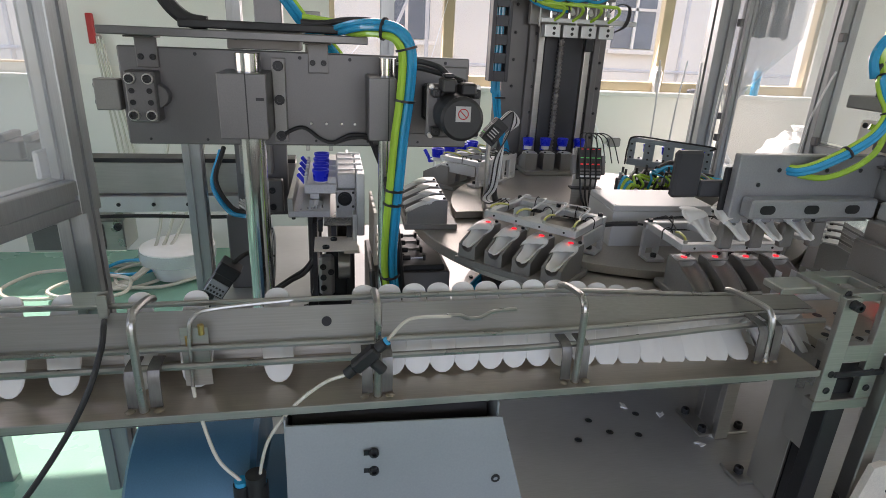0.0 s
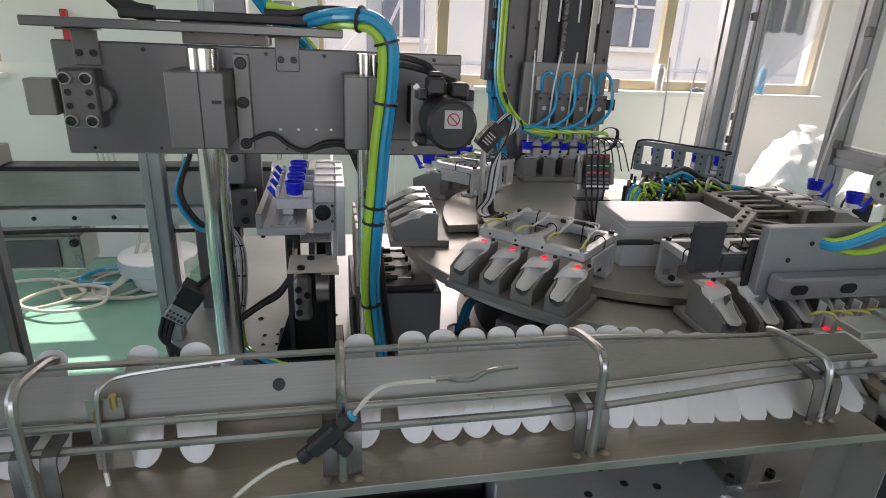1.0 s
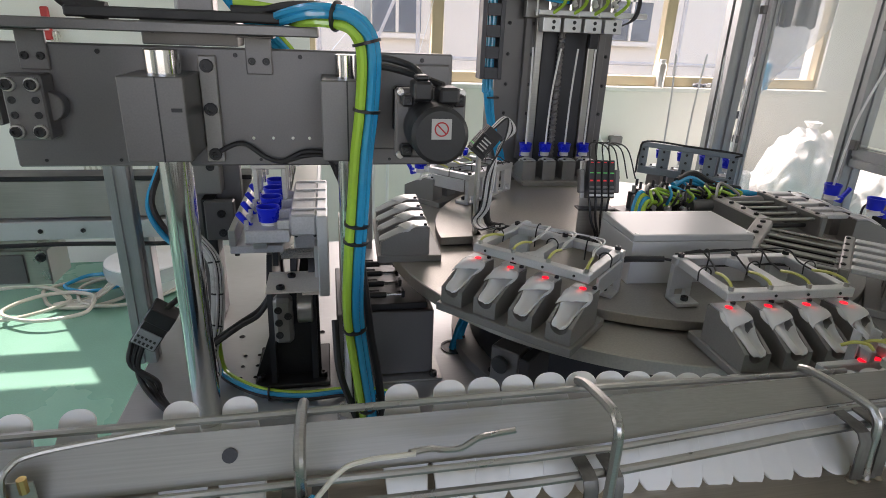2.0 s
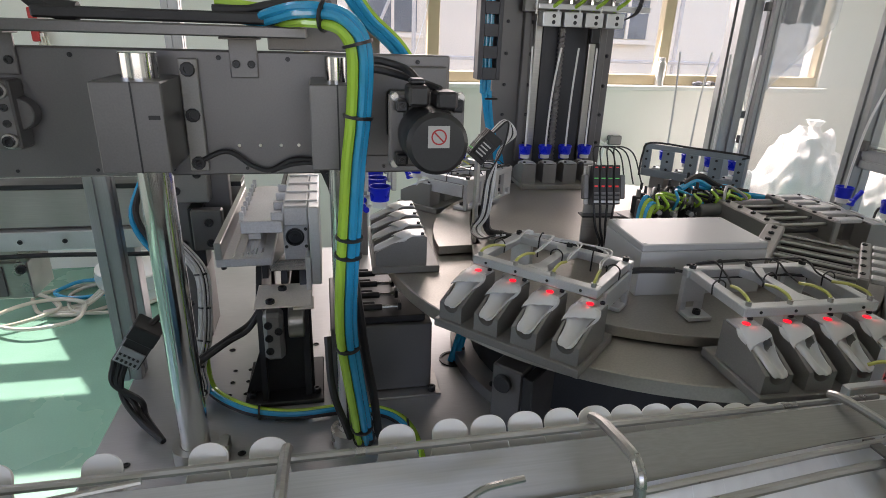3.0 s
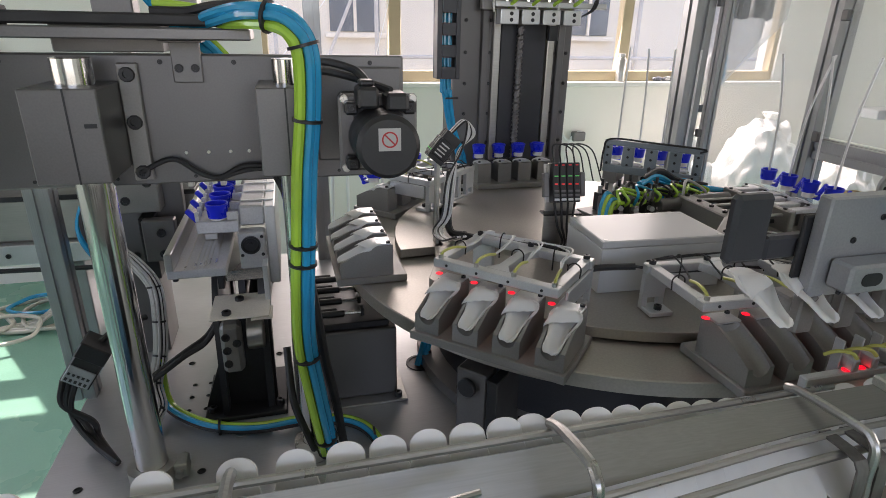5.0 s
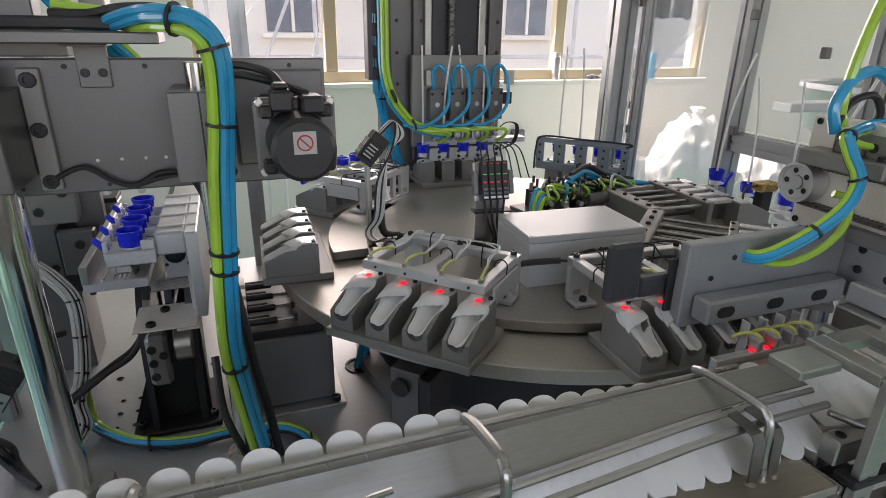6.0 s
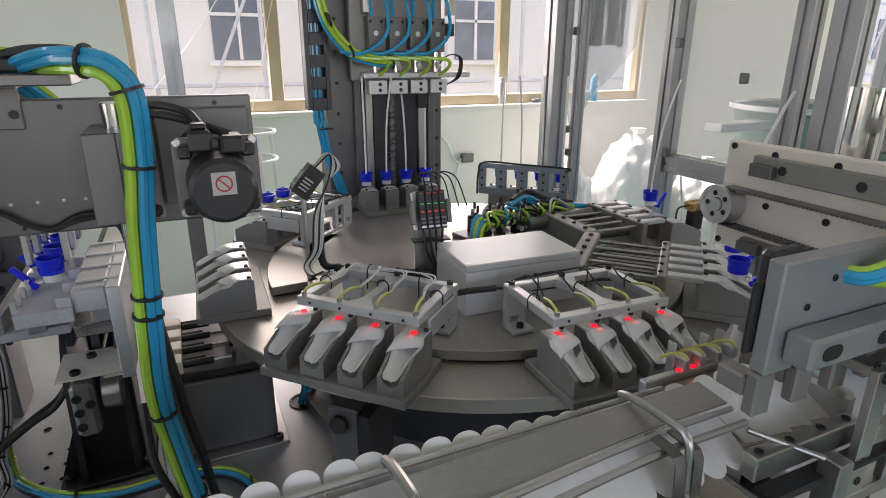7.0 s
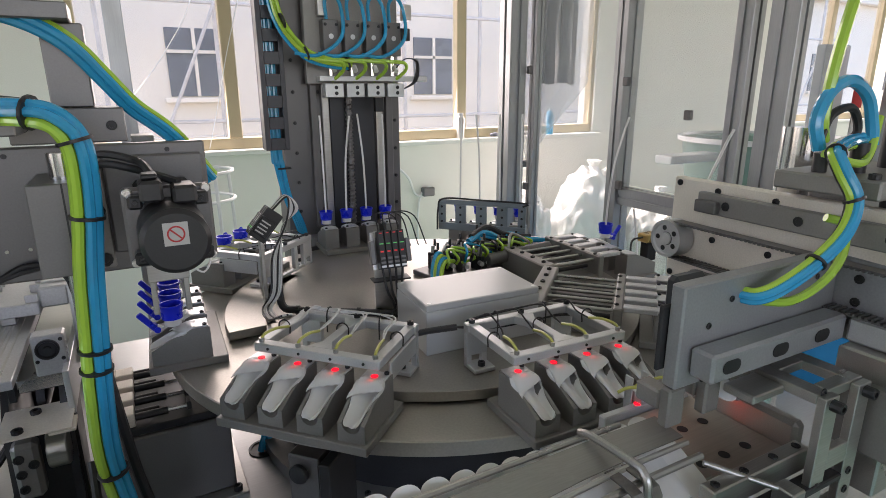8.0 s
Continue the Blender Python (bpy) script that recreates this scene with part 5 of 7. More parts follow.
part("cover", box(-0.023, 0.023, -0.0225, 0.0205, 0.05, 0.078, 0.002, m=tm), DARK, sa)
part("cable", hose([(0.04, 0.0, 0.06), (0.07, 0.03, 0.075), (0.1, 0.06, 0.07)], 0.005, 7), RUBBER, sa)
for i in range(3):
    part("cable", hose([(0.0 - 0.01 * i, 0, 0.002), (-0.015 - 0.006 * i, -0.005, -0.04), (-0.012 + 0.012 * i, -0.01, -0.075), (0.02, -0.04 + 0.01 * i, -0.102), (0.06, -0.08, -0.110)], 0.005, 7), RUBBER, sa)

# ---------- conveyor ----------
def blend(x):
    """0 at the upright west end of the conveyor, 1 at its flat east end."""
    t = max(0.0, min(1.0, (x - 0.28) / 0.44))
    return t * t * (3 - 2 * t)


def strip(x0, x1, edge_a, edge_b, thick, n=24):
    """A long twisted strip between two edges given as functions of x."""
    b = bmesh.new()
    rows = []
    for i in range(n + 1):
        x = lerp(x0, x1, i / n)
        (ya, za), (yb, zb) = edge_a(x), edge_b(x)
        nrm = Vector((0, -(zb - za), yb - ya)).normalized() * thick
        rows.append([b.verts.new((x, ya, za)), b.verts.new((x, yb, zb)), b.verts.new((x, yb + nrm.y, zb + nrm.z)), b.verts.new((x, ya + nrm.y, za + nrm.z))])
    for r, s in zip(rows, rows[1:]):
        for k in range(4):
            b.faces.new((r[k], r[(k + 1) % 4], s[(k + 1) % 4], s[k]))
    b.faces.new(rows[0])
    b.faces.new(rows[-1][::-1])
    return b


def cover_hi(x):
    f = blend(x)
    return lerp(0.743, 0.796, f), lerp(1.187, 1.148, f)


def cover_lo(x):
    f = blend(x)
    return lerp(0.716, 0.748, f), lerp(1.147, 1.144, f)


cv = tagged(new("conveyor"), "narrow stainless guide conveyor with cover strip, rods and welded hoops", "conveyor")
part("base_plate", box(-1.3, 0.745, 0.656, 0.79, 1.078, 1.082, 0.0008), BASE, cv)
part("front_lip", box(-1.3, 0.745, 0.653, 0.656, 1.072, 1.0835, 0.0008), SHEET, cv)
part("rear_wall", box(-1.3, 0.745, 0.787, 0.79, 1.0825, 1.12, 0.0008), SHEET, cv)
part("under_rail", box(-1.3, 0.70, 0.70, 0.74, 1.035, 1.0775, 0.002), GREYPLATE, cv)
part("cover_strip", strip(-1.3, 0.795, cover_hi, cover_lo, 0.0018), STRIP, cv, "bright stainless cover strip that twists to lie flat")
part("rear_guide", strip(-1.3, 0.80, lambda x: (lerp(0.776, 0.835, blend(x)), lerp(1.155, 1.116, blend(x))), lambda x: (lerp(0.772, 0.80, blend(x)), lerp(1.10, 1.10, blend(x))), 0.0018), SHEET, cv)


def ribbon(x, pts, w, t):
    """A bent flat strap of width w along x through (y, z) points."""
    b = bmesh.new()
    rows = []
    for i, (y, z) in enumerate(pts):
        a, c = pts[max(i - 1, 0)], pts[min(i + 1, len(pts) - 1)]
        n = Vector((0, -(c[1] - a[1]), c[0] - a[0])).normalized() * t
        rows.append([b.verts.new((x - w / 2, y, z)), b.verts.new((x + w / 2, y, z)), b.verts.new((x + w / 2, y + n.y, z + n.z)), b.verts.new((x - w / 2, y + n.y, z + n.z))])
    for r, s in zip(rows, rows[1:]):
        for k in range(4):
            b.faces.new((r[k], r[(k + 1) % 4], s[(k + 1) % 4], s[k]))
    b.faces.new(rows[0])
    b.faces.new(rows[-1][::-1])
    return b


def guide(x0, x1, a, b, r, n=20):
    return hose([(lerp(x0, x1, i / n), lerp(a[0], b[0], blend(lerp(x0, x1, i / n))), lerp(a[1], b[1], blend(lerp(x0, x1, i / n)))) for i in range(n + 1)], r, 8, straight=True)


part("top_rod", guide(-1.3, 0.74, (0.752, 1.193), (0.807, 1.145), 0.004), ROD, cv)
part("upper_rod", guide(-1.3, 0.79, (0.704, 1.150), (0.738, 1.143), 0.0038), ROD, cv)
part("lower_rod", guide(-1.3, 0.79, (0.692, 1.131), (0.716, 1.137), 0.0048), ROD, cv)
for x in (-0.62, -0.245, 0.052, 0.340, 0.672):
    f = blend(x)
    top = (lerp(0.757, 0.808, f), lerp(1.198, 1.152, f))
    yf, zt = lerp(0.667, 0.695, f), lerp(1.216, 1.164, f)
    pts = [(x, top[0] + 0.003, top[1]), (x, top[0] - 0.02, lerp(top[1], zt, 0.55)), (x, yf + 0.022, zt), (x, yf + 0.008, zt - 0.004), (x, yf + 0.001, zt - 0.016), (x, yf, zt - 0.05), (x, lerp(0.668, 0.690, f), 1.083)]
    hp = part("hoop", hose(pts, 0.0052, 9, 4), ROD, cv, "welded stainless hoop")
    yb = lerp(0.70, 0.73, f)
    for dx in (-0.0135, 0.0135):
        top = lerp(1.138, 1.146, f)
        part("strap", ribbon(x + dx, [(yb + 0.012, top), (lerp(0.690, 0.71, f), top), (lerp(0.680, 0.697, f), top - 0.003), (lerp(0.676, 0.691, f), top - 0.012), (lerp(0.674, 0.688, f), 1.0835)], 0.015, 0.0025), STRAP, hp)
    for dx in (-0.017, 0.0, 0.017):
        part("weld", lathe([(0, 0.003), (0.004, 0.0025), (0.007, 0), (0, 0)], 8, pose(x + dx, lerp(0.669, 0.690, f), 1.0825)), WELD, hp)
part("hole", rod((-0.015, 0.7285, 1.169), (-0.015, 0.7325, 1.1665), 0.007, 14), DARK, cv)
slot = box(-0.012, 0.012, -0.001, 0.001, -0.0045, 0.0045, 0.0008, m=pose(0.145, 0.7385, 1.1655, -25, 0, 0))
part("slot", slot, DARK, cv)
for x in (0.122, 0.168):
    part("weld", box(-0.0025, 0.0025, -0.002, 0.002, -0.011, 0.011, 0.002, m=pose(x, 0.7385, 1.1665, -25, 0, 0)), WELD, cv)
ap = thing("photo_bracket", "thin slotted steel sensor bracket with brass studs on the conveyor", "bracket")
part("plate", box(-0.203, -0.168, 0.7095, 0.711, 1.09, 1.178, 0.0006), SHEET, ap)
part("stud", rod((-0.176, 0.709, 1.168), (-0.176, 0.709, 1.182), 0.004, 8), BRASS, ap)
part("stud", rod((-0.193, 0.708, 1.152), (-0.193, 0.708, 1.166), 0.004, 8), BRASS, ap)
part("rod", hose([(-0.06, 0.738, 1.199), (-0.16, 0.722, 1.198), (-0.184, 0.71, 1.193), (-0.19, 0.704, 1.17), (-0.192, 0.70, 1.092)], 0.0028, 7), ROD, ap)
sx = thing("sensor_bracket", "small bent steel bracket with a drooping clear hose", "bracket")
part("plate", box(-0.34, -0.295, 0.75, 0.752, 1.195, 1.215, 0.0006), SHEET, sx)
part("upright", box(-0.308, -0.295, 0.74, 0.742, 1.15, 1.214, 0.0006), SHEET, sx)
part("rod", hose([(-0.300, 0.735, 1.180), (-0.288, 0.70, 1.188), (-0.284, 0.672, 1.172), (-0.298, 0.645, 1.125), (-0.335, 0.635, 1.06), (-0.40, 0.63, 0.97), (-0.50, 0.63, 0.85), (-0.58, 0.64, 0.76)], 0.0036, 8), RUBBER, sx)
for x in (0.83, -0.9):
    lg = thing("support_stand", "stainless channel leg with a bolted foot under the conveyor", "leg", pose(x, 0.96 if x > 0 else 0.74, TT if x > 0 else FL))
    hgt = 1.0345 - (TT if x > 0 else FL)
    part("upright", box(-0.025, 0.025, 0.0, 0.02, 0.006, hgt - 0.02, 0.0015), STEEL, lg)
    part("upright_web", box(-0.025, -0.021, -0.045, -0.0005, 0.006, hgt - 0.02, 0.001), STEEL, lg)
    part("top_arm", box(-0.03, 0.03, -0.23, 0.02, hgt - 0.0195, hgt - 0.0005, 0.001), STEEL, lg)
    part("foot", box(-0.06, 0.06, -0.055, 0.04, 0.0005, 0.006, 0.001), STEEL, lg)
    screws(lg, [(-0.045, -0.04, 0.006), (0.045, -0.04, 0.006), (-0.045, 0.025, 0.006)], 0.009, 0.012, "z+")

# flow control valve clipped to the hoop
fv = thing("flow_valve", "black push-in flow valve with clear hose held on a bent rod", "valve")
vm = pose(0.035, 0.655, 1.150, 0, -42, 0)
part("body", box(-0.02, 0.02, -0.009, 0.009, -0.009, 0.009, 0.003, m=vm), BLACK, fv)
part("port", rod((0.02, 0, 0), (0.034, 0, 0), 0.0075, 14, 0.001, m=vm), BLACK, fv)
part("collet", rod((0.034, 0, 0), (0.039, 0, 0), 0.006, 14, 0.001, m=vm), CYAN_TUBE, fv, "blue release ring")
part("port", rod((-0.034, 0, 0), (-0.02, 0, 0), 0.0075, 14, 0.001, m=vm), BLACK, fv)
part("knob", rod((0.004, 0, -0.03), (0.004, 0, -0.009), 0.0075, 14, 0.001, m=vm), BLACK, fv)
part("hose", hose([vm @ Vector((0.038, 0, 0)), (0.085, 0.663, 1.196), (0.105, 0.668, 1.2), (0.15, 0.675, 1.196)], 0.0024, 7), CLEAR_TUBE, fv)
part("hose", hose([vm @ Vector((-0.033, 0, 0)), (-0.02, 0.656, 1.116), (-0.06, 0.66, 1.08), (-0.092, 0.66, 1.035), (-0.105, 0.66, 0.995), (-0.11, 0.66, 0.965)], 0.0024, 7), CLEAR_TUBE, fv)
part("nozzle_rod", hose([(0.145, 0.676, 1.197), (0.165, 0.684, 1.192), (0.178, 0.69, 1.184), (0.195, 0.69, 1.184), (0.215, 0.695, 1.19), (0.25, 0.70, 1.19)], 0.003, 7), ROD, fv)
part("hose", hose([(-0.192, 0.70, 1.095), (-0.186, 0.69, 1.066), (-0.165, 0.67, 1.0), (-0.135, 0.66, 0.965)], 0.0026, 7), CLEAR_TUBE, fv)

# blower and chute box below the conveyor
bl = tagged(new("blower"), "blue painted drum-shaped blower housing with air fittings", "blower")
bl.matrix_basis = pose(-0.20, 0.79, 0.845)
part("drum", lathe([(0, 0), (0.13, 0), (0.138, 0.006), (0.138, 0.17), (0.13, 0.178), (0, 0.178)], 48, pose(-0.1, 0, 0.0, 0, 90, 0)), BLUE_PAINT, bl)
part("end_box", box(0.079, 0.15, -0.12, 0.05, -0.09, 0.06, 0.008), BLUE_PAINT, bl)
part("fitting", rod((0.085, -0.13, 0.07), (0.085, -0.13, 0.13), 0.014, 14), BLACK, bl)
for x in (0.065, 0.09):
    part("fitting", rod((x, -0.13, 0.085), (x, -0.13, 0.115), 0.011, 14), BLACK, bl)
    part("collet", rod((x, -0.13, 0.115), (x, -0.13, 0.122), 0.009, 14), CYAN_TUBE, bl)
part("stand", box(-0.09, 0.07, -0.06, 0.06, TT - 0.845 + 0.0005, -0.12, 0.003), DARK, bl)

ch = tagged(new("chute_box"), "grey painted sheet box with an open black top and slotted screws", "box")
ch.matrix_basis = pose(0.08, 0.645, TT)
part("front_panel", prism([(-0.155, 0.0), (0.225, 0.0), (0.145, 0.30), (-0.15, 0.31)], 0.003, pose(0, -0.03, 0.0, 84, 0, 0)), GREY_SHEET, ch)
part("side_panel", box(-0.153, -0.150, 0.004, 0.17, 0.0005, 0.315, 0.001), GREY_SHEET, ch)
part("side_panel", box(0.140, 0.143, 0.008, 0.17, 0.0005, 0.315, 0.001), GREY_SHEET, ch)
part("back_panel", box(-0.149, 0.139, 0.168, 0.171, 0.0005, 0.33, 0.001), BLACK, ch)
part("inner_roll", rod((-0.145, 0.085, 0.262), (0.135, 0.085, 0.262), 0.05, 28), BLACK, ch, "black rubber roll inside")
for x, z in ((-0.035, 0.262), (-0.035, 0.232), (0.14, 0.2)):
    part("slot", box(x - 0.014, x, -0.0045, -0.0035, z - 0.004, z + 0.004, 0, m=pose(0, -0.0045, 0)), DARK, ch)
    screws(ch, [(x, -0.0075, z)], 0.007, 0.006)
for z in (0.15, 0.24):
    part("latch", box(0.148, 0.158, -0.004, 0.012, z, z + 0.02, 0.002), BLACK, ch)

# ---------- pick-up tray at the conveyor's end ----------
tr = tagged(new("pickup_tray"), "polished steel pick-up tray with holes, end stop and sensors", "tray")
tr.matrix_basis = pose(0.80, 0.70, 1.08)
part("bed", prism([(0, 0.02), (0.165, 0.0), (0.165, 0.17), (0.0, 0.17)], 0.014, pose(0, 0, 0.0)), BASE, tr)
part("front_bar", box(-0.03, 0.165, -0.022, 0.0, 0.0, 0.034, 0.002), STEEL, tr)
part("rear_bar", box(-0.02, 0.165, 0.172, 0.186, 0.0, 0.026, 0.002), ALU, tr)
part("side_block", box(0.166, 0.19, 0.0, 0.17, 0.0, 0.055, 0.006), STEEL, tr)
screws(tr, [(-0.015, -0.011, 0.034), (0.04, -0.011, 0.034), (0.1, -0.011, 0.034), (0.15, -0.011, 0.034)], 0.006, 0.002, "z+")
for i in range(6):
    part("hole", rod((0.03 + 0.045 * (i % 3), 0.04 + 0.07 * (i // 3), 0.0141), (0.03 + 0.045 * (i % 3), 0.04 + 0.07 * (i // 3), 0.0146), 0.008, 14), DARK, tr)
for i in range(4):
    x = 0.06 + i * 0.034
    s = part("sensor_holder", box(x - 0.006, x + 0.006, 0.17, 0.205, 0.0265, 0.046, 0.002), ALU, tr)
    part("sleeve", hose([(x, 0.172, 0.047), (x - 0.006, 0.178, 0.054), (x - 0.018, 0.19, 0.052), (x - 0.028, 0.20, 0.042)], 0.0028, 6), YELLOW_TUBE, s)
    part("slotted_tab", box(x - 0.012, x - 0.009, 0.187, 0.203, 0.0, 0.068, 0.001), ALU, s)
part("leg", box(-0.0015, 0.05, 0.015, 0.08, TT - 1.08 + 0.001, -0.0005, 0.002), DARK, tr)
part("leg_side", box(-0.008, -0.002, 0.012, 0.082, TT - 1.08 + 0.001, -0.0005, 0.001), SHEET, tr)
part("black_rail", box(-0.03, 0.2, -0.05, -0.023, -0.012, -0.001, 0.002), DARK, tr)
# two more self-lit discs imitate beam spots at the tray
for i, x in enumerate((0.02, 0.065)):
    d = thing("light_spot", "glowing red disc in place of a fibre sensor's light spot", "light spot", pose(0.842 + x * 0.6, 0.879, 1.1065), "red sensor spots", lathe([(0, 0.0006), (0.0058, 0.0006), (0.0058, 0), (0, 0)], 14), RED)
tray_light = new("fibre_light", bpy.data.lights.new("fibre_light", "SPOT"))
tray_light.data.energy, tray_light.data.color, tray_light.data.shadow_soft_size = 0.02, (1.0, 0.03, 0.02), 0.002
tray_light.data.spot_size, tray_light.data.spot_blend = radians(80), 0.8
tray_light.matrix_world = look((0.850, 0.865, 1.140), (0.872, 0.825, 1.094))
lb = thing("stop_bar", "plain bright steel bar behind the nests", "bar", pose(0, 0, 0))
part("bar", box(0.69, 0.85, 0.893, 0.911, 1.040, 1.062, 0.001), ALU, lb)
part("post", box(0.80, 0.83, 0.894, 0.910, TT + 0.0005, 1.0395, 0.001), STEEL, lb)

yk = tagged(new("hold_down_frame"), "milled steel yoke frame on two slotted uprights", "frame")
yk.matrix_basis = pose(0.835, 0.665, 1.195)
for x0, x1, y0, y1 in ((-0.055, -0.03, 0, 0.09), (0.025, 0.05, 0, 0.09), (-0.03, 0.025, 0, 0.02), (-0.03, 0.025, 0.065, 0.09)):
    part("frame_bar", box(x0, x1, y0, y1, 0.0, 0.014, 0.001), STEEL, yk)
part("tongue", box(-0.12, -0.0555, 0.04, 0.085, -0.004, 0.008, 0.002), STEEL, yk)
for x in (-0.055, 0.02):
    part("upright", box(x, x + 0.03, -0.012, -0.0005, -0.17, 0.012, 0.001), STEEL, yk)
part("upright_tie", box(-0.025, 0.02, -0.012, -0.0005, -0.10, -0.07, 0.001), STEEL, yk)
part("upright_foot", box(-0.055, 0.05, -0.0125, 0.01, -0.19, -0.1705, 0.002), STEEL, yk)
part("column", box(-0.02, 0.015, -0.008, 0.02, TT - 1.195 + 0.0005, -0.1905, 0.002), DARK, yk)
screws(yk, [(-0.04, -0.012, 0.002), (0.035, -0.012, 0.002)], 0.008, 0.014)
screws(yk, [(x, -0.012, z) for x in (-0.04, 0.035) for z in (-0.12, -0.15)] + [(-0.042, 0.0, 0.014)], 0.006, 0.002)
cp = thing("corner_bracket", "bright steel plates and rod at the conveyor's corner", "bracket", pose(0.79, 0.62, TT))
part("plate", prism([(0.0, 0), (0.22, 0.0), (0.22, 0.12), (0.05, 0.165), (0.03, 0.16)], 0.012, pose(0.045, 0.005, 0.0005, 90, 0, 0)), TAN_STEEL, cp)
screws(cp, [(0.12, -0.007, 0.11), (0.2, -0.007, 0.08)], 0.006, 0.001)
part("upright", box(0.0, 0.045, 0.05, 0.085, 0.0005, 0.30, 0.002), DARK, cp)
part("upright_face", box(-0.003, -0.0003, 0.05, 0.11, 0.15, 0.30, 0.001), STEEL, cp)
part("foot", box(-0.03, 0.06, 0.14, 0.2, 0.0005, 0.008, 0.001), STEEL, cp)
part("rod", rod((0.005, 0.095, 0.373), (0.085, 0.03, 0.345), 0.004, 12), ROD, cp)
part("rod_post", box(0.072, 0.098, 0.016, 0.044, 0.0005, 0.352, 0.002), STEEL, cp)
screws(cp, [(-0.01, 0.17, 0.008)], 0.009, 0.012, "z+")

# ---------- loading arm ----------
ar = tagged(new("loading_arm"), "milled aluminium loading arm with four fingers and a dark side bracket", "loading arm")
ar.matrix_basis = pose(0.78, 0.958, 1.354)           # keyed below
part("front_plate", box(0.0, 0.335, 0.0, 0.022, -0.14, 0.0, 0.0025), ARMGREY, ar)
part("ledge", box(0.02, 0.31, -0.036, -0.0005, -0.122, -0.082, 0.004), ARMGREY, ar)
for x in (0.055, 0.155, 0.25):
    sb = box(x - 0.008, x + 0.008, -0.0372, -0.0362, -0.111, -0.093, 0)
    for dx in (-0.008, 0.008):
        rod((x + dx, -0.0371, -0.102), (x + dx, -0.0363, -0.102), 0.009, 16, bm=sb)
    part("slot", sb, DARK, ar)
part("side_plate", box(0.3355, 0.36, -0.30, 0.022, -0.125, -0.005, 0.003), ARMGREY, ar)
part("side_rib", box(0.31, 0.335, -0.20, -0.037, -0.122, -0.085, 0.004), ALU, ar)
screws(ar, [(0.335, -0.03 - 0.05 * i, z) for i in range(4) for z in (-0.035, -0.07)], 0.007, 0.002, "x-")
screws(ar, [(0.05, -0.0005, -0.06), (0.09, -0.0005, -0.03), (0.2, -0.0005, -0.03), (0.28, -0.0005, -0.03), (0.05, -0.0005, -0.135), (0.2, -0.0005, -0.135)], 0.0045, 0.0015)
part("cross_slide", box(0.29, 0.335, -0.12, -0.04, -0.33, -0.123, 0.003), STEEL, ar)
part("cross_block", box(0.27, 0.34, -0.15, -0.041, -0.26, -0.16, 0.003), BLOCK, ar)
db = box(-0.115, -0.055, 0.0, 0.02, -0.095, 0.0, 0.006)
box(-0.056, 0.04, 0.001, 0.019, -0.094, -0.06, 0.004, bm=db)
pusher = part("side_bracket", db, SLATE, ar, "dark L-shaped sliding side bracket")
pusher.matrix_basis = pose(0, 0.03, 0)
part("bracket_tie", box(-0.01, 0.03, 0.0225, 0.0295, -0.12, -0.03, 0.002), DARK, ar)
for j in range(4):
    x = 0.002 + j * PITCH
    f = part("finger", box(x - 0.006, x + 0.024, 0.002, 0.02, -0.197, -0.1405, 0.003), BLOCK, ar)
    part("finger_tip", box(x - 0.006, x + 0.02, 0.0205, 0.06, -0.178, -0.150, 0.003), BLOCK, f)
for i, mat in enumerate((CYAN_TUBE, GREEN_TUBE, RUBBER, GREEN_TUBE, CYAN_TUBE)):
    o = (0.0064 * math.cos(i * 1.256), 0.0064 * math.sin(i * 1.256))
    part("hose", hose([(0.115, 0.004, -0.03), (0.123, -0.014, -0.028), (0.150, -0.026, -0.016), (0.198, -0.038, 0.014), (0.244, -0.042, 0.05), (0.266, -0.036, 0.09), (0.258, -0.02, 0.125), (0.268, -0.002, 0.148), (0.330, 0.02, 0.156), (0.390, 0.03, 0.158)], 0.0053, 8, offset=o), mat, ar)
part("hose", hose([(0.135, -0.001, -0.04), (0.170, -0.03, -0.038), (0.220, -0.04, -0.016), (0.265, -0.035, 0.015), (0.285, -0.02, 0.05), (0.265, -0.005, 0.06)], 0.006, 8), GREEN_TUBE, ar)
part("hose", hose([(0.275, 0.025, 0.15), (0.266, 0.03, 0.19), (0.288, 0.03, 0.228), (0.335, 0.03, 0.243), (0.385, 0.03, 0.222), (0.402, 0.025, 0.18), (0.402, 0.02, 0.15)], 0.009, 8), CYAN_TUBE, ar)
part("hose", hose([(0.292, 0.03, 0.16), (0.282, 0.03, 0.20), (0.302, 0.035, 0.29), (0.350, 0.045, 0.40)], 0.008, 8), GREEN_TUBE, ar)
part("hose", hose([(0.270, 0.025, 0.155), (0.300, 0.03, 0.195), (0.350, 0.03, 0.205), (0.375, 0.03, 0.17), (0.330, 0.03, 0.15)], 0.006, 8), RUBBER, ar)
part("hose", hose([(0.280, 0.02, 0.145), (0.330, 0.0, 0.13), (0.380, 0.01, 0.14), (0.430, 0.03, 0.19)], 0.006, 8), GREEN_TUBE, ar)
for p, q in (((0.198, -0.038, 0.014), (0.244, -0.042, 0.05)), ((0.266, -0.036, 0.09), (0.262, -0.028, 0.11)), ((0.268, -0.002, 0.148), (0.290, 0.006, 0.151))):
    d = (Vector(q) - Vector(p)).normalized() * 0.002
    part("cable_tie", rod(Vector(p) - d, Vector(p) + d, 0.0138, 12), BLACK, ar)
part("lift_cylinder", box(0.40, 0.47, 0.0225, 0.10, -0.12, 0.084, 0.003), BLOCK, ar)
part("lift_rod", rod((0.405, -0.02, 0.0), (0.405, -0.02, 0.084), 0.015, 18, 0.002), DARK, ar)
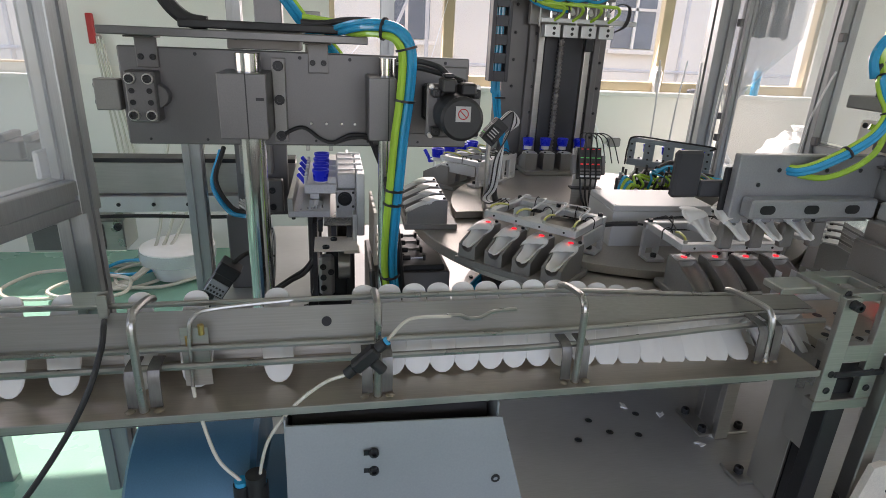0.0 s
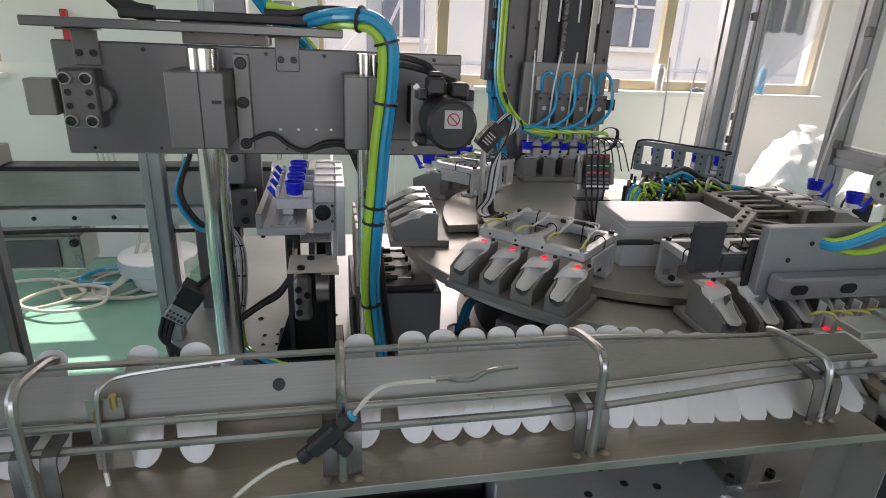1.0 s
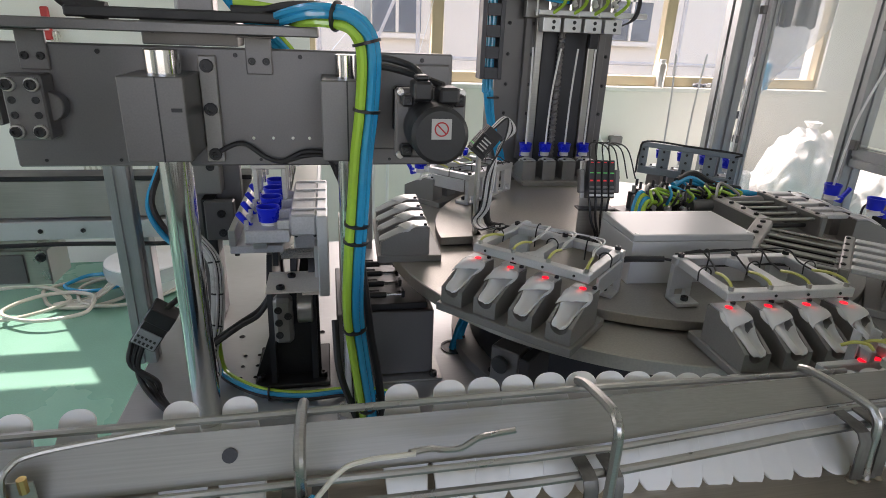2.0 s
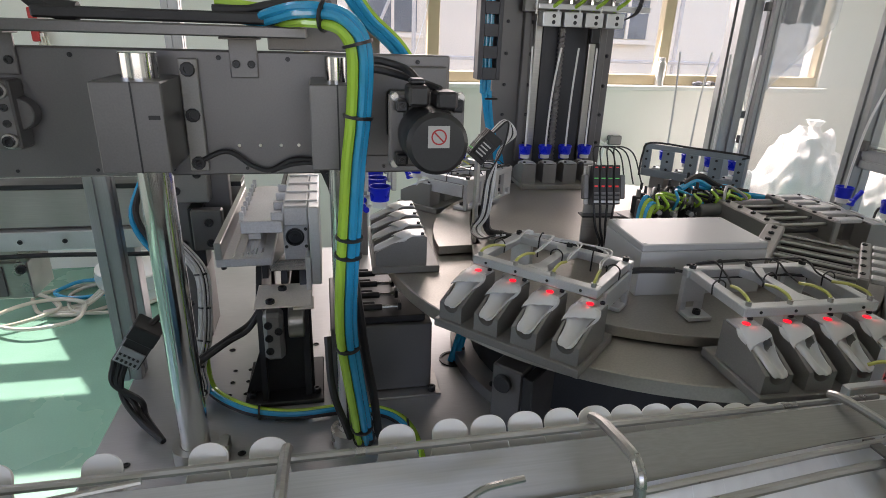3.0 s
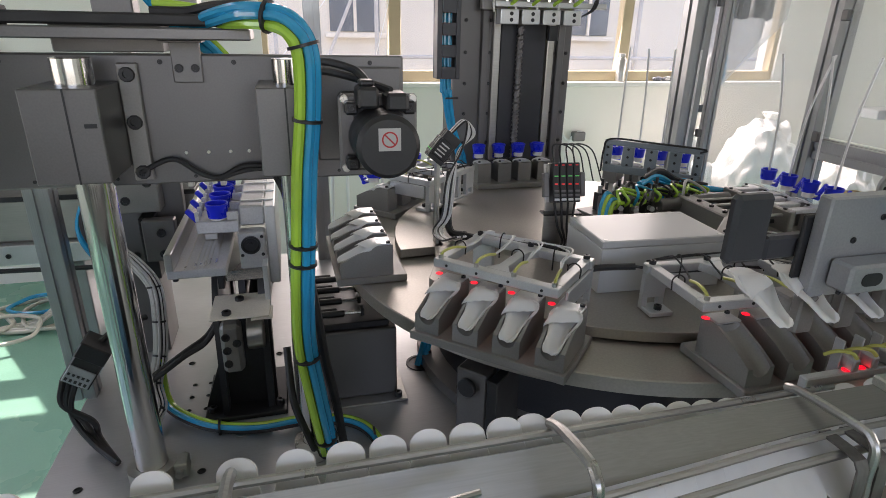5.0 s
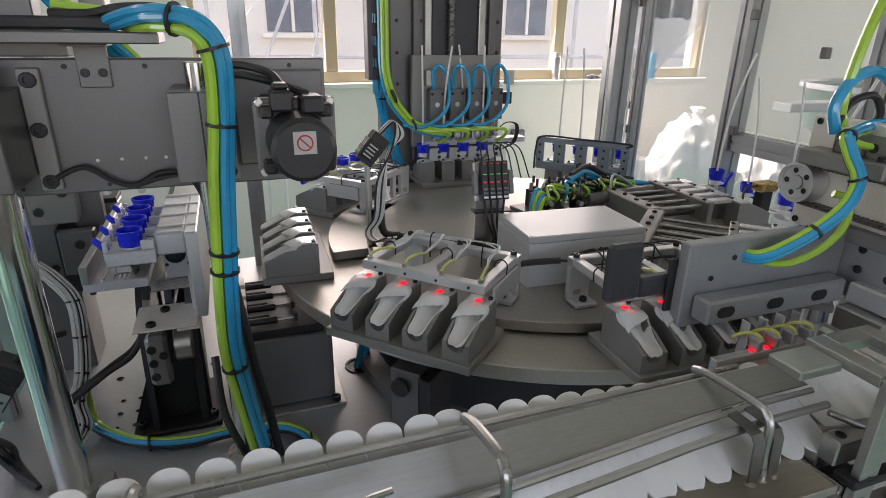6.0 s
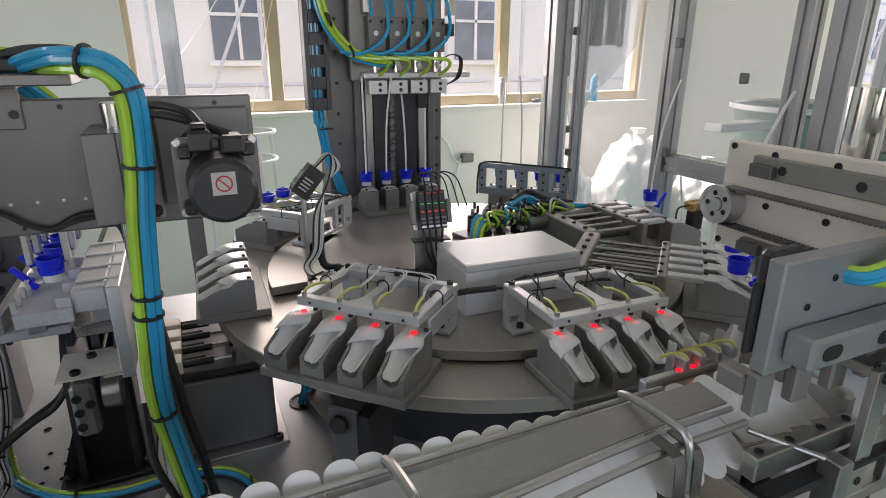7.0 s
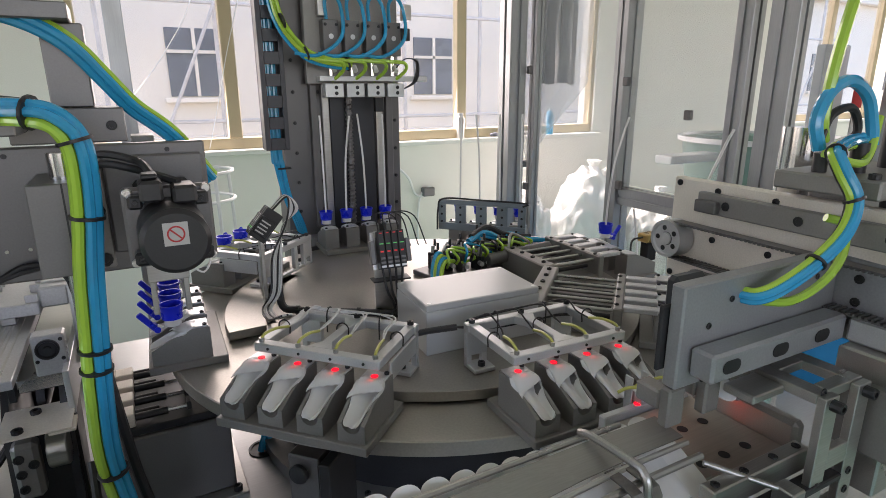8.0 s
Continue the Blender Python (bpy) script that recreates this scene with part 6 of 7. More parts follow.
part("lift_nut", rod((0.405, -0.02, 0.02), (0.405, -0.02, 0.05), 0.021, 6), STEEL, ar)
part("rod_seat", box(0.3605, 0.46, -0.045, 0.022, -0.02, -0.0005, 0.002), BLOCK, ar)
part("cylinder_top", box(0.30, 0.54, -0.05, 0.10, 0.085, 0.112, 0.003), BLOCK, ar)
screws(ar, [(0.32, -0.03, 0.112), (0.39, -0.03, 0.112), (0.47, -0.03, 0.112)], 0.008, 0.008, "z+")
part("fitting", rod((0.372, 0.02, 0.112), (0.372, 0.02, 0.155), 0.012, 14), BLACK, ar)
part("fitting", rod((0.33, 0.05, 0.112), (0.33, 0.05, 0.14), 0.010, 14), DARK, ar)
part("column", rod((0.48, 0.02, 0.112), (0.48, 0.02, 0.36), 0.022, 18), DARK, ar)
for i in range(4):
    part("lead", hose([(0.42, -0.035, 0.05 + 0.01 * i), (0.40, -0.05, 0.07), (0.375 - 0.01 * i, -0.055, 0.04 + 0.012 * i), (0.36, -0.05, -0.02)], 0.0022, 5), LIGHT_WIRE if i % 2 else RUBBER, ar)

# traverse plate with toothed belt
tp = tagged(new("traverse_unit"), "warm grey steel plate with a toothed belt, pulley and rail", "linear slide")
tp.matrix_basis = pose(1.13, 1.082, 1.418) @ pose(0, 0, 0, 0, 0, -2)
part("plate", box(0.0, 0.02, -0.95, 0.0, -0.20, 0.0, 0.003), TAN_STEEL, tp)
part("rail", box(-0.016, -0.0005, -0.95, -0.07, -0.055, -0.018, 0.002), BLOCK, tp)
screws(tp, [(-0.016, -0.13 - 0.13 * i, -0.036) for i in range(6)], 0.008, 0.001, "x-")
part("rail", box(-0.016, -0.0005, -0.95, -0.07, -0.194, -0.168, 0.002), BLOCK, tp)
part("pulley", lathe([(0, 0.036), (0.012, 0.036), (0.012, 0.032), (0.029, 0.032), (0.031, 0.036), (0.036, 0.036), (0.036, 0.0), (0, 0.0)], 32, pose(-0.002, -0.025, -0.115, 0, -90, 0)), ALU, tp)
part("pulley_hub", rod((-0.0346, -0.025, -0.115), (-0.0342, -0.025, -0.115), 0.013, 20), DARK, tp)
for i in range(5):
    a = i * 2 * math.pi / 5
    part("pulley_hole", rod((-0.0348, -0.025 + 0.021 * math.cos(a), -0.115 + 0.021 * math.sin(a)), (-0.0342, -0.025 + 0.021 * math.cos(a), -0.115 + 0.021 * math.sin(a)), 0.005, 12), DARK, tp)
for z in (-0.081, -0.152):
    belt = box(-0.03, -0.006, -0.95, -0.03, z - 0.0012, z + 0.0012, 0)
    sgn = -1 if z > -0.1 else 1
    for i in range(110):
        y = -0.05 - i * 0.008
        box(-0.03, -0.006, y - 0.002, y + 0.002, z + sgn * 0.0012, z + sgn * 0.004, 0, bm=belt)
    part("belt", belt, GREYPLATE, tp, "black toothed belt")
part("stop_block", box(-0.03, -0.0165, -0.12, -0.075, -0.052, -0.03, 0.002), GREYPLATE, tp)
part("stop_block", box(-0.03, -0.0165, -0.12, -0.075, -0.19, -0.17, 0.002), GREYPLATE, tp)
screws(tp, [(0, -0.1 - 0.11 * i, z) for i in range(7) for z in (-0.015, -0.105)] + [(0, -0.015, -0.01), (0, -0.012, -0.19)], 0.006, 0.003, "x-")
part("post", rod((0.10, -0.17, TT - 1.418 + 0.001), (0.10, -0.17, 0.1), 0.03, 28), CHROME, tp, "polished chromed post")
part("post_bracket", box(0.021, 0.14, -0.21, -0.13, -0.15, -0.06, 0.003), BLOCK, tp)

# ---------- valve cluster and cylinders on the far side ----------
vc = tagged(new("valve_cluster"), "cluster of air valves, fittings and tangled green and cyan hoses", "valve cluster")
vc.matrix_basis = pose(1.01, 1.66, PT) @ pose(0, 0, 0, 0, 0, 12)
part("valve_plate", box(-0.13, 0.2, -0.05, 0.09, 0.0, 0.014, 0.002), GREYPLATE, vc)
rv = random.Random(11)
for i in range(13):
    x, y = -0.11 + 0.024 * i, -0.03 + 0.09 * rv.random()
    hh = 0.035 + 0.03 * rv.random()
    v = part("valve", box(x - 0.009, x + 0.009, y - 0.013, y + 0.013, 0.0145, 0.0145 + hh, 0.002), BLACK if i % 3 else GREYPLATE, vc)
    part("fitting", rod((x, y, 0.0145 + hh), (x, y, 0.034 + hh), 0.006, 10), WIRE if i % 2 else BLACK, v)
    part("fitting", rod((x, y - 0.013, 0.035), (x - 0.01, y - 0.035, 0.037), 0.0065, 10), ALU, v)
    part("screw_knob", rod((x + 0.01, y + 0.004, 0.03 + hh), (x + 0.012, y + 0.006, 0.05 + hh), 0.004, 8), BLACK, v)
for i in range(20):
    x, y = -0.12 + 0.0145 * i, -0.05 + 0.06 * rv.random()
    part("hose", hose([(x, y, 0.05), (x - 0.01, y - 0.02, 0.065 + 0.02 * rv.random()), (x + 0.05 * rv.random(), y + 0.02, 0.075 + 0.02 * rv.random()), (x + 0.1, y + 0.0, 0.06), (x + 0.12 - 0.1 * rv.random(), y + 0.02, 0.045)], 0.004, 7), (GREEN_TUBE, RUBBER, WIRE, GREEN_TUBE, RUBBER, CYAN_TUBE, BLACK)[i % 7], vc)
for i in range(4):
    part("hose", hose([(-0.09, -0.04 + 0.01 * i, 0.06), (-0.14, -0.06 + 0.01 * i, 0.07 + 0.006 * i), (-0.175, -0.09 + 0.012 * i, 0.04), (-0.18, -0.13 + 0.012 * i, 0.006)], 0.006, 7), CYAN_TUBE if i % 2 else GREEN_TUBE, vc)
part("hose", hose([(0.0, 0.0, 0.09), (0.08, 0.02, 0.10), (0.15, 0.01, 0.07), (0.24, -0.02, 0.06), (0.3, -0.04, 0.05)], 0.009, 8), CYAN_TUBE, vc)
part("hose", hose([(0.02, 0.01, 0.10), (0.1, 0.03, 0.112), (0.17, 0.02, 0.08), (0.25, -0.01, 0.065)], 0.008, 8), RUBBER, vc)
part("side_cylinder", rod((0.02, -0.055, 0.045), (0.26, -0.075, 0.045), 0.017, 16, 0.002), GREYPLATE, vc)
vp = tagged(new("clamp_plate"), "pale steel clamp plate with slots before the tubed nests", "clamp plate")
vp.matrix_basis = at_station(STATIONS[5]) @ pose(0.50, 0, DT + 0.064)
part("bottom_bar", box(-0.008, 0.0, -0.15, 0.15, 0.0, 0.025, 0.002), BLUEGREY, vp)
part("top_bar", box(-0.008, 0.0, -0.15, 0.15, 0.088, 0.105, 0.002), BLUEGREY, vp)
for j in range(5):
    y0, y1 = max(-0.15, (j - 2) * PITCH - 0.0185), min(0.15, (j - 2) * PITCH + 0.0185)
    part("web", box(-0.008, 0.0, y0, y1, 0.0252, 0.0878, 0.001), BLUEGREY, vp)
    screws(vp, [(-0.0085, (y0 + y1) / 2, z) for z in (0.03, 0.055, 0.08)], 0.004, 0.002, "x-")
part("cable", hose([(-0.01, -0.14, 0.095), (-0.012, -0.15, 0.107), (-0.01, 0.0, 0.109), (-0.01, 0.13, 0.108), (-0.012, 0.15, 0.07), (-0.014, 0.152, 0.0)], 0.0032, 7), RUBBER, vp)
part("leg", box(-0.03, -0.0085, -0.02, 0.02, PT - DT - 0.0635, -0.0005, 0.002), STEEL, vp)


def cylinder_pack(m, label):
    c = tagged(new("cylinder_pack"), label, "cylinder pack", "air cylinder packs")
    c.matrix_basis = m
    part("rear_block", box(0.26, 0.30, -0.13, 0.13, 0.001, 0.066, 0.003), BLOCK, c)
    part("front_block", box(0.446, 0.465, -0.125, 0.125, 0.001, 0.066, 0.003), BLOCK, c)
    part("bed", box(0.26, 0.465, -0.12, 0.12, -0.001 + 0.002, 0.012, 0.001), BLOCK, c)
    for i in range(5):
        y = -0.1 + 0.05 * i
        part("guide_rod", rod((0.30, y, 0.052), (0.446, y, 0.052), 0.0042, 12), ROD, c)
        part("guide_rod", rod((0.30, y + 0.018, 0.03), (0.44, y + 0.018, 0.03), 0.006, 12), DARK, c)
        part("jaw", box(0.466, 0.535, y - 0.012, y + 0.012, 0.055, 0.066, 0.002), WORN, c)
    screws(c, [(0.28, -0.1 + 0.05 * i, 0.066) for i in range(5)], 0.006, 0.005, "z+")
    screws(c, [(0.452, -0.1 + 0.05 * i, 0.066) for i in range(5)], 0.005, 0.003, "z+")
    return c


cylinder_pack(at_station(STATIONS[7], PT) @ pose(0.012, -0.03, 0), "row of slim guide rods between two steel blocks")
cylinder_pack(at_station(STATIONS[6], PT) @ pose(0.0, 0, 0), "row of slim guide rods and jaws by the outlet nests")

# ---------- things round the machine ----------
def crumpled(rx, ry, rz, seed, amount=0.18, sub=3, flat=True):
    b = bmesh.new()
    bmesh.ops.create_icosphere(b, subdivisions=sub, radius=1)
    for v in b.verts:
        d = 1 + amount * noise.noise(v.co * 2.3 + Vector((seed, 0, 0))) + amount * 0.6 * noise.noise(v.co * 6 + Vector((0, seed, 0)))
        v.co = Vector((v.co.x * rx * d, v.co.y * ry * d, v.co.z * rz * d))
        if flat and v.co.z < -rz * 0.85:
            v.co.z = -rz * 0.85
    return b


def sack(m, rx, ry, rz, seed, label):
    s = thing("plastic_bag", label, "bag", m, "plastic bags on the floor")
    part("bulk", crumpled(rx, ry, rz, seed, 0.15, 5), BAG, s)
    knot = lathe([(0.09, -0.03), (0.05, 0.02), (0.03, 0.05), (0.05, 0.09), (0.03, 0.095), (0.0, 0.05)], 10, pose(0.02, 0, rz * 0.93))
    for v in knot.verts:
        v.co += Vector((noise.noise(v.co * 30), noise.noise(v.co * 31 + Vector((3, 0, 0))), 0)) * 0.025
    part("neck", knot, BAG, s)
    return s


sack(pose(2.66, 3.62, FL + 0.40), 0.20, 0.18, 0.47, 1.0, "sunlit white plastic bag standing full by the wall")
sack(pose(3.26, 3.62, FL + 0.46), 0.30, 0.26, 0.54, 4.0, "large sunlit white plastic bag standing full by the wall")
sack(pose(3.75, 3.4, FL + 0.36), 0.28, 0.25, 0.42, 7.0, "white plastic bag slumped on the floor")
fm = thing("hanging_film", "clear hazy plastic film hanging in the frame", "plastic film", pose(1.86, 2.36, 1.28))
b = bmesh.new()
rows = []
for i in range(15):
    z = 0.75 * i / 14
    w = 0.02 + 0.5 * min(1, z / 0.33)
    rows.append([b.verts.new((-0.14 + w * 0.9 * (k / 12 - 0.3), 0.03 * noise.noise(Vector((k * 0.35, i * 0.3, 2))), z)) for k in range(13)])
for r, s in zip(rows, rows[1:]):
    for k in range(12):
        b.faces.new((r[k], r[k + 1], s[k + 1], s[k]))
part("sheet", b, FILM, fm)
part("tip", box(-0.17, -0.13, -0.01, 0.01, -0.03, 0.0, 0.004), SACK, fm)
gs = thing("hanging_sack", "dark grey plastic sack hanging from the guard frame", "sack", pose(1.79, 2.30, 1.60))
b = bmesh.new()
rows = []
for i in range(10):
    rows.append([b.verts.new((0.01 + 0.19 * (k / 10 - 0.5), 0.02 * noise.noise(Vector((k * 0.6, i * 0.25, 9))) - 0.02, 0.6 * i / 9 + 0.02 * noise.noise(Vector((k * 0.5, 3, 1))) * (i == 0))) for k in range(11)])
for r, s in zip(rows, rows[1:]):
    for k in range(10):
        b.faces.new((r[k], r[k + 1], s[k + 1], s[k]))
part("sheet", b, SACK, gs)
for i, (x, col, hh) in enumerate(((3.16, WIRE, 0.19), (3.28, CYAN_TUBE, 0.2))):
    c = thing("spray_can", "spray can standing on the window sill", "spray can", pose(x, NY - 0.035, 1.21))
    part("can", lathe([(0, 0), (0.03, 0), (0.03, hh - 0.03), (0.02, hh - 0.01), (0, hh - 0.01)], 18), col, c)
    part("nozzle", rod((0, 0, hh - 0.01), (0, 0, hh + 0.01), 0.012, 12), WHITE, c)
c = thing("flask", "brushed steel flask standing on the window sill", "flask", pose(2.43, NY - 0.03, 1.21))
part("body", lathe([(0, 0), (0.032, 0), (0.032, 0.15), (0.022, 0.165), (0, 0.165)], 18), STEEL, c)
part("lid", lathe([(0, 0.166), (0.022, 0.166), (0.022, 0.19), (0, 0.19)], 18), WIRE, c)
for i in range(9):
    g = thing("work_glove", "crumpled grey glove lying on the window sill", "glove", pose(2.72 + 0.048 * i + 0.03 * (i % 2), NY - 0.02, 1.226), "clutter on the sill")
    part("palm", crumpled(0.035, 0.02, 0.018, 20 + i, 0.4, 2), (SACK, WIRE, BLACK, RUBBER, LABEL_RED)[i % 5] if i != 4 else LABEL_RED, g)
    part("cuff", crumpled(0.016, 0.016, 0.014, 40 + i, 0.3, 2, False), SACK, g)
    g.children[1].location = (0.03, 0, 0.002)
pw = thing("power_lead", "white power lead with an adapter looped on the wall", "cable", pose(0.15, NY - 0.02, 1.56) @ Matrix.Diagonal((1.22, 1, 1.22, 1)) @ pose(-0.15, 0, -1.56))
part("cord", hose([(1.58, 0, 1.13), (1.66, 0, 1.05), (1.70, 0, 0.955), (1.76, 0, 0.93), (1.83, 0, 0.95), (1.80, 0, 0.985), (1.74, 0, 0.93), (1.72, 0, 0.80), (1.72, 0, 0.62), (1.73, 0, 0.3)], 0.008, 7), WHITE, pw)
part("adapter", box(1.75, 1.83, -0.03, 0.02, 0.93, 0.985, 0.006), GREYPLATE, pw)
wr = thing("wire_stay", "thin white wire stretched across the window", "wire", pose(0, NY + 0.012, 0))
part("wire", hose([(0.64, 0, 1.22), (0.72, 0, 1.5), (0.80, 0, 1.8), (0.92, 0, 2.2), (1.1, 0, 2.9)], 0.003, 5), WHITE, wr)
part("wire", hose([(0.0, 0, 1.25), (0.22, 0, 1.5), (0.46, 0, 1.8), (0.65, 0, 2.15), (0.85, 0, 2.9)], 0.003, 5), WHITE, wr)

# bowl feeder and column beyond the guard
bf = tagged(new("bowl_feeder"), "vibratory bowl feeder with a green inner coating on a stand", "bowl feeder")
bf.matrix_basis = pose(3.25, 2.3, FL)
part("bowl", lathe([(0, 1.12), (0.30, 1.12), (0.36, 1.30), (0.40, 1.31), (0.40, 1.30), (0.37, 1.10), (0.30, 1.05), (0, 1.05)], 40), BOWL_GREEN, bf)
part("rim", lathe([(0.40, 1.30), (0.425, 1.30), (0.425, 1.325), (0.40, 1.325), (0.40, 1.30)], 40), ALU, bf)
part("drum", lathe([(0, 0.75), (0.3, 0.75), (0.3, 1.0495), (0, 1.0495)], 40), FABRIC_BLUE, bf)
part("stand", box(-0.3, 0.3, -0.3, 0.3, 0.001, 0.7495, 0.01), GREY_SHEET, bf)
part("outlet_chute", box(-0.75, -0.40, -0.05, 0.05, 1.22, 1.26, 0.004), ALU, bf)
mc = tagged(new("side_machine"), "grey assembly machine column with steel canister", "machine")
mc.matrix_basis = pose(2.95, 1.55, FL)
part("cabinet", box(-0.25, 0.9, -0.5, 0.4, 0.001, 1.0, 0.01), GREY_SHEET, mc)
part("column", box(0.0, 0.08, 0.0, 0.06, 1.001, 2.2, 0.003), PROFILE, mc)
part("column", box(0.5, 0.56, 0.1, 0.16, 1.001, 2.2, 0.003), GREYPLATE, mc)
part("canister", lathe([(0, 1.62), (0.07, 1.62), (0.07, 1.80), (0.05, 1.82), (0, 1.82)], 24, pose(0.28, 0.0, 0)), SHEET, mc)
part("canister_rod", rod((0.28, 0, 1.001), (0.28, 0, 1.62), 0.012, 12), STEEL, mc)
part("signal_light", rod((-0.1, 0.1, 1.5), (-0.1, 0.1, 1.58), 0.018, 16), LABEL_RED, mc)
part("light_post", rod((-0.1, 0.1, 1.001), (-0.1, 0.1, 1.5), 0.012, 12), STEEL, mc)
part("panel", box(-0.2, -0.02, 0.2, 0.24, 1.3, 1.75, 0.004), GREY_SHEET, mc)
cr = thing("crate", "bright blue plastic crate beside the machine", "crate", pose(2.15, 1.15, FL))
part("shell", box(-0.2, 0.2, -0.3, 0.3, 0.001, 0.9, 0.02), FABRIC_BLUE, cr)
part("rim", box(-0.22, 0.22, -0.32, 0.32, 0.9005, 0.94, 0.01), FABRIC_BLUE, cr)
lmp = thing("work_light", "small brass-headed work light with looped black lead", "lamp", pose(1.55, 1.50, PT))
part("head", box(-0.03, 0.03, -0.02, 0.02, 0.06, 0.085, 0.003), BRASS, lmp)
part("stem", box(-0.02, 0.02, -0.015, 0.015, 0.001, 0.0595, 0.003), DARK, lmp)
part("lead", hose([(-0.03, 0, 0.075), (-0.07, 0, 0.07), (-0.08, -0.01, 0.03), (-0.05, -0.02, -0.01), (-0.02, -0.03, 0.0)], 0.003, 6), RUBBER, lmp)

# floor clutter behind on the west side
tub = thing("white_tub", "white plastic tub wrapped in clear film on the floor", "tub", pose(-1.0, 3.7, FL) @ Matrix.Diagonal((0.62, 0.62, 0.62, 1)))
part("tub_wall", lathe([(0, 0.02), (0.24, 0.02), (0.33, 0.3), (0.36, 0.32), (0.36, 0.34), (0.3, 0.36), (0, 0.40)], 32), WHITE, tub)
part("film", lathe([(0.362, 0.2), (0.372, 0.26), (0.366, 0.33), (0.362, 0.33)], 32), FILM, tub)
coil = thing("hose_coil", "tangled coil of clear yellowish hose on the green floor", "hose coil", pose(-1.45, 3.6, FL + 0.012))
rc = random.Random(5)
for k in range(5):
    cx, cy, r0 = rc.uniform(-0.25, 0.35), rc.uniform(-0.3, 0.2), rc.uniform(0.14, 0.28)
    part("hose", hose([(cx + r0 * (1 + 0.12 * math.sin(3 * a + k)) * math.cos(a), cy + r0 * math.sin(a) * 0.8, 0.004 + 0.01 * k) for a in [i * 2 * math.pi / 9 for i in range(12)]], 0.011, 7), CLEAR_TUBE if k != 3 else CYAN_TUBE, coil)
for k in range(3):
    part("hose", hose([(0.5 + 0.1 * k, 0.25, 1.1), (0.42 + 0.1 * k, 0.15, 0.7), (0.35 + 0.05 * k, 0.05, 0.25), (0.2, -0.05 * k, 0.03), (0.0, -0.1, 0.015)], 0.01, 7), CLEAR_TUBE, coil)
hk = thing("hanging_hoses", "red-handled pliers and pale hoses hanging on the wall", "hoses", pose(-1.46, NY - 0.03, -0.62))
part("grip", box(-0.03, 0.01, -0.03, 0.0, 2.02, 2.2, 0.006), LABEL_RED, hk)
for k in range(4):
    part("hose", hose([(0.0 + 0.015 * k, -0.02, 2.05), (0.02 + 0.02 * k, -0.03, 1.8), (0.04 + 0.03 * k, -0.03, 1.45), (0.06 + 0.03 * k, -0.03, 1.1), (0.05, -0.03, 0.95)], 0.006, 6), CLEAR_TUBE, hk)
part("hook", box(-0.01, 0.03, -0.02, 0.03, 2.04, 2.07, 0.004), STEEL, hk)
stool = thing("wire_stool", "white wire frame stool behind the machine", "stool", pose(0.44, 3.0, FL - 0.04))
for r, z in ((0.15, 1.28), (0.15, 1.16), (0.17, 0.6)):
    part("ring", hose([(r * math.cos(a), r * math.sin(a), z) for a in [i * math.pi / 8 for i in range(17)]], 0.008, 6, 2), WHITE, stool)
for i in range(4):
    a = i * math.pi / 2 + 0.4
    part("leg", rod((0.15 * math.cos(a), 0.15 * math.sin(a), 1.28), (0.2 * math.cos(a), 0.2 * math.sin(a), 0.001), 0.008, 8), WHITE, stool)

# scraps on the table
for i, (x, y, r) in enumerate(((0.72, 0.98, 20), (0.80, 0.90, 70), (0.77, 0.88, 130), (0.84, 0.93, 10), (0.10, 1.42, 40), (0.66, 1.02, 80))):
    s = thing("plastic_scrap", "torn scrap of white plastic on the table", "scrap", pose(x, y, TT + 0.0005, 0, 0, r), "scraps on the table",
              prism([(0, 0), (0.016, 0.003), (0.022, 0.012), (0.012, 0.009), (0.006, 0.016), (0.002, 0.008)], 0.003), WHITE)
tb = thing("table_stud", "black socket screw with washer on the table", "bolt", pose(-0.022, 1.40, TT))
part("washer", lathe([(0.0, 0.0005), (0.016, 0.0005), (0.016, 0.003), (0, 0.003)], 20), STEEL, tb)
part("screw", rod((0, 0, 0.003), (0, 0, 0.018), 0.009, 14, 0.001), DARK, tb)

th = thing("air_hose", "cyan air hoses passing through the hole in the table", "hose")
for i in range(2):
    part("hose", hose([(0.385 + 0.014 * i, 1.565, TT + 0.003), (0.395 + 0.014 * i, 1.57, TT + 0.03), (0.42 + 0.014 * i, 1.60, TT + 0.07), (0.47 + 0.012 * i, 1.62, TT + 0.10), (0.52, 1.64, TT + 0.11)], 0.008, 8), CYAN_TUBE, th)

# ---------- products in the nests and on the conveyor ----------
IN_NEST = "translucent white moulded mouthpiece lying in its nest"
TUBE0 = None


def tube(m, bend):
    """A thin white dip tube, 0.34 long, standing in a cap."""
    t = thing("dip_tube", "thin white plastic dip tube standing in a blue cap", "tube", m, "dip tubes")
    part("tube_wall", hose([(0, 0, 0), (bend * 0.1, 0, 0.09), (bend * 0.5, 0, 0.2), (bend * 1.5, 0, 0.3), (bend * 2.0, 0, 0.34)], 0.0032, 7), WHITE, t)
    return t


nested = []      # (object, station number, slot, height, radial shift)
for k in (1, 2, 3, 4, 5, 6):
    for j in range(4):
        nested.append((mouthpiece(slot_pose(STATIONS[k], j, MZ, MX), IN_NEST, "mouthpieces in the dial"), k, j, MZ, MX))
for k in (3, 4, 5, 6):
    for j in range(4):
        if k == 6 and j != 2:
            continue
        nested.append((cap(slot_pose(STATIONS[k], j, BZ + 0.016, 0.042)), k, j, BZ + 0.016, 0.042))
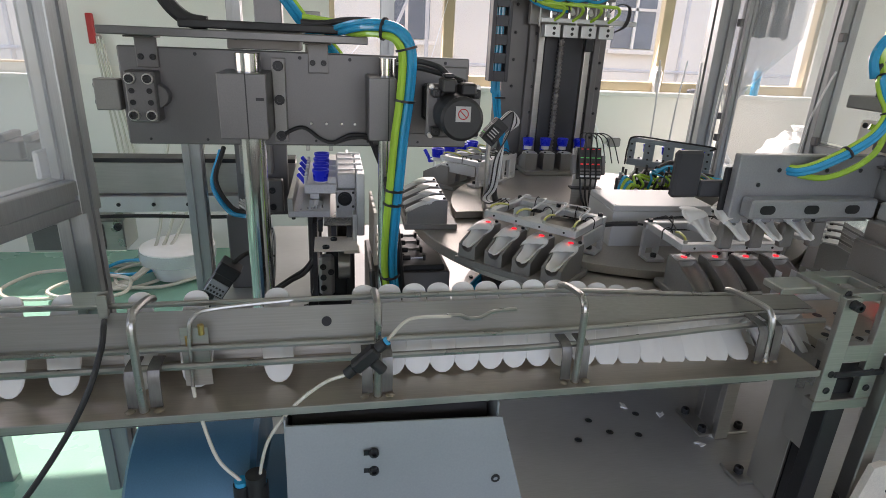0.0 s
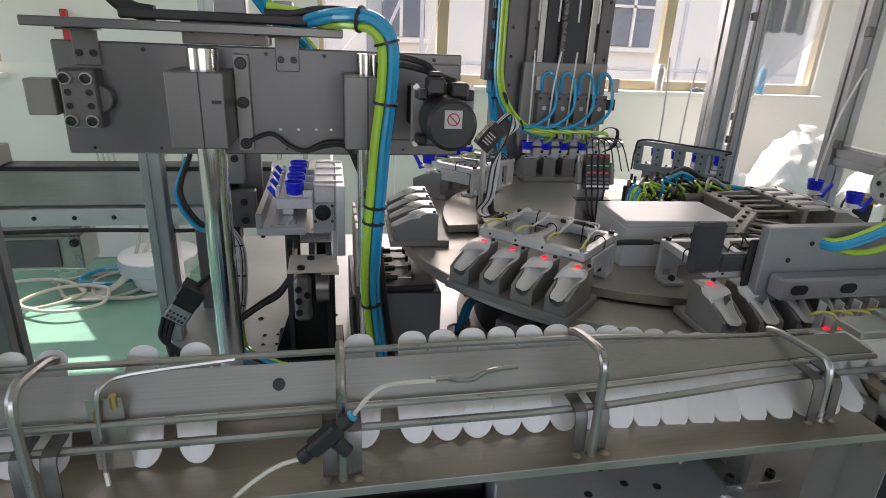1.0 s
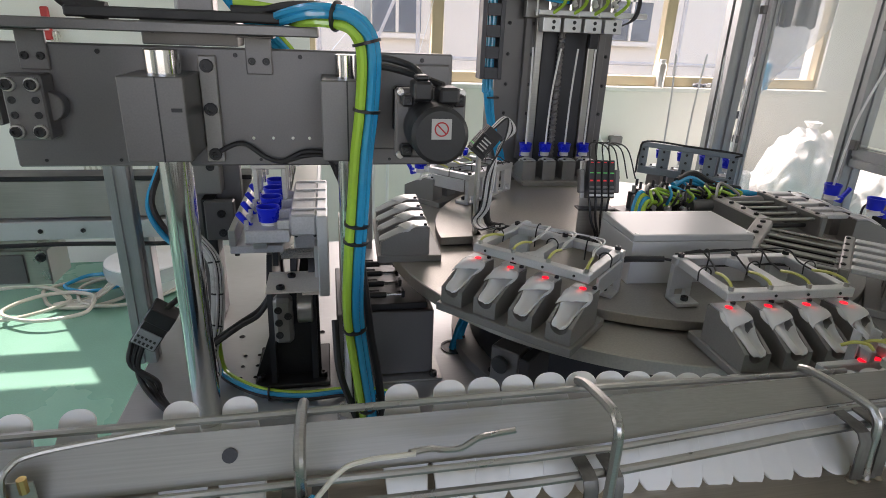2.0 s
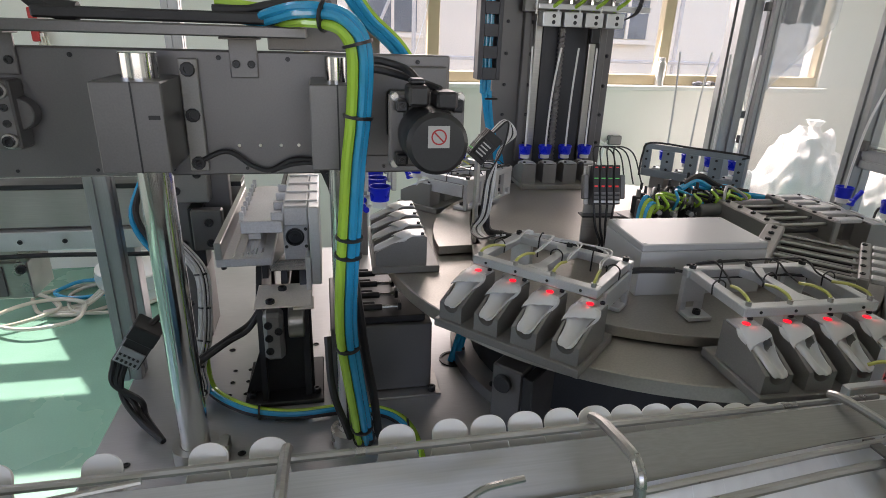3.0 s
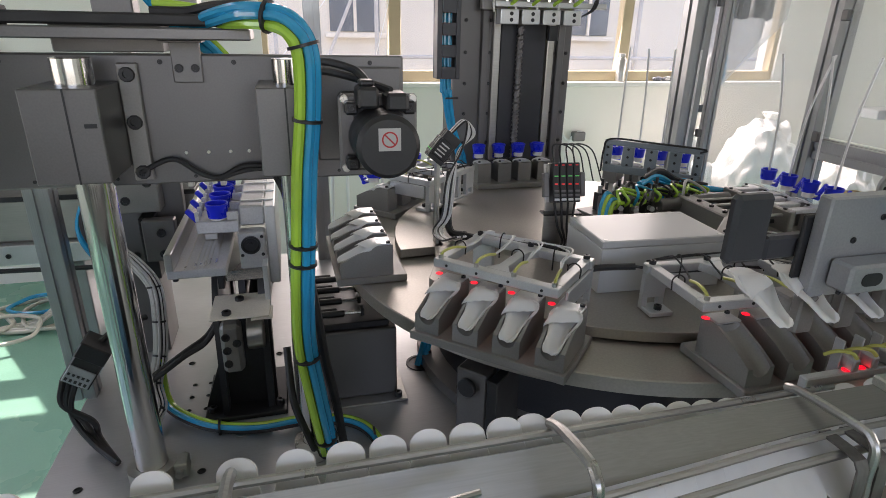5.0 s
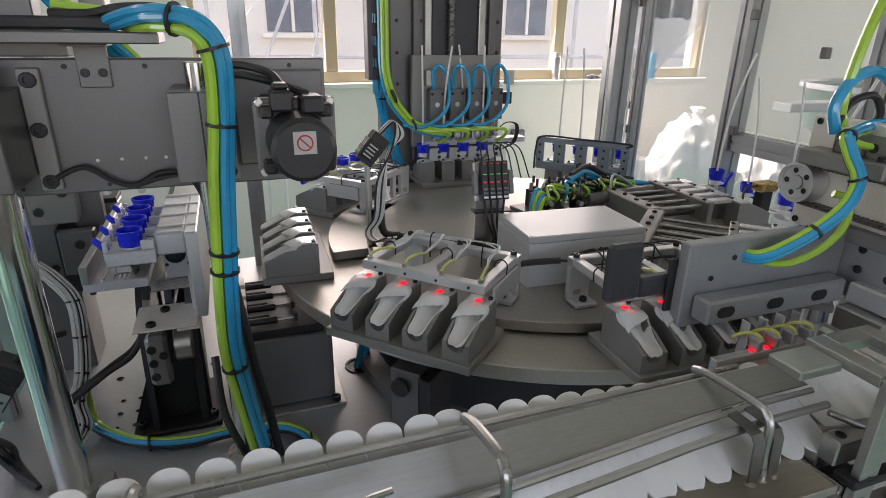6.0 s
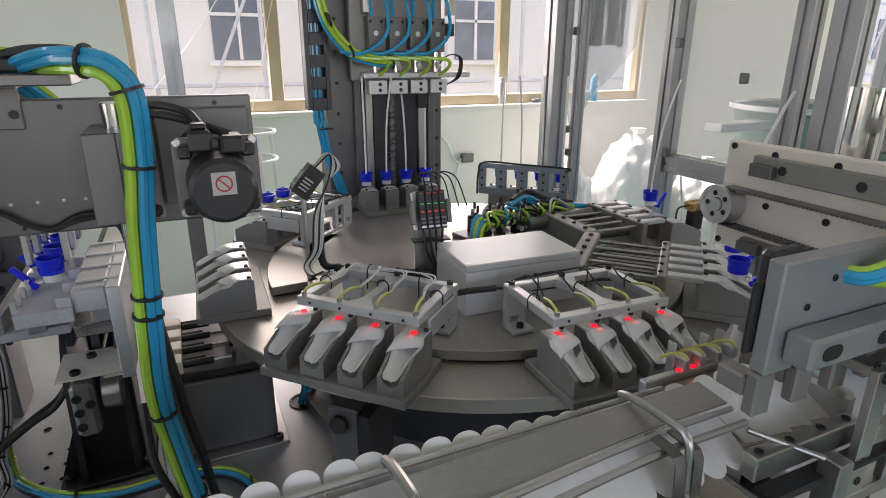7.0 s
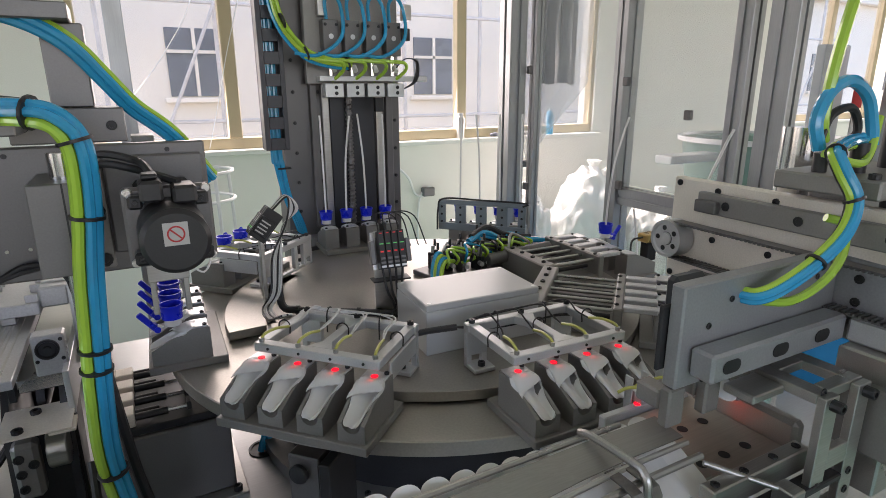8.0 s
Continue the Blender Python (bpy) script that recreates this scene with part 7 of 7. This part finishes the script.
for k in (5, 6):
    for j in range(4):
        if k == 6 and j != 2:
            continue
        nested.append((tube(slot_pose(STATIONS[k], j, BZ + 0.022, 0.042), (0.02, -0.015, 0.03, -0.02)[j]), k, j, BZ + 0.022, 0.042))
loaded = [mouthpiece(slot_pose(STATIONS[0], j, MZ, MX), "translucent white mouthpiece set into its nest by the arm", "mouthpieces in the dial") for j in range(4)]
placed = [cap(slot_pose(STATIONS[2], j, BZ + 0.016, 0.042)) for j in range(4)]
placed2 = [cap(pose(-0.5 - j * PITCH, 1.96, 1.022, 0, 0, 180)) for j in range(4)]
new_tubes = [tube(slot_pose(STATIONS[4], j, BZ + 0.022, 0.042), (0.0, -0.012, -0.03, 0.005)[j]) for j in range(4)]
new_tubes2 = [tube(slot_pose(STATIONS[4], j, BZ + 0.022, 0.042), (0.003, 0.03, -0.04, 0.006)[j]) for j in range(4)]
second = [mouthpiece(slot_pose(STATIONS[0], j, MZ, MX), "translucent white mouthpiece set into its nest by the arm", "mouthpieces in the dial") for j in range(4)]
CAP0.matrix_basis = slot_pose(STATIONS[6], 0, BZ + 0.016, 0.042)
nested.append((CAP0, 6, 0, BZ + 0.016, 0.042))


def belt_pose(x, spread=0.0):
    """How a mouthpiece hangs in the conveyor at x: tongue up and back, trough down in front."""
    f = blend(x)
    tip = Vector((x, lerp(0.772, 0.820, f), lerp(1.203, 1.136, f)))
    tail = Vector((x + 0.010 * f, lerp(0.688, 0.690, f), lerp(1.076, 1.098, f)))
    d = (tail - tip).normalized()
    s = Vector((1, 0, 0))
    s = (s - d * s.dot(d)).normalized()
    n = d.cross(s)
    if n.z < 0:
        n, s = -n, -s
    m = Matrix((d, s, n)).transposed().to_4x4()
    m.translation = tip
    return m @ Matrix.Rotation(radians(7), 4, "X")


ON_BELT = "translucent white moulded mouthpiece riding in the conveyor guide"
queue = [(0.038 + 0.037 * k, mouthpiece(belt_pose(0.038 + 0.037 * k), ON_BELT, "mouthpieces on the conveyor", BELT_ME)) for k in range(13)]
tray_row = [(0.519 + 0.037 * k, mouthpiece(belt_pose(0.519 + 0.037 * k), ON_BELT, "mouthpieces on the conveyor", BELT_ME)) for k in range(4)]
LOOSE = [[(0, -0.084), (1.0, 0.075), (1.5, 0.122), (1.9, 0.149), (3.6, 0.149), (5.1, 0.297)], [(0, -0.192), (1.0, -0.107), (1.5, -0.047), (3.5, 0.077), (5.1, 0.26)],
         [(0, -0.263), (1.0, -0.162), (1.5, -0.101), (3.5, 0.03), (5.1, 0.223)], [(0, -0.357), (1.0, -0.253), (1.5, -0.191), (3.5, -0.045), (5.1, 0.186)],
         [(0, -0.422), (1.0, -0.292), (1.5, -0.232), (3.5, -0.13), (5.1, 0.149)], [(0, -0.53), (1.5, -0.36), (3.5, -0.2), (5.2, 0.112)], [(0, -0.62), (1.5, -0.45), (3.5, -0.3), (5.3, 0.075)],
         [(0, -0.75), (1.5, -0.58), (3.5, -0.4), (5.5, 0.038)], [(0, -0.85), (1.5, -0.68), (3.5, -0.5), (5.9, 0.0)], [(0, -0.95), (1.5, -0.78), (3.5, -0.6), (6.4, -0.04)]]
loose = [(rows, mouthpiece(belt_pose(rows[0][1]), ON_BELT, "mouthpieces on the conveyor", BELT_ME)) for rows in LOOSE]

# arm: time, shift along y, lift
ARM = [(0.0, 0.025, 0.004), (0.2, 0.02, 0.0), (0.4, 0.015, -0.05), (0.6, 0.012, -0.098), (1.0, 0.012, -0.1), (1.2, 0.015, -0.045), (1.4, 0.02, 0.0), (1.55, 0.015, 0.0), (1.75, -0.1, 0.0), (2.0, -0.25, 0.0),
       (2.4, -0.25, -0.05), (3.0, -0.25, -0.05), (3.3, -0.25, 0.0), (4.7, -0.25, 0.0), (5.05, -0.02, 0.0), (5.25, 0.0, 0.0), (5.32, 0.0, -0.03), (5.5, 0.0, -0.09), (5.6, 0.0, -0.1), (6.05, 0.0, -0.1), (6.2, 0.0, -0.06), (6.4, 0.0, 0.0), (6.55, 0.0, 0.0),
       (6.7, -0.07, 0.0), (6.9, -0.25, 0.0), (7.05, -0.26, -0.008), (7.2, -0.255, -0.07), (7.3, -0.255, -0.085), (7.4, -0.25, -0.085), (7.5, -0.232, -0.076), (7.6, -0.225, -0.074), (7.7, -0.217, -0.065), (7.8, -0.21, -0.042), (7.9, -0.204, -0.018), (8.0, -0.2, -0.005)]
HEAD = [(0, 1.583), (0.25, 1.583), (0.4, 1.459), (0.6, 1.274), (0.8, 1.141), (1.0, 1.138), (1.2, 1.24), (1.4, 1.431), (1.6, 1.474), (2.1, 1.58), (2.8, 1.582), (5.25, 1.583), (5.5, 1.404), (5.7, 1.25), (5.9, 1.146), (6.1, 1.15), (6.3, 1.356), (6.5, 1.46), (7.0, 1.462), (7.4, 1.50), (8, 1.577)]
CARRIAGE = [(0, 1.503), (0.6, 1.50), (1.2, 1.485), (1.5, 1.472), (1.9, 1.37), (2.85, 1.37), (3.15, 1.62), (4.2, 1.62), (5.1, 1.54), (5.5, 1.505), (6.0, 1.43), (6.5, 1.373), (6.8, 1.37), (7.2, 1.37), (7.5, 1.62), (8, 1.67)]
# picker: time, x, lift
PICKER = [(0, -0.035, 0.09), (1.55, -0.035, 0.09), (1.8, -0.035, 0.025), (1.9, -0.035, 0.025), (2.3, -0.035, 0.05), (2.7, 0.0, 0.06), (3.0, 0.2, 0.06), (3.2, 0.239, 0.05), (3.4, 0.239, 0.0), (4.2, 0.239, 0.0), (4.5, 0.2, 0.06), (4.9, -0.035, 0.09), (6.55, -0.035, 0.09), (6.75, -0.035, 0.025),
          (6.8, -0.035, 0.025), (7.0, -0.035, 0.045), (7.2, 0.02, 0.06), (7.5, 0.22, 0.06), (7.65, 0.239, 0.05), (7.85, 0.239, 0.0), (8, 0.239, 0.0)]
INDEX = [(0.0, 0.0), (4.25, 0.0), (4.4, -4.0), (4.55, -13.0), (4.7, -24.0), (4.85, -35.0), (5.0, -42.0), (5.15, -45.0), (8.0, -45.0)]


def value(rows, t, i=1):
    for a, b in zip(rows, rows[1:]):
        if a[0] <= t <= b[0]:
            return lerp(a[i], b[i], (t - a[0]) / (b[0] - a[0]))
    return rows[-1][i]


for ob in [o for _, o in queue + tray_row + loose] + second + loaded + [n[0] for n in nested if n[0].data is BODY_ME]:
    ob.scale = (0.88, 1.06, 1)
for ob in second + loaded + [n[0] for n in nested if n[0].data is BODY_ME]:
    ob.scale = (0.72, 1.14, 1)


def motions():
    arm_at = lambda t: Vector((0.78, 0.958 + value(ARM, t, 1), 1.354 + value(ARM, t, 2)))
    walk(dial, [(t, pose(CX, CY, DT, 0, 0, a)) for t, a in INDEX])
    walk(ar, [(t, Matrix.Translation(arm_at(t))) for t, *_ in ARM])
    walk(head, [(t, pose(0.865, 2.2, z)) for t, z in HEAD])
    walk(cg, [(t, pose(-0.035, y, 1.128)) for t, y in CARRIAGE])
    row_y = lambda x: 1.465
    walk(pk, [(t, pose(x, row_y(x), 1.26 + z)) for t, x, z in PICKER])
    walk(yk, [(t, pose(0.835 + x, 0.665, 1.195)) for t, x in ((0, -0.03), (1.0, 0.0), (6.5, 0.0), (6.6, 0.03), (6.8, 0.14), (8, 0.15))])
    walk(gc, [(t, pose(x - 0.094, 1.42, 1.50)) for t, x, z in PICKER])
    for ob, k, j, z, x in nested:
        rows = [(t, slot_pose(STATIONS[k] + a, j, z, x)) for t, a in INDEX]
        if k == 5 and j != 2:      # pushed off the dial into the outlet
            rows = rows[:-1] + [(5.6, slot_pose(STATIONS[k] - 45, j, z, x)), (5.9, slot_pose(STATIONS[k] - 45, j, z + 0.01, x + 0.16)), (6.2, slot_pose(STATIONS[k] - 45, j, z - 0.3, x + 0.22)), (8, slot_pose(STATIONS[k] - 45, j, z - 0.3, x + 0.22))]
        walk(ob, rows)
    # first four: down with the arm, then turned on with the dial
    for j, ob in enumerate(loaded):
        rows = [(t, Matrix.Translation((0, value(ARM, t) - value(ARM, 0.6), value(ARM, t, 2) - value(ARM, 0.6, 2))) @ slot_pose(STATIONS[0], j, MZ, MX)) for t in (0, 0.2, 0.4, 0.6)]
        walk(ob, rows + [(t, slot_pose(STATIONS[0] + a, j, MZ, MX)) for t, a in INDEX[1:]])
    # next four: from the belt's end to the tray, picked, turned over and set down
    for j, ob in enumerate(second):
        x0, end = 0.667 + 0.037 * j, belt_pose(0.822 + 0.039 * j)
        goal = slot_pose(STATIONS[0], j, MZ, MX)
        shift = lambda t: Matrix.Translation((0, value(ARM, t) - value(ARM, 5.6), value(ARM, t, 2) - value(ARM, 5.6, 2)))
        rows = [(0, belt_pose(x0)), (0.8, belt_pose(x0 + 0.08)), (1.6, end), (2.6, end)]
        for t, f in ((3.0, 0.25), (3.4, 0.5), (3.8, 0.75), (4.2, 1.0)):
            m = shift(3.3) @ goal
            q = end.to_quaternion().slerp(m.to_quaternion(), f)
            rows.append((t, Matrix.LocRotScale(end.translation.lerp(m.translation, f), q, None)))
        rows += [(t, shift(t) @ goal) for t in (4.7, 5.05, 5.25, 5.32, 5.5, 5.6)]
        walk(ob, rows + [(8, goal)])
    walk(pusher, [(t, pose(x, 0.03, 0)) for t, x in ((0, 0), (1.6, 0), (2.0, 0.135), (4.6, 0.135), (5.0, 0), (6.55, 0), (6.85, 0.135), (8, 0.135))])
    # caps: carriage, picker, nest
    for j, ob in enumerate(placed):
        y = lambda t: value(CARRIAGE, t) + j * PITCH
        rows = [(t, pose(-0.035, y(t), 1.1775, 0, 0, 180)) for t in (0, 0.6, 1.2, 1.5, 1.9)]
        rows += [(t, pose(value(PICKER, t), row_y(value(PICKER, t)) + j * PITCH, 1.1525 + value(PICKER, t, 2), 0, 0, 180)) for t in (2.3, 2.7, 3.0, 3.2, 3.4)]
        walk(ob, rows + [(t, slot_pose(STATIONS[2] + a, 3 - j, BZ + 0.016, 0.042)) for t, a in INDEX[1:]])
    for j, ob in enumerate(placed2):
        y = lambda t: value(CARRIAGE, t) + j * PITCH
        rows = [(t, pose(-0.5 - j * PITCH, 1.96, 1.022, 0, 0, 180)) for t in (0, 3.9)] + [(4.3, pose(-0.3 - 0.5 * j * PITCH, 1.86, 1.25, 0, 0, 180))]
        rows += [(t, pose(-0.035, y(t), 1.1775, 0, 0, 180)) for t in (4.7, 5.1, 5.5, 6.0, 6.5, 6.8)]
        rows += [(t, pose(value(PICKER, t), row_y(value(PICKER, t)) + j * PITCH, 1.1525 + value(PICKER, t, 2), 0, 0, 180)) for t in (7.0, 7.2, 7.5, 7.65, 7.85)]
        walk(ob, rows + [(8, slot_pose(STATIONS[2], 3 - j, BZ + 0.016, 0.042))])
    # tubes: carried inside the head, left standing in the caps
    for j, ob in enumerate(new_tubes):
        rows = [(t, Matrix.Translation((0, 0, value(HEAD, t) - 1.138)) @ slot_pose(STATIONS[4], j, BZ + 0.022, 0.042)) for t in (0, 0.25, 0.4, 0.6, 0.8, 1.0)]
        walk(ob, rows + [(t, slot_pose(STATIONS[4] + a, j, BZ + 0.022, 0.042)) for t, a in INDEX[1:]])
    for j, ob in enumerate(new_tubes2):
        rows = [(t, Matrix.Translation((0, 0, value(HEAD, t) - 1.146)) @ slot_pose(STATIONS[4], j, BZ + 0.022, 0.042)) for t in (0, 5.25, 5.5, 5.7, 5.9)]
        walk(ob, rows + [(8, slot_pose(STATIONS[4], j, BZ + 0.022, 0.042))])
    # conveyor
    for x, ob in queue:
        walk(ob, [(0, belt_pose(x)), (0.5, belt_pose(x + 0.05)), (1.0, belt_pose(x + 0.1)), (1.5, belt_pose(x + 0.148)), (1.9, belt_pose(x + 0.161)), (3.6, belt_pose(x + 0.161)), (4.4, belt_pose(x + 0.23)), (5.1, belt_pose(x + 0.287)), (7.8, belt_pose(x + 0.287)), (8, belt_pose(x + 0.297))])
    for i, (x, ob) in enumerate(tray_row):
        end = belt_pose(0.822 + 0.039 * i)
        rows = [(0, belt_pose(x)), (0.8, belt_pose(x + 0.08)), (1.5, belt_pose(x + 0.148)), (1.9, belt_pose(x + 0.158)), (3.6, belt_pose(x + 0.158)), (4.4, belt_pose(x + 0.23)), (5.2, end), (7.6, end)]
        walk(ob, rows + [(t, Matrix.Translation((2.3 * dy, value(ARM, t) - value(ARM, 7.6) + dy, value(ARM, t, 2) - value(ARM, 7.6, 2) + dz)) @ end) for t, dy, dz in ((7.75, 0.02, 0.0), (7.9, 0.03, 0.01), (8, 0.03, 0.012))])
    for rows, ob in loose:
        walk(ob, [(t, belt_pose(x)) for t, x in rows + [(7.8, rows[-1][1]), (8, rows[-1][1] + 0.01)]])


motions()
